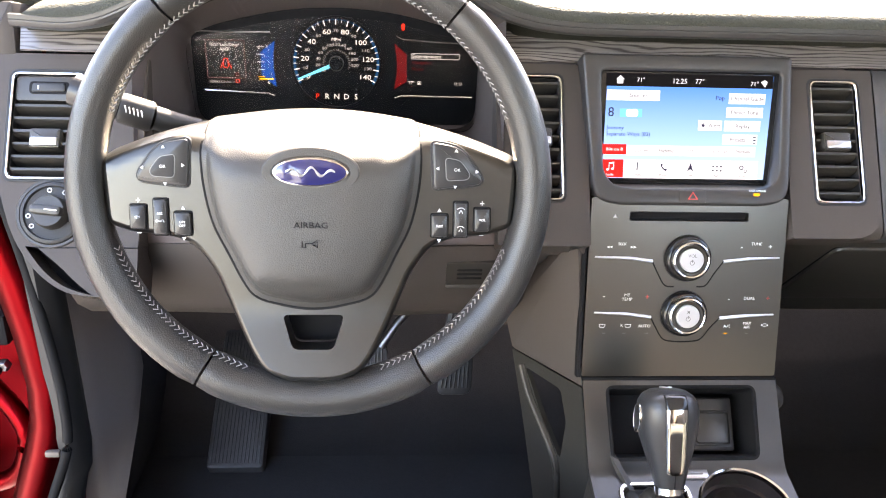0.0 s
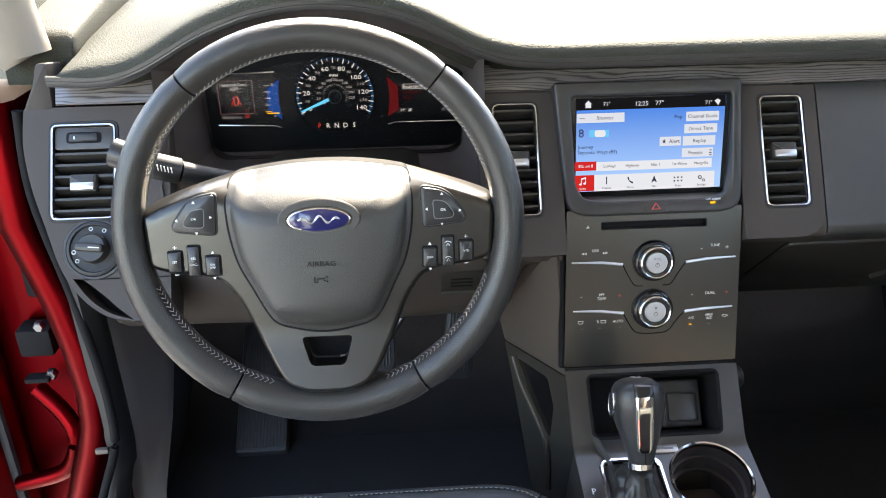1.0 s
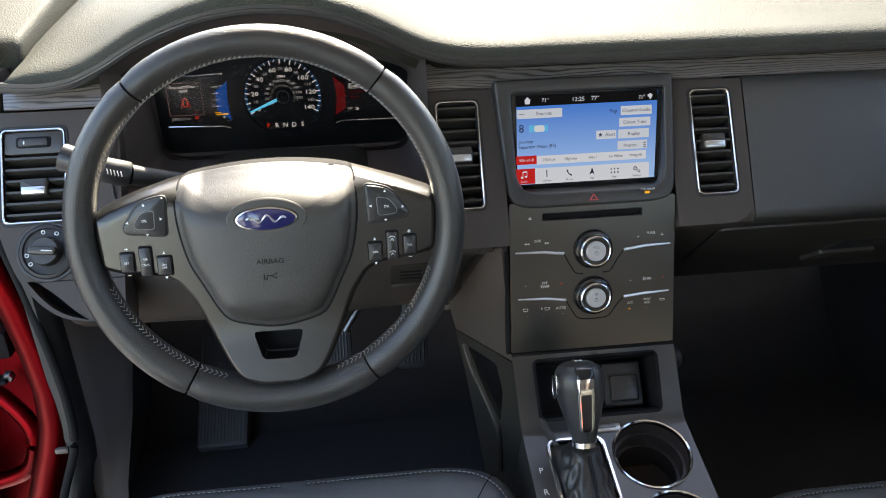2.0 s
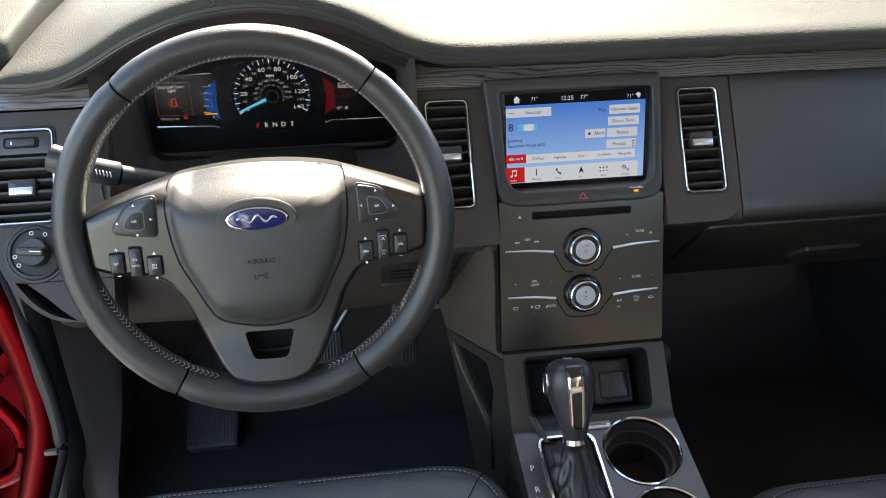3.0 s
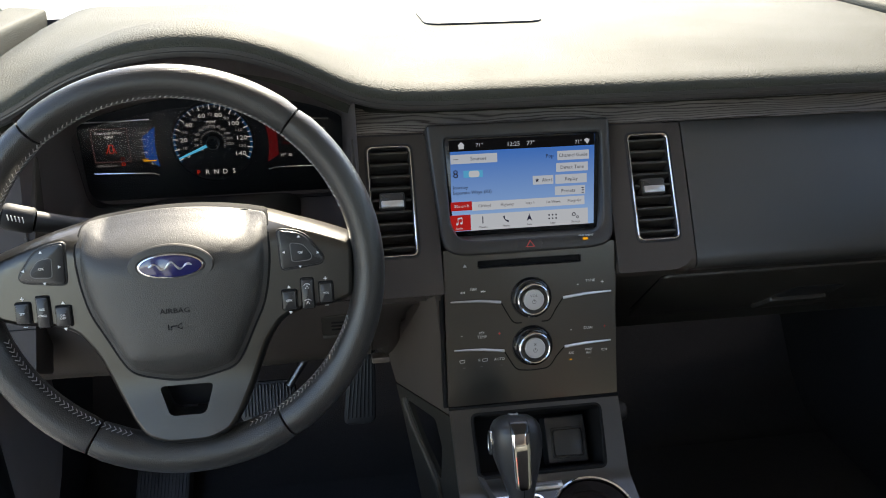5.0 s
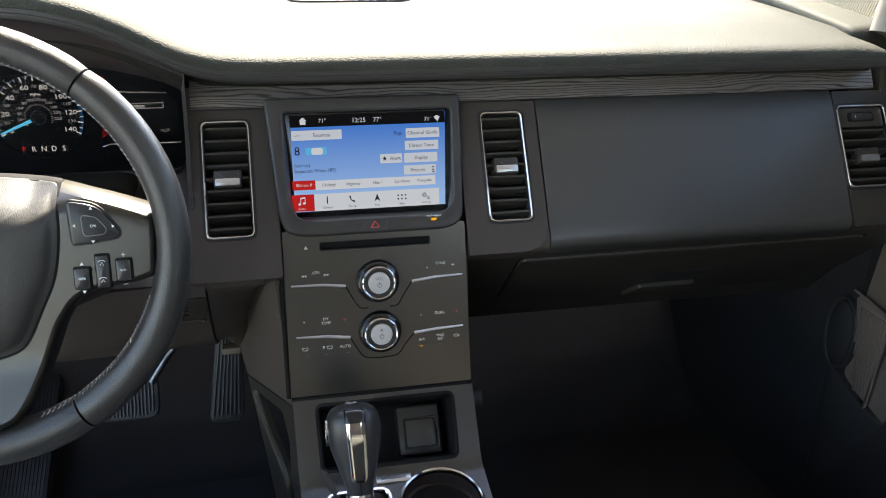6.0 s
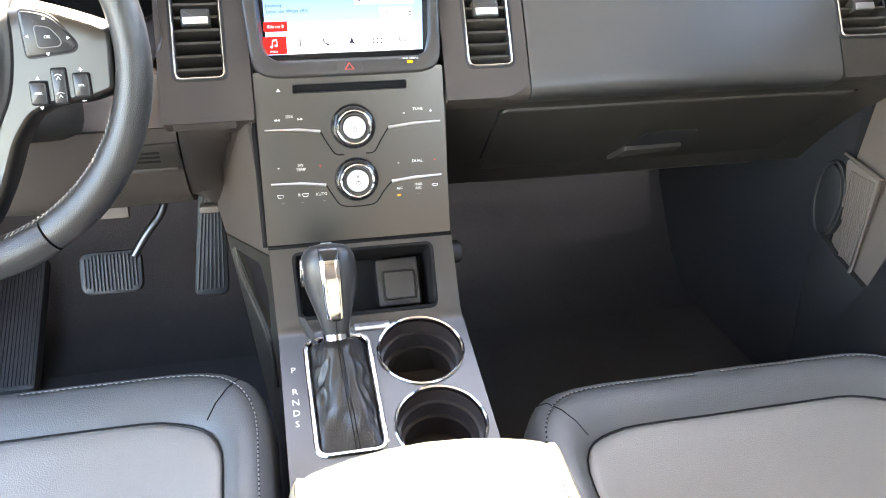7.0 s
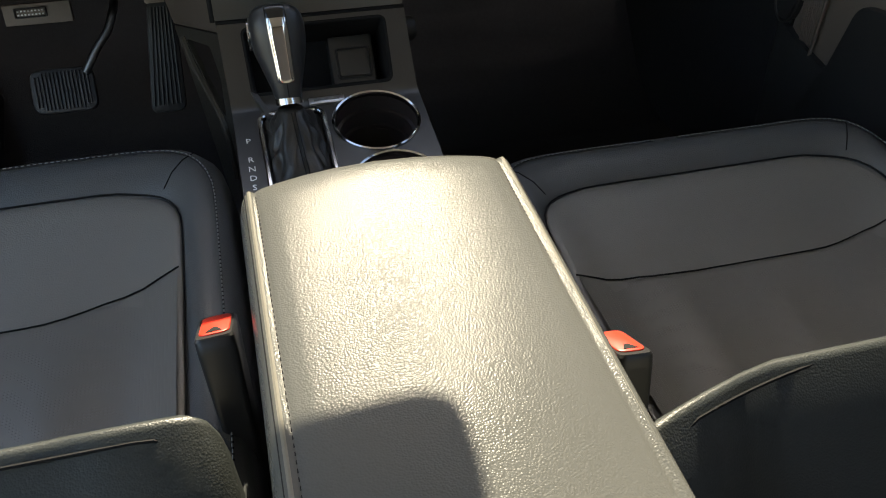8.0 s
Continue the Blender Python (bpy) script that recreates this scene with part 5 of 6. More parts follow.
def ui(x0, y0, x1, y1, material, n=0.0008, r=0.0002):
    return part("screen_field", flatpoly(rr(su(x0), sv(y1), su(x1), sv(y0), r), SCN, n), material, disp)


def uit(words, x, y, size, material=None, align="CENTER", n=0.0012):
    return writing(words, size, SCN, su(x), sv(y), n, material or S_INK, disp, "screen_lettering", align)


ui(145, 88, 926, 148, S_BLACK)
ui(150, 165, 398, 214, S_PALE), ui(722, 172, 895, 222, S_PALE), ui(714, 237, 888, 285, S_PALE), ui(708, 300, 880, 350, S_PALE), ui(704, 364, 870, 412, S_PALE), ui(585, 300, 697, 348, S_PALE)
ui(140, 418, 253, 466, S_RED), ui(254, 422, 865, 470, S_WHITE)
ui(127, 490, 243, 575, S_RED), ui(244, 490, 882, 578, S_WHITE)
ui(215, 252, 318, 290, glow("screen_sky_chip", (0.1, 0.5, 0.9), 1.0)), ui(243, 254, 300, 289, S_WHITE, 0.001, 0.003)
uit("71\u00b0", 305, 119, 0.0062, S_WHITE), uit("12:25", 486, 122, 0.0072, S_WHITE), uit("77\u00b0", 580, 122, 0.0072, S_WHITE), uit("71\u00b0", 838, 128, 0.0062, S_WHITE)
uit("Sources", 297, 190, 0.0060, S_GREY), uit("Pop", 680, 196, 0.0062), uit("Channel Guide", 808, 197, 0.0058, S_GREY), uit("Direct Tune", 800, 262, 0.0058, S_GREY), uit("Replay", 795, 326, 0.0058, S_GREY), uit("Presets", 776, 390, 0.0058, S_GREY), uit("Alert", 662, 325, 0.0060, S_GREY)
uit("8", 173, 270, 0.0135), uit("Journey", 155, 341, 0.0058, None, "LEFT"), uit("Separate Ways (83)", 154, 370, 0.0058, None, "LEFT")
uit("80s on 8", 197, 442, 0.0050, S_WHITE)
for w, x in (("ClsVinyl", 320), ("Margville", 808), ("Highway", 442), ("Hits 1", 567), ("1st Wave", 692)):
    uit(w, x, 446, 0.0046, S_GREY)
for w, x in (("Audio", 180), ("Climate", 308), ("Phone", 433), ("Nav", 560), ("Apps", 687), ("Settings", 812)):
    uit(w, x, 562, 0.0034, S_WHITE if w == "Audio" else S_GREY)


def star(cx, cy, r, k=5):
    return [(su(cx) + (r if i % 2 == 0 else r * 0.42) * math.sin(math.pi * i / k), sv(cy) + (r if i % 2 == 0 else r * 0.42) * math.cos(math.pi * i / k)) for i in range(2 * k)]


icon = lambda bm, m: part("screen_icon", bm, m, disp)
icon(flatpoly(star(608, 324, 0.0028), SCN, 0.0012), S_INK)
icon(flatpoly([(su(190), sv(117)), (su(209), sv(98)), (su(229), sv(117)), (su(223), sv(117)), (su(223), sv(136)), (su(195), sv(136)), (su(195), sv(117))][::-1], SCN, 0.0012), S_WHITE)
icon(flatpoly(rrect(su(177), sv(190), 0.006, 0.0006, 0.0002, 2), SCN, 0.0012), S_GREY)
icon(flatpoly([(su(545), sv(543)), (su(560), sv(503)), (su(575), sv(543)), (su(560), sv(532))], SCN, 0.0012), S_INK)
icon(flatpoly(rrect(su(308), sv(522), 0.0012, 0.0085, 0.0005, 2), SCN, 0.0012), S_INK)
bm = bmesh.new()
for gx in (668, 687, 706):
    for gy in (518, 537):
        flatpoly(rrect(su(gx), sv(gy), 0.0018, 0.0018, 0.0005, 2), SCN, 0.0012, bm)
icon(bm, S_INK)
bm = bmesh.new()
for cx, cy, r in ((804, 522, 0.0024), (824, 538, 0.0017)):
    ringframe([Vector((su(cx) + p.x, sv(cy) + p.y)) for p in disc(0, 0, r, 14)], [Vector((su(cx) + p.x, sv(cy) + p.y)) for p in disc(0, 0, r * 0.6, 14)], 0.0008, 0.0012, SCN, 0.00005, bm)
icon(bm, S_INK)
icon(tube([SCN @ Vector((su(x), sv(y), 0.0012)) for x, y in ((422, 508), (424, 522), (432, 532), (446, 538))], [0.0012, 0.0006, 0.0006, 0.0012], 6), S_INK)
bm = bmesh.new()
for cx, cy in ((170, 538), (192, 534)):
    flatpoly(disc(su(cx), sv(cy), 0.0016, 10, 0.0013), SCN, 0.0012, bm)
flatpoly([(su(174), sv(538)), (su(177), sv(538)), (su(177), sv(506)), (su(174), sv(506))], SCN, 0.0012, bm)
flatpoly([(su(196), sv(534)), (su(199), sv(534)), (su(199), sv(502)), (su(196), sv(502))], SCN, 0.0012, bm)
flatpoly([(su(174), sv(513)), (su(199), sv(509)), (su(199), sv(501)), (su(174), sv(505))], SCN, 0.0012, bm)
icon(bm, S_WHITE)
bm = bmesh.new()
for gy in (378, 391, 404):
    flatpoly(rrect(su(856), sv(gy), 0.0030, 0.0010, 0.0002, 2), SCN, 0.0012, bm)
icon(bm, S_INK)
icon(flatpoly([(su(868), sv(118)), (su(885), sv(108)), (su(900), sv(118)), (su(888), sv(142))], SCN, 0.0012), S_WHITE)
# hazard key and airbag lamp in the lower lip
hz = rpoly([(-0.0095, 0.0045), (0.0085, 0.0045), (-0.0005, 0.0155)], 0.001, 3)
part("hazard_key", prism(rrect(-0.0005, 0.0085, 0.028, 0.0125, 0.003), -0.003, 0.0004, BZ, 0.0003), BEZEL, unit)
part("hazard_triangle", ringframe([Vector((p.x * 0.62, p.y * 0.75 + 0.002)) for p in hz], [Vector((p.x * 0.40, p.y * 0.5 + 0.0040)) for p in hz], 0.0, 0.0009, BZ, 0.0001), REDMARK, unit, "red hazard triangle")
writing("PASS AIRBAG", 0.0030, BZ, 0.0665, 0.0148, 0.0003, MARK, unit, "lamp_lettering")
part("airbag_lamp", flatpoly(rrect(0.0655, 0.0110, 0.0062, 0.0028, 0.0008), BZ, 0.0006), A_GLOW, unit, "amber airbag lamp")

# ---- centre stack ----
stack = thing("centre_stack", "graphite centre stack with audio and climate controls", "control panel", (0, 0.01, 0.482))
ST = place((0, 0.0, 0.482), 12.6)
stv = lambda z: (z - 0.4832) / math.cos(radians(12.6))
face = rpoly([(-0.1035, 0.0015), (0.1035, 0.0015), (0.1015, 0.189), (-0.1015, 0.189)], 0.002, 3)
V1, V2 = stv(0.6078), stv(0.5510)
cdh = rr(-0.0615, stv(0.6455), 0.0605, stv(0.6535), 0.0015)
bm = plate(face, [disc(0.0, V1, 0.0245, 40), disc(0.0, V2, 0.0245, 40), cdh], -0.012, 0.0, ST)
part("face", bm, PANEL, stack)
bm = bmesh.new()
loops = [[Vector((s * x, y, z)) for s, x, y, z in q] for q in ([(-1, 0.1035, 0.002, 0.484), (-1, 0.102, 0.036, 0.645), (-1, 0.103, 0.10, 0.655), (-1, 0.103, 0.2, 0.655), (-1, 0.103, 0.2, 0.484)], [(1, 0.1035, 0.002, 0.484), (1, 0.102, 0.036, 0.645), (1, 0.103, 0.10, 0.655), (1, 0.103, 0.2, 0.655), (1, 0.103, 0.2, 0.484)])]
loops = [[v + Vector((0, 0.012, 0)) for v in lp] for lp in loops]
rings(bm, loops)
part("carcass", bm, DARK, stack)
part("disc_slot", prism(cdh, -0.012, -0.006, ST, 0.0002), SEAM, stack, "dark disc slot")
part("disc_slot_lip", ringframe(inset(cdh, -0.0008), cdh, -0.002, 0.0006, ST, 0.0003), DARK, stack)
for c, v in ((0, V1), (0, V2)):
    k = thing("control_knob", "silver control knob with a chrome rim on the centre stack", "knob", ST @ Vector((c, v, 0)), "centre stack knobs")
    fk = ST @ Matrix.Translation((c, v, 0))
    part("well", lathe([(0.0246, 0.0005), (0.0240, 0.0008), (0.0225, -0.004), (0.001, -0.004)], fk, 40), DARK, k)
    part("outer_ring", lathe([(0.0236, -0.001), (0.0232, 0.0060), (0.0222, 0.0078), (0.0204, 0.0086), (0.0188, 0.0086)], fk, 48, caps=(False, False)), GLOSS, k, "gloss black ring")
    part("collar", lathe([(0.0192, -0.004), (0.0192, 0.0118), (0.0188, 0.0142), (0.0176, 0.0150), (0.0165, 0.0142), (0.0160, 0.011)], fk, 48, caps=(False, False)), CHROME, k, "polished chrome collar")
    bm = lathe([(0.0160, 0.006), (0.0158, 0.0135), (0.0135, 0.0132), (0.0120, 0.0115)], fk, 48, caps=(False, False))
    part("skirt", bm, PLASTIC, k)
    part("cap", lathe([(0.0122, 0.008), (0.0121, 0.0142), (0.0112, 0.0150), (0.001, 0.0152)], fk, 40), KNOBFACE, k, "pale silver push cap")
    part("power_symbol", ringframe(disc(0, -0.0022, 0.0025, 20), disc(0, -0.0022, 0.0019, 20), 0.0145, 0.0154, fk, 0.0001), GREYMARK, k)
    part("power_symbol", flatpoly(rrect(0, -0.0004, 0.0007, 0.0030, 0.0002, 2), fk, 0.0156), GREYMARK, k)
    if v == V1:
        writing("VOL", 0.0048, fk, 0, 0.0048, 0.0153, GREYMARK, k, "knob_lettering")
    else:
        part("fan_symbol", prism([Vector((0.0026 * math.cos(t) * (1 if i % 2 else 0.35), 0.005 + 0.0026 * math.sin(t) * (1 if i % 2 else 0.35))) for i, t in enumerate([2 * math.pi * j / 8 for j in range(8)])], 0.015, 0.0154, fk, 0.0001), GREYMARK, k)
# silver trim lines and grooves
for s, pts in ((-1, [(-0.0955, stv(0.6085)), (-0.060, stv(0.6075)), (-0.0360, stv(0.6045))]), (1, [(0.0385, stv(0.6045)), (0.065, stv(0.6075)), (0.0970, stv(0.6085))]), (-1, [(-0.0935, stv(0.5515)), (-0.060, stv(0.5503)), (-0.0340, stv(0.5470))]), (1, [(0.0390, stv(0.5460)), (0.065, stv(0.5485)), (0.0960, stv(0.5498))])):
    part("trim_line", tube([ST @ Vector((u, v, 0.0004)) for u, v in pts], [0.0010, 0.0018, 0.0019] if s < 0 else [0.0019, 0.0018, 0.0010], 8), SATIN, stack, "thin chrome line")
for pts in ([(-0.036, stv(0.6045)), (-0.0295, stv(0.592)), (-0.0215, stv(0.580)), (-0.012, stv(0.5785))], [(0.0385, stv(0.6045)), (0.0295, stv(0.592)), (0.0215, stv(0.580)), (0.012, stv(0.5785))], [(-0.034, stv(0.547)), (-0.0285, stv(0.537)), (-0.0200, stv(0.5245)), (-0.008, stv(0.5215)), (0.008, stv(0.5215)), (0.0200, stv(0.5240)), (0.0295, stv(0.536)), (0.039, stv(0.546))]):
    part("groove", tube([ST @ Vector((p.x, p.y, 0.0)) for p in smooth_path([(a, b, 0) for a, b in pts])], 0.00075, 6), SEAM, stack)
st_t = lambda w, u, z, size=0.0046, m=MARK: writing(w, size, ST, u, stv(z), 0.0002, m, stack, "panel_lettering")
st_t("SEEK", -0.068, 0.6215, 0.0042), st_t("TUNE", 0.072, 0.6225, 0.0044), st_t("+", 0.0865, 0.6195, 0.0075), st_t("-", 0.0565, 0.6195, 0.0085)
st_t("MY\nTEMP", -0.0600, 0.5675), st_t("-", -0.0840, 0.5685, 0.0075), st_t("+", -0.0390, 0.5675, 0.0075, REDMARK)
st_t("DUAL", 0.0690, 0.5665), st_t("-", 0.0475, 0.5660, 0.0075), st_t("+", 0.0890, 0.5665, 0.0070, REDMARK)
st_t("AUTO", -0.0400, 0.5375), st_t("R", -0.0640, 0.5380), st_t("A/C", 0.0475, 0.5375, 0.0042), st_t("MAX\nA/C", 0.0690, 0.5385, 0.0042)
for u0, k in ((-0.0828, -1), (-0.0798, -1), (-0.0578, 1), (-0.0548, 1)):
    part("seek_symbol", flatpoly([(u0 + 0.0016 * k, stv(0.6185)), (u0 - 0.0016 * k, stv(0.6172)), (u0 - 0.0016 * k, stv(0.6198))][::k], ST, 0.0002), MARK, stack)
part("eject_symbol", flatpoly([(-0.0795, stv(0.6475)), (-0.0745, stv(0.6475)), (-0.0770, stv(0.6512))], ST, 0.0002), MARK, stack)
for u in (-0.0845, -0.0575):
    q = rpoly([(u - 0.0026, stv(0.536)), (u + 0.0026, stv(0.536)), (u + 0.0036, stv(0.5395)), (u - 0.0036, stv(0.5395))], 0.0008, 3)
    part("demist_symbol", ringframe(q, inset(q, 0.0005), 0.0, 0.0003, ST, 0.00005), MARK, stack)
q = disc(0.0880, stv(0.5388), 0.0036, 16, 0.0015)
part("recirculate_symbol", ringframe(q, inset(q, 0.0005), 0.0, 0.0003, ST, 0.00005), MARK, stack)
for u in (-0.0825, -0.0615, -0.0375, 0.0690):
    part("key_lamp", flatpoly(rrect(u, stv(0.530), 0.0032, 0.0007, 0.0001, 2), ST, 0.0002), GREYMARK, stack)
part("key_lamp", flatpoly(rrect(0.0465, stv(0.530), 0.0040, 0.0010, 0.0002, 2), ST, 0.0004), A_GLOW, stack, "amber key lamp")
# cheeks that flare towards the footwells
for s in (-1, 1):
    k = 1 if s < 0 else 0.12
    nn = math.hypot(0.44 * k, 1)
    ux, uy = 0.44 * k / nn, -1 / nn
    FS = Matrix(((ux, 0, uy, -0.1030), (uy, 0, -ux, 0.010), (0, 1, 0, 0.48), (0, 0, 0, 1)))
    if s > 0:
        FS = Matrix.Diagonal((-1, 1, 1, 1)) @ FS
    up = rpoly([(0.006, -0.0115), (-0.027, 0.150), (-0.060, 0.125), (-0.098, 0.088), (-0.150, -0.003), (-0.131, -0.0355)], [0.002, 0.002, 0.01, 0.01, 0.006, 0.004], 4)
    part("side_panel", prism(up, -0.006, 0.0005, FS, 0.001), CHEEK, stack, "taupe grained side panel")
    low = rpoly([(-0.1315, -0.0375), (0.006, -0.0135), (0.022, -0.04 if s < 0 else -0.07), (0.10, -0.08 if s < 0 else -0.13), (0.10, -0.40), (0.0, -0.40), (-0.036, -0.28), (-0.091, -0.13)], [0.004, 0.002, 0.01, 0.01, 0.01, 0.02, 0.05, 0.08], 4)
    pk = rpoly([(-0.098, -0.046), (-0.060, -0.088), (-0.016, -0.122), (-0.012, -0.070), (-0.028, -0.036)], [0.006, 0.02, 0.006, 0.006, 0.006], 4)
    pk = [Vector((p.x - 0.002, p.y)) for p in pk]
    part("lower_side", plate(low, [pk] if s < 0 else [], -0.006, 0.0, FS), PLASTIC, stack, "dark plastic below the side panel")
    if s < 0:
        # back sheet coloured near-black for the shade inside the pocket
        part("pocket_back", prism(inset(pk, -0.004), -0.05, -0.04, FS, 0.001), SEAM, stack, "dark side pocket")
        part("pocket_lip", tube([FS @ Vector((a, b, 0.001)) for a, b in [(p.x, p.y) for p in smooth_path([(-0.106, -0.046, 0), (-0.086, -0.074, 0), (-0.058, -0.097, 0), (-0.028, -0.124, 0), (-0.018, -0.15, 0), (-0.014, -0.20, 0)])]], 0.0050, 8), PLASTIC, stack, "raised pocket lip")
part("carcass_edge", prism([Vector(p) for p in ((-0.0028, 0.0), (0.0022, 0.0), (0.0022, 0.17), (-0.0028, 0.17))], -0.01, -0.0015, ST @ Matrix.Translation((-0.1058, 0, 0)), 0.001), SEAM, stack)


# ---- centre console ----
con = thing("centre_console", "satin graphite centre console with cup holders", "centre console", (0, -0.15, 0.06))
TILT = math.atan2(0.034, 0.117)
CS = Matrix.Translation((0, -0.055, 0.406)) @ Matrix.Rotation(TILT, 4, "X")
cv = lambda y: (y + 0.055) / math.cos(TILT)
CUPA, CUPB, CUPR = (0.0495, cv(-0.100)), (0.0530, cv(-0.194)), 0.0450
boot_h = rpoly([(-0.073, cv(-0.072)), (-0.071, cv(-0.213)), (-0.004, cv(-0.213)), (-0.005, cv(-0.072))], 0.012, 5)
FB = place((0, -0.05, 0.415), math.degrees(math.atan2(0.05, 0.067)))
binh = rpoly([(-0.0745, 0.001), (0.0775, 0.001), (0.0795, 0.073), (-0.0765, 0.073)], 0.007, 5)
# one skin from the stack down over the bend to the armrest; s runs along it, 0 at the bend
BEND, FBEND, RA_, RB_ = cv(-0.0572), -0.0120, 0.009, 0.012


def skin(u, s):
    if s <= -RA_:
        return CS @ Vector((u, s + BEND, 0))
    if s >= RB_:
        return FB @ Vector((u, s + FBEND, 0))
    t = (s + RA_) / (RA_ + RB_)
    a, b, c = CS @ Vector((u, BEND - RA_, 0)), CS @ Vector((u, BEND, 0)), FB @ Vector((u, FBEND + RB_, 0))
    return a * (1 - t) ** 2 + b * 2 * t * (1 - t) + c * t * t


edge_r = [(0.110, cv(-0.40) - BEND), (0.1055, -0.012), (0.1046, 0.010), (0.1045, 0.0955)]
edge_l = [(-0.1025, 0.0955), (-0.1008, 0.010), (-0.1000, -0.012), (-0.098, cv(-0.40) - BEND)]
flat = Matrix()
bm = plate([Vector(p) for p in edge_r + edge_l], [[Vector((p.x, p.y - BEND)) for p in boot_h], *[[Vector((p.x, p.y - BEND)) for p in disc(*c, CUPR, 48)] for c in (CUPA, CUPB)], [Vector((p.x, p.y - FBEND)) for p in binh]], -0.005, 0.0, flat)
for i in range(10):
    bmesh.ops.bisect_plane(bm, geom=bm.verts[:] + bm.edges[:] + bm.faces[:], plane_co=(0, -RA_ + (RA_ + RB_) * i / 9, 0), plane_no=(0, 1, 0))
for v in bm.verts:
    n_ = (skin(0, v.co.y + 0.0005) - skin(0, v.co.y - 0.0005)).normalized()
    v.co = skin(v.co.x, v.co.y) + Vector((0, -n_.z, n_.y)) * v.co.z
part("top_plate", bm, CONSOLE, con, "satin graphite skin", 50)
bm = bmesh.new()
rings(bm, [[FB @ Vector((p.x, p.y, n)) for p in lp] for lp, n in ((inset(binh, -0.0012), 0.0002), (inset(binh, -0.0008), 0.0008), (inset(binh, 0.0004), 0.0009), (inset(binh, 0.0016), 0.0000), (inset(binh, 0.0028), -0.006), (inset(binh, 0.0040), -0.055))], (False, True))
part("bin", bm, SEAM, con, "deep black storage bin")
part("bin_groove", ringframe(inset(binh, -0.0024), inset(binh, -0.0010), -0.002, 0.0005, FB, 0.0002), SEAM, con)
bf = FB @ Matrix.Translation((0.042, 0.036, -0.028))
part("socket_plate", prism(rrect(-0.001, 0, 0.050, 0.056, 0.003), -0.03, 0.0, bf, 0.002), PADKEY, con)
part("socket_rim", ringframe(rrect(0.0, -0.004, 0.041, 0.037, 0.005), rrect(0.0, -0.004, 0.037, 0.033, 0.004), -0.004, 0.0016, bf, 0.0005), DARK, con)
part("socket_cover", prism(rrect(0.0, -0.004, 0.0355, 0.0315, 0.004), -0.01, 0.003, bf, 0.0012), PADKEY, con, "hinged socket cover")
part("joint", box((-0.103, -0.002, 0.4795), (0.1045, 0.004, 0.4825), 0.0003), SEAM, con)
# bag hook on the passenger side
part("bag_hook", lathe([(0.014, -0.012), (0.014, 0.0), (0.011, 0.004), (0.007, 0.004), (0.005, 0.001), (0.001, 0.001)], Matrix(((0, 0, 1, 0.114), (1, 0, 0, 0.008), (0, 1, 0, 0.452), (0, 0, 0, 1))), 28), DARK, con, "round folded bag hook")
# cup holders
for cu, cvv in (CUPA, CUPB):
    f = CS @ Matrix.Translation((cu, cvv, 0))
    h = part("cup_holder", lathe([(CUPR, -0.002), (CUPR - 0.001, -0.022), (CUPR - 0.004, -0.024), (CUPR - 0.0045, -0.075), (0.001, -0.076)], f, 48), CUP, con, "deep black cup holder")
    part("ring", lathe([(CUPR + 0.0030, -0.0015), (CUPR + 0.0028, 0.0018), (CUPR + 0.0014, 0.0030), (CUPR - 0.0004, 0.0018), (CUPR - 0.0012, -0.003)], f, 56, caps=(False, False)), CHROME, h, "chrome ring")
    part("step", lathe([(CUPR - 0.001, -0.020), (CUPR - 0.0045, -0.0205), (CUPR - 0.005, -0.024)], f, 48, caps=(False, False)), CUP, h)
    part("step", lathe([(CUPR - 0.0042, -0.040), (CUPR - 0.0080, -0.0405), (CUPR - 0.0086, -0.0445), (CUPR - 0.0060, -0.047)], f, 48, caps=(False, False)), CUP, h)
# body below
bm = bmesh.new()
rings(bm, [[Vector(v) for v in q] for q in (
    [(-0.099, -0.055, 0.404), (0.104, -0.055, 0.404), (0.120, -0.03, 0.06), (-0.125, -0.03, 0.06)],
    [(-0.0975, -0.25, 0.346), (0.107, -0.25, 0.346), (0.125, -0.25, 0.06), (-0.118, -0.25, 0.06)],
    [(-0.096, -0.42, 0.30), (0.110, -0.42, 0.30), (0.125, -0.42, 0.06), (-0.115, -0.42, 0.06)])])
bmesh.ops.delete(bm, geom=[f for f in bm.faces if f.normal.z > 0.8 or all(v.co.z > 0.3 for v in f.verts)], context="FACES")
part("side_wall", bm, PLASTIC, con)
part("plaque", prism(rrect(0.002, cv(-0.0615), 0.039, 0.0105, 0.001), -0.002, 0.0026, CS, 0.0008), SATIN, con, "small satin plaque")
part("plaque_bars", prism(rrect(0.002, cv(-0.0615), 0.028, 0.0026, 0.0005), 0, 0.0028, CS, 0.0001), GREYMARK, con)
for ch, y in (("P", -0.109), ("R", -0.136), ("N", -0.149), ("D", -0.1615), ("S", -0.174)):
    writing(ch, 0.0105, CS, -0.0875, cv(y), 0.0002, MARK, con, "gear_letter")

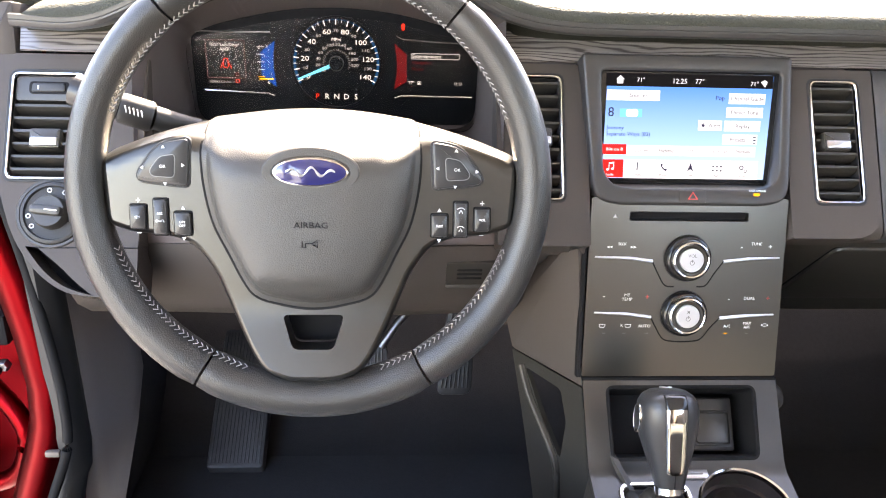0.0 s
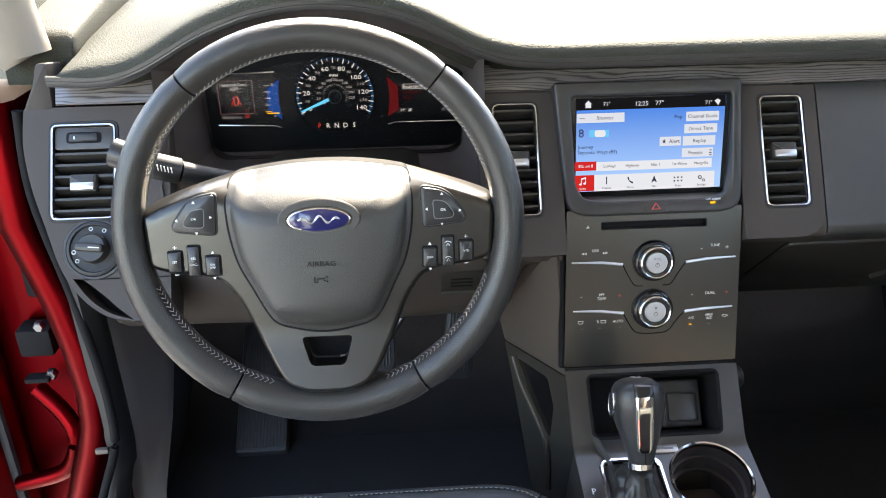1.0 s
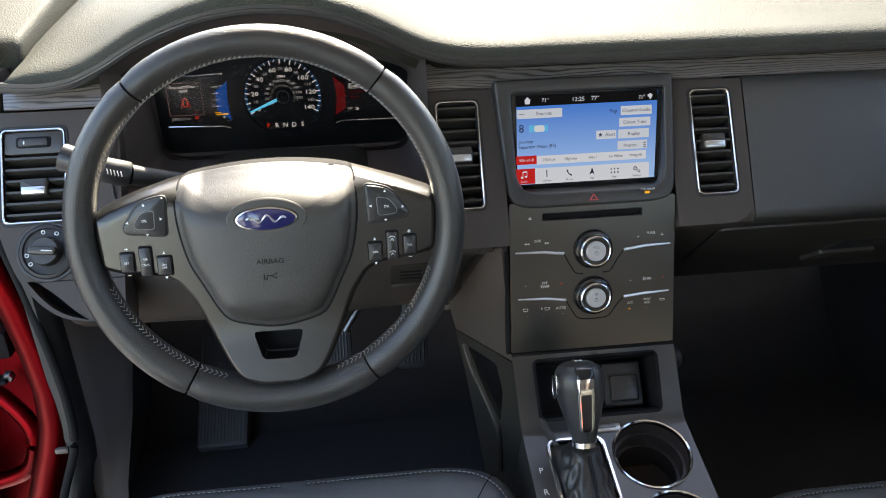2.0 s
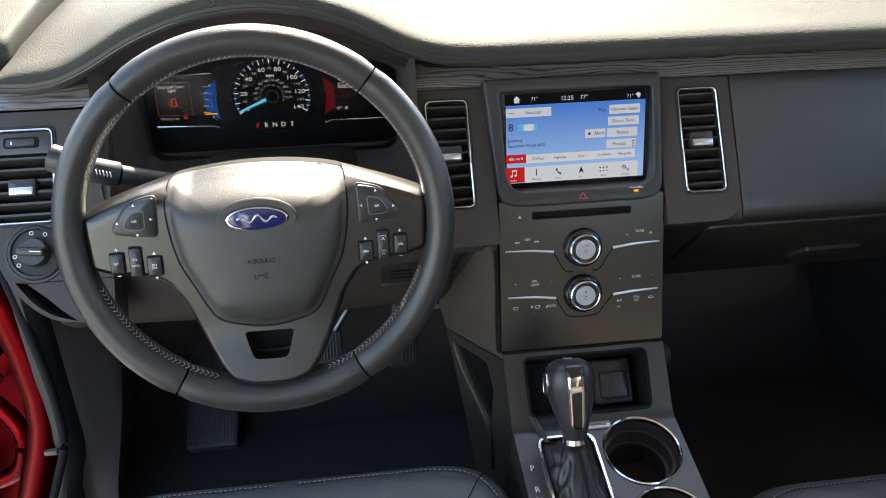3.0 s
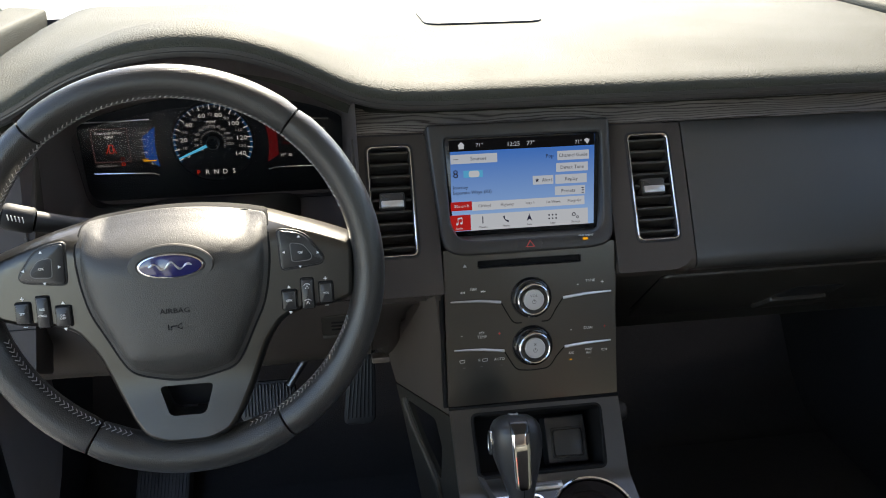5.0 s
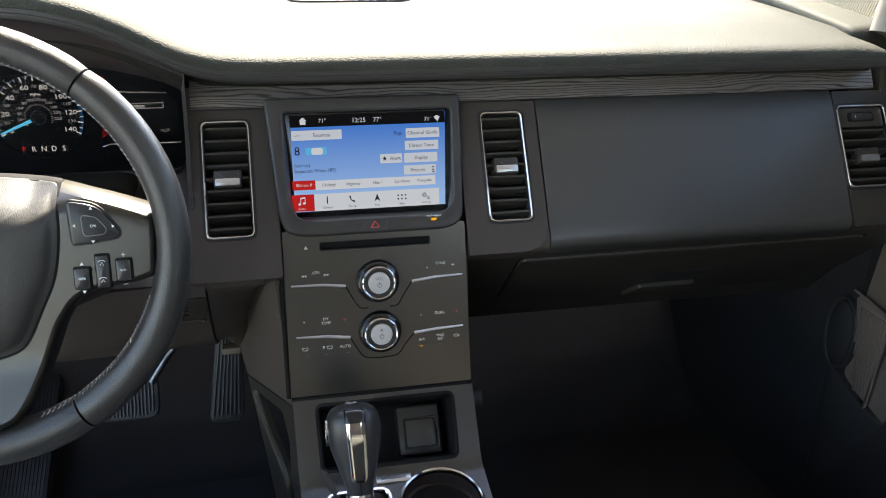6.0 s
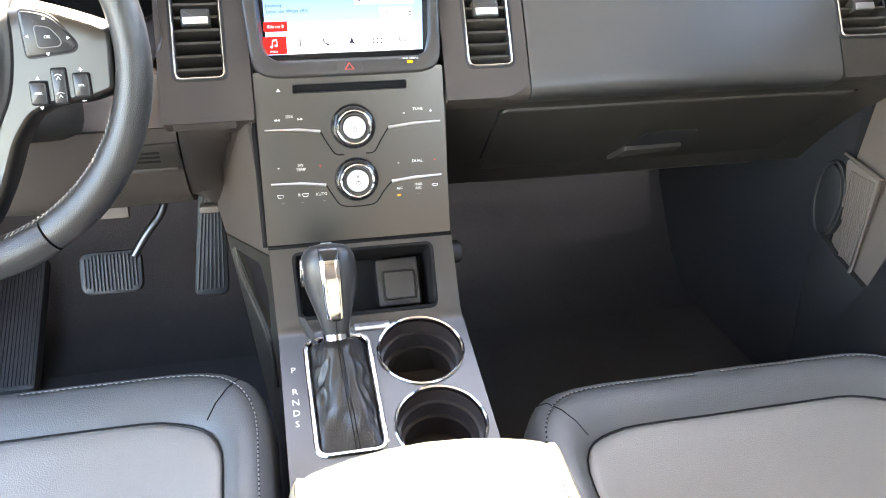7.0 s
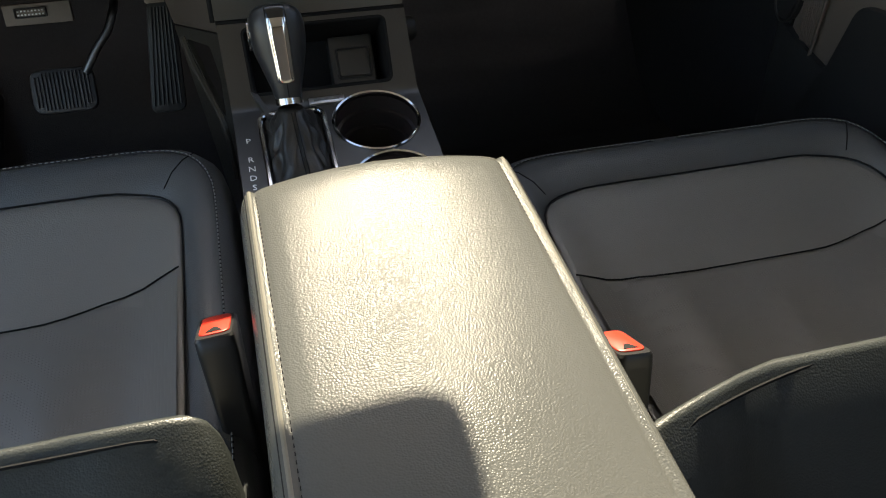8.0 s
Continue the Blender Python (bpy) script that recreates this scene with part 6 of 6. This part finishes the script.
# ---- gear lever ----
gear = thing("gear_lever", "leather and chrome gear lever with a leather boot", "gear lever", (-0.039, -0.12, 0.4))
part("boot_frame", ringframe(inset(boot_h, -0.0028), inset(boot_h, 0.0028), -0.004, 0.0026, CS, 0.0014), CHROME, gear, "chrome boot frame")
bm = bmesh.new()
base_c = Vector((-0.0385, cv(-0.142)))
neck = Vector((-0.0405, -0.118, 0.430))
loops = []
raw_ = inset(boot_h, 0.003)
per = [0.0]
for i in range(len(raw_)):
    per.append(per[-1] + (raw_[(i + 1) % len(raw_)] - raw_[i]).length)
bl = []
for i in range(72):
    d = per[-1] * i / 72
    j = max(k for k in range(len(raw_)) if per[k] <= d)
    bl.append(raw_[j].lerp(raw_[(j + 1) % len(raw_)], (d - per[j]) / max(1e-9, per[j + 1] - per[j])))
axis = Vector((-0.03, 0.42, 0.91)).normalized()
for i in range(15):
    t = i / 14
    ring_ = []
    for k, p in enumerate(bl):
        a = math.atan2(p.y - base_c.y, p.x - base_c.x)
        pb = CS @ Vector((p.x, p.y, -0.004))
        pn = neck + Vector((0.0125 * math.cos(a), 0.0125 * math.sin(a), 0)) - axis * 0.004
        s = t ** 0.95
        q = pb.lerp(pn, s)
        q.z = pb.z + (pn.z - pb.z) * (0.75 * t ** 0.8 + 0.25 * t ** 3)
        fold = 0.0030 * math.sin(math.pi * min(1, t * 1.08)) * (math.sin(5 * a + 6 * t) + 0.7 * math.sin(11 * a - 9 * t) + 0.5 * math.sin(14 * t + 3 * a))
        ring_.append(q + Vector((math.cos(a), math.sin(a), 0.3)) * fold)
    loops.append(ring_)
rings(bm, loops, (False, True))
boot = part("boot", bm, BOOT, gear, "gathered black leather boot", 80)
front_i = min(range(len(bl)), key=lambda j: (bl[j] - Vector((base_c.x + 0.004, cv(-0.211)))).length)
for o in (-0.0018, 0.0018):
    part("boot_seam", tube([loops[i][front_i] + Vector((o, -0.0008, 0.0008)) for i in range(15)], 0.0006, 5), SEAM, boot)
part("collar", tube([neck, neck + axis * 0.007], 0.0140, 24), CHROME, gear, "chrome collar")
bm = bmesh.new()
prof = [(0.007, 0.0130, 0.0150), (0.022, 0.0158, 0.0190), (0.042, 0.0210, 0.0222), (0.060, 0.0255, 0.0250), (0.076, 0.0276, 0.0270), (0.089, 0.0278, 0.0275), (0.099, 0.0262, 0.0262), (0.106, 0.0226, 0.0228), (0.1105, 0.0165, 0.0160), (0.1122, 0.008, 0.008), (0.1126, 0.002, 0.002)]
side = Vector((1, 0, 0))
bk = side.cross(axis).normalized()
kn = []
for h, a, b in prof:
    h *= 0.87
    c = neck + axis * h + bk * (0.10 * (h - 0.05) if h > 0.05 else 0)
    kn.append([c + side * a * math.copysign(abs(math.cos(t)) ** 0.80, math.cos(t)) + bk * b * math.copysign(abs(math.sin(t)) ** 0.80, math.sin(t)) for t in [2 * math.pi * k / 32 for k in range(32)]])
rings(bm, kn)
part("knob", bm, surface("knob_leather", (0.03, 0.03, 0.032), 0.3, grain=0.25, scale=900, kind="leather"), gear, "smooth black leather knob", 70)
# chrome inlay on the side that faces the seats, running over the crown
bm = bmesh.new()
loops = []
def knob_size(h):
    for (h0, a0, b0), (h1, a1, b1) in zip(prof, prof[1:]):
        if h <= h1:
            t = (h - h0) / (h1 - h0)
            return a0 + (a1 - a0) * t, b0 + (b1 - b0) * t
    return prof[-1][1:]


for h in (0.0235, 0.0245, 0.027, 0.032, 0.042, 0.052, 0.062, 0.072, 0.080, 0.088, 0.094, 0.099, 0.103, 0.1062, 0.1085):
    a, b = knob_size(h)
    hh = h * 0.87
    c = neck + axis * hh + bk * (0.10 * (hh - 0.05) if hh > 0.05 else 0)
    w = min(0.0086 + 0.0016 * min(1, (h - 0.024) / 0.05), a * 0.62)
    w *= 0.72 if h < 0.024 else 0.9 if h < 0.026 else 1.0
    row = []
    for u, o in ((-1, -0.002), (-0.97, 0.0006), (-0.85, 0.0014), (-0.4, 0.0017), (0.4, 0.0017), (0.85, 0.0014), (0.97, 0.0006), (1, -0.002)):
        row.append(c + side * u * w - bk * (b * (0.985 if abs(u) > 0.9 else 1.0) + o) * (1 if bk.y > 0 else -1))
    loops.append(row)
rings(bm, loops[:11], closed=False)
part("inlay", bm, surface("mirror_chrome", (0.68, 0.68, 0.68), 0.05, 1.0, vary=0.04), gear, "polished chrome inlay", 60)
# upper end in gloss black, standing in for the chrome's dark reflection
bm = bmesh.new()
rings(bm, loops[10:], closed=False)
part("inlay_dark_end", bm, GLOSS, gear, "gloss black end of the inlay, for a dark reflection", 60)
FKB = Matrix.Translation(neck + axis * 0.070 + side * -0.0268) @ Matrix(((0, 0, -1, 0), (1, 0, 0, 0), (0, 1, 0, 0), (0, 0, 0, 1)))
part("shift_key", prism(disc(0, 0, 0.0085, 28, 0.0135), -0.004, 0.0018, FKB, 0.0012), DARK, gear, "black thumb button")
part("shift_key_ring", ringframe(disc(0, 0, 0.0100, 28, 0.0150), disc(0, 0, 0.0086, 28, 0.0136), -0.004, 0.0022, FKB, 0.0004), CHROME, gear, "chrome ring round the thumb button")
crown = neck + axis * (0.1126 * 0.87) + bk * 0.10 * (0.1126 * 0.87 - 0.05)
part("crown_mark", tube([crown + side * (0.0050 * math.cos(k * 0.5)) + bk * (0.0035 * math.sin(k * 0.9) - 0.004) + axis * 0.0002 for k in range(13)], 0.0008, 6), SATIN, gear, "small silver mark on the crown")
part("front_seam", tube([neck + axis * (0.87 * h) - bk * (knob_size(h)[1] + 0.0001) * (1 if bk.y > 0 else -1) for h in (0.008, 0.012, 0.016, 0.020, 0.023)], 0.0006, 5), SEAM, gear)

# ---- armrest ----
arm = thing("armrest", "sunlit grained leather armrest with light stitching", "armrest", (0.0085, -0.55, 0.06))
arm_l = lambda y, k: -0.0985 - (y + 0.363) / 0.497 * 0.006 + k
arm_r = lambda y, k: 0.1135 + (y + 0.363) / 0.497 * 0.0215 - k
arm_fall = lambda y: 0.035 * max(0.0, -0.40 - y)
half = [(0.010, 0.402), (0.003, 0.419), (0.0, 0.444), (0.0012, 0.458), (0.0040, 0.4675), (0.0068, 0.4722), (0.0085, 0.4735), (0.0115, 0.4733), (0.0140, 0.4716), (0.0155, 0.4724), (0.019, 0.4733), (0.03, 0.4737), (0.05, 0.4738), (0.075, 0.4738)]
rows = []
for back, drop in ((0.010, 0.075), (0.001, 0.060), (0.0, 0.020), (0.0002, 0.008), (0.0018, 0.0024), (0.0045, 0.0006), (0.010, 0.0), (0.03, 0.0), (0.08, 0.0), (0.16, 0.0), (0.26, 0.0), (0.36, 0.0), (0.46, 0.0), (0.497, 0.0), (0.499, 0.01), (0.498, 0.07)):
    y0 = -0.363 - back
    row = []
    cols = [(arm_l(y0, k), z) for k, z in half] + [((arm_l(y0, 0) + arm_r(y0, 0)) / 2, 0.4738)] + [(arm_r(y0, k), z) for k, z in half[::-1]]
    for x, z in cols:
        dome = max(0, 1 - ((x - 0.0085) / 0.106) ** 2)
        row.append(Vector((x, y0 + 0.021 * dome * max(0.0, 1 - back / 0.2), max(0.400, z + 0.003 * dome - drop - arm_fall(y0)))))
    rows.append(row)
bm = bmesh.new()
rings(bm, rows)
part("cushion", bm, ARM, arm, "grained leather top", 70)
for side_x in (arm_l, arm_r):
    part("piping", tube([(side_x(y, 0.0098), y, 0.4728 - arm_fall(y)) for y in [-0.364 - 0.012 * i for i in range(41)]], 0.0018, 8), PIPING, arm, "pale rolled leather edge")
    part("edge_groove", tube([(side_x(y, 0.0068), y, 0.4722 - arm_fall(y)) for y in [-0.366 - 0.012 * i for i in range(41)]], 0.0006, 5), SEAM, arm)
bm = bmesh.new()
for side_x in (arm_l, arm_r):
    for i in range(92):
        y = -0.370 - 0.0052 * i
        tube([(side_x(y, 0.0146), y, 0.4722 - arm_fall(y)), (side_x(y - 0.0026, 0.0146), y - 0.0026, 0.4722 - arm_fall(y))], 0.0007, 5, bm=bm)
tagged(part("stitching", bm, SEAM, arm, "dark recessed stitches"), kind="stuff")
part("box", box((-0.082, -0.86, 0.06), (0.098, -0.382, 0.405), 0.01), PLASTIC, arm, "charcoal storage box")


# ---- seats ----
def seat(cx, front, back, z0, hw, bw, zr, fold, sag, curl, label):
    e = thing("bucket_seat", label, "car seat", (cx, (front + back) / 2, 0.06), "front seats")
    h = front - back + 0.10
    cy = front - h / 2
    K = 8

    def lo(d, z, crown=0.0, r=0.10):
        pts = rpoly([(cx - hw + d, cy - h / 2), (cx + hw - d, cy - h / 2), (cx + hw - d, front - d), (cx - hw + d, front - d)], [0.03, 0.03, max(0.02, r - d * 0.6), max(0.02, r - d * 0.6)], K)
        res, n = [], len(pts)
        for i in range(n):
            a, b = pts[i], pts[(i + 1) % n]
            m = max(1, round((b - a).length / 0.03)) if (b - a).length > 0.06 else 1
            res += [(a.lerp(b, j / m)) for j in range(m)]
        return res

    base = lo(0, 0)
    n = len(base)

    def fall(x, y):
        """How far the cushion sinks behind its front edge; less along its sides."""
        d = max(0.0, front - y)
        side = max(0.0, min(1.0, (abs(x - cx) - hw + 0.10) / 0.07))
        side = side * side * (3 - 2 * side)
        return 0.115 * (1 - math.exp(-d / 0.22)) * (1 - 0.35 * side) + 0.010 * math.exp(-(d / 0.03) ** 2)

    def ring(d, z):
        sx, sy = (hw - d) / hw, (h / 2 - d - 0.55 * d * min(1.0, 0.05 / max(d, 0.001))) / (h / 2)
        out = []
        for p in base:
            x, y = cx + (p.x - cx) * sx, cy + (p.y - cy) * sy
            zz_ = z - fall(x, y)
            zz_ += 0.0012 * noise.noise((x * 14, y * 14, cx)) if d > 0.01 else 0
            out.append(Vector((x, y, zz_)))
        return out

    bm = bmesh.new()
    rings(bm, [ring(0.02, z0 - 0.17), ring(0.002, z0 - 0.12), ring(0.0, z0 - 0.05), ring(0.004, z0 - 0.022), ring(0.012, z0 - 0.008), ring(0.024, z0 - 0.001), ring(0.036, z0 + 0.002), ring(0.046, z0 - 0.001), ring(0.0505, z0 - 0.006)], (True, False))
    part("bolster", bm, SEAT, e, "dark charcoal leather border", 70)
    bm = bmesh.new()
    rings(bm, [ring(0.0500, z0 - 0.008), ring(0.053, z0 - 0.003), ring(0.060, z0 + 0.0005), ring(0.08, z0 + 0.002), ring(0.11, z0 + 0.001), ring(0.15, z0 - 0.002), ring(0.19, z0 - 0.004), ring(0.225, z0 - 0.005)], (False, True))
    part("insert", bm, SEATIN, e, "lighter grey leather insert", 70)
    part("insert_seam", tube([p + Vector((0, 0, 0.0004)) for p in ring(0.0505, z0 - 0.0042)], 0.0009, 6, True), SEAM, e)

    def top(x, y, o=0.0):
        d = min(hw - abs(x - cx), front - y - 0.0275)
        return Vector((x, y, z0 - fall(x, y) + lerp_table(d, [(0.05, -0.002), (0.06, 0.0005), (0.08, 0.002), (0.11, 0.001), (0.15, -0.002), (0.19, -0.004), (0.225, -0.005)]) + 0.0012 + o))

    def curve(u):
        """The cross seam curls forward towards the sides."""
        return curl[0 if u < 0 else 1] * max(0, abs(u) - 0.45) / 0.55

    cross = []
    for i in range(25):
        u = -1 + 2 * i / 24
        x = cx + u * (hw - 0.054)
        y = front - fold + curve(u)
        cross.append(top(x, y, 0.0006))
    part("cross_seam", tube([p + Vector((0, 0, 0.0006)) for p in cross], 0.0009, 6), SEAM, e)
    bm = bmesh.new()
    rows = []
    for j in range(9):
        row = []
        for i in range(25):
            u = -1 + 2 * i / 24
            x = cx + u * (hw - 0.056)
            y0 = front - fold - 0.002 + curve(u)
            y = y0 + (back - 0.06 - y0) * j / 8
            wave = 0.0055 * (0.5 + 0.5 * math.cos(u * math.pi * 4.0)) ** 2 * min(1, j / 3)
            row.append(top(x, y, 0.0012 + wave - 0.002 * (j == 0)))
        rows.append(row)
    rings(bm, rows, closed=False)
    part("fluted_insert", bm, SEATPERF, e, "perforated fluted leather", 70)
    bm = bmesh.new()
    edge = [p for p in ring(0.0175, z0 - 0.0035) if p.y > back]
    edge.sort(key=lambda p: math.atan2(p.x - cx, -(p.y - cy)))
    for a, b in zip(edge, edge[1:]):
        m = max(1, int((b - a).length / 0.005))
        if (b - a).length > 0.2:
            continue
        for j in range(m):
            tube([a.lerp(b, (j + 0.1) / m) + Vector((0, 0, 0.0006)), a.lerp(b, (j + 0.68) / m) + Vector((0, 0, 0.0007))], 0.0008, 4, bm=bm)
    tagged(part("stitching", bm, SEATTHREAD, e, "grey thread stitches"), kind="stuff")
    part("edge_seam", tube([p + Vector((0, 0, 0.0002)) for p in edge], 0.0009, 5), SEAM, e)
    for sx in (-1, 1):
        i = min(range(n), key=lambda j: (base[j] - Vector((cx + sx * (hw - 0.03), front - 0.03))).length)
        part("corner_seam", tube([ring(d, z0 + dz)[i] for d, dz in ((0.001, -0.040), (0.004, -0.0218), (0.012, -0.0078), (0.024, -0.0008), (0.036, 0.0022), (0.046, -0.0008))], 0.0007, 6), SEAM, e)
    # backrest, its face sloping down to the rear and away from the sun
    bm = bmesh.new()
    bend = lambda x: sag[1] * max(0.0, (abs(x) - bw + sag[0]) / sag[0]) ** 2
    lean = Vector((0, -0.70, -0.714))
    nrm = Vector((0, -0.714, 0.70))
    loops = []
    for s, wid, th in ((0.0, bw - 0.026, -0.013), (0.0008, bw - 0.020, -0.005), (0.003, bw - 0.016, -0.001), (0.007, bw - 0.014, 0.0), (0.05, bw - 0.010, 0.001), (0.15, bw - 0.008, 0.003), (0.30, bw - 0.012, 0.0), (0.50, bw - 0.04, 0.0), (0.56, bw - 0.09, -0.03)):
        c = Vector((cx, back, zr)) + lean * s
        sec = []
        for p in rpoly([(-wid, -0.13), (wid, -0.13), (wid, th), (wid - 0.07, th + 0.001), (wid - 0.09, th - 0.002), (-wid + 0.09, th - 0.002), (-wid + 0.07, th + 0.001), (-wid, th)], [0.03, 0.03, 0.03, 0.02, 0.02, 0.02, 0.02, 0.03], 4):
            sec.append(c + Vector((p.x, -bend(p.x), 0)) + nrm * p.y + lean * (0.5 * max(0.0, -0.006 - p.y) if s < 0.04 else 0.0))
        loops.append(sec)
    rings(bm, loops)
    part("backrest", bm, SHADEDSEAT, e, "charcoal leather backrest, darkened for shade", 60)
    c = Vector((cx, back, zr)) + lean * 0.012
    pts = [c + Vector((x, -bend(x), 0)) + nrm * (0.0004 - 0.02 * max(0, abs(x) - bw + 0.05) / 0.04) + lean * 0.05 * max(0, (abs(x) - bw + 0.06) / 0.05) ** 2 * (1 if abs(x) > bw - 0.06 else 0) for x in [(-bw + 0.018) + (2 * bw - 0.036) * i / 40 for i in range(41)]]
    part("backrest_seam", tube(pts, 0.0013, 6), SEAM, e)
    return e


seat(-0.362, -0.055, -0.525, 0.402, 0.253, 0.255, 0.425, 0.228, (0.035, 0.042), (0.022, 0.022), "charcoal leather driver's seat with grey insert")
seat(0.392, -0.112, -0.566, 0.364, 0.250, 0.305, 0.425, 0.209, (0.22, 0.052), (0.0, 0.022), "charcoal leather passenger seat with grey insert")


# ---- seat belt buckles ----
def buckle(axis_pts):
    e = thing("seat_belt_buckle", "black seat belt buckle with a red release button", "buckle", axis_pts[-1], "front seat belt buckles")
    a, b = Vector(axis_pts[0]), Vector(axis_pts[1])
    z = (a - b).normalized()
    y = Vector((0, 1, 0))
    x = y.cross(z).normalized()
    y = z.cross(x)
    m = Matrix(((x.x, y.x, z.x, a.x), (x.y, y.y, z.y, a.y), (x.z, y.z, z.z, a.z), (0, 0, 0, 1)))
    L = (a - b).length
    bm = bmesh.new()
    lay = [(rrect(0, 0, 0.022, 0.036, 0.004), -L), (rrect(0, 0, 0.024, 0.042, 0.005), -L * 0.7), (rrect(0, 0, 0.028, 0.052, 0.006), -0.012), (rrect(0, 0, 0.028, 0.052, 0.006), -0.002), (rrect(0, 0, 0.025, 0.049, 0.005), 0.0)]
    rings(bm, [[m @ Vector((p.x, p.y, h)) for p in lp] for lp, h in lay])
    part("housing", bm, PADKEY, e)
    part("release_button", prism(rrect(0.0, 0.001, 0.0215, 0.042, 0.007), -0.004, 0.0012, m, 0.001), BUCKLERED, e, "red release button")
    part("slot", prism(rpoly([(-0.0060, -0.0165), (0.0060, -0.0165), (0.0015, -0.0075), (-0.0015, -0.0075)], 0.0008), 0.0, 0.0016, m, 0.0002), SEAM, e, "dark tongue slot")
    part("stalk", tube([b, b + Vector((0, -0.01, -0.10))], 0.010, 10), DARK, e)
    return e


buckle([(-0.126, -0.416, 0.399), (-0.119, -0.452, 0.305)])
buckle([(0.157, -0.487, 0.377), (0.149, -0.523, 0.28)])

# ---- pedals ----
brake = thing("brake_pedal", "ribbed rubber brake pedal on a steel arm", "pedal", (-0.356, 0.37, 0.26))
FP = place((-0.356, 0.362, 0.285), 28)
part("pad", prism(rrect(0.002, 0.001, 0.093, 0.067, 0.018), -0.012, 0.0, FP, 0.005), PADRUB, brake)
for i in range(15):
    part("rib", prism(rrect(-0.036 + 0.0054 * i, 0.001, 0.0026, 0.056 - 0.010 * (abs(i - 7) > 5), 0.001, 2), -0.001, 0.0032, FP, 0.0008), PADRUB, brake)
part("arm", tube(smooth_path([(-0.318, 0.372, 0.306), (-0.294, 0.385, 0.339), (-0.274, 0.395, 0.361), (-0.265, 0.405, 0.380), (-0.260, 0.42, 0.395), (-0.258, 0.46, 0.44), (-0.258, 0.5, 0.56)]), 0.0065, 10), STEEL, brake, "bare steel arm")
acc = thing("accelerator_pedal", "tall ribbed black accelerator pedal", "pedal", (-0.205, 0.36, 0.2))
FA_ = place((-0.197, 0.362, 0.320), 20)
part("pad", prism(rpoly([(-0.036, -0.082), (0.018, -0.082), (0.026, 0.085), (-0.014, 0.085)], 0.014), -0.012, 0.0, FA_, 0.004), RUBBER, acc)
for i in range(7):
    t = (i + 0.5) / 7
    x0, x1 = -0.032 + 0.046 * t, -0.010 + 0.032 * t
    part("rib", tube([FA_ @ Vector((x0, -0.070, 0.0008)), FA_ @ Vector((x1, 0.075, 0.0008))], 0.0016, 6), RUBBER, acc)
part("arm", tube([FA_ @ Vector((0.004, 0.07, -0.008)), (-0.19, 0.46, 0.47), (-0.19, 0.52, 0.55)], 0.008, 8), DARK, acc)
rest = thing("footrest", "ribbed dark footrest beside the pedals", "footrest", (-0.57, 0.42, 0.06))
FR = place((-0.557, 0.376, 0.078), 58)
part("pad", prism(rrect(0.0, 0.13, 0.092, 0.26, 0.008), -0.03, 0.0, FR, 0.004), PADRUB, rest)
for i in range(14):
    part("rib", prism(rrect(-0.039 + 0.006 * i, 0.13, 0.0024, 0.245, 0.0008, 2), -0.001, 0.002, FR, 0.0006), PADRUB, rest)
obd = thing("diagnostic_socket", "grey diagnostic socket under the dashboard", "socket", (-0.336, 0.27, 0.42))
FO = place((-0.347, 0.265, 0.433), 10)
part("plate", prism(rrect(0.012, -0.001, 0.084, 0.027, 0.002), -0.01, 0.0, FO, 0.001), BEIGE_DARK, obd)
part("socket", ringframe(rrect(0.004, 0.001, 0.040, 0.013, 0.002), rrect(0.004, 0.001, 0.036, 0.009, 0.001), -0.004, 0.004, FO), DARK, obd)
for r in (-1, 1):
    for i in range(8):
        part("pin", prism(rrect(-0.0115 + 0.0044 * i, 0.001 + 0.0024 * r, 0.0022, 0.0018, 0.0002, 1), -0.004, 0.002, FO, 0.0003), MARK, obd)
lowv = thing("lower_grille", "small slotted grille in the knee panel", "grille", (-0.215, 0.06, 0.57))
FL = place((-0.217, 0.0490, 0.5800), -22)
part("frame", prism(rrect(0, 0, 0.058, 0.034, 0.004), -0.006, 0.003, FL, 0.002), PLASTIC, lowv)
for i in range(3):
    part("slot", prism(rrect(-0.004, 0.006 - 0.006 * i, 0.026, 0.0028, 0.0008, 2), 0.0, 0.0034, FL, 0.0002), SEAM, lowv)

part("ledge", box((-0.245, 0.051, 0.5590), (-0.191, 0.075, 0.5650), 0.002), PLASTIC, lowv)

# rear view mirror on the windscreen
mir = thing("rear_view_mirror", "black rear view mirror hung from the windscreen", "mirror", (0.0, 0.22, 1.15))
FM = place((0.002, 0.122, 1.167), 0)
part("housing", prism(rrect(0, 0, 0.25, 0.082, 0.03), -0.035, 0.0, FM, 0.01), DARK, mir)
part("mirror_glass", prism(rrect(0, 0, 0.235, 0.068, 0.025), -0.002, 0.0005, FM, 0.0003), CHROME, mir)
part("stem", tube([(0, 0.150, 1.18), (0, 0.140, 1.215), (0, 0.10, 1.238), (0, 0.045, 1.248)], 0.011), DARK, mir)
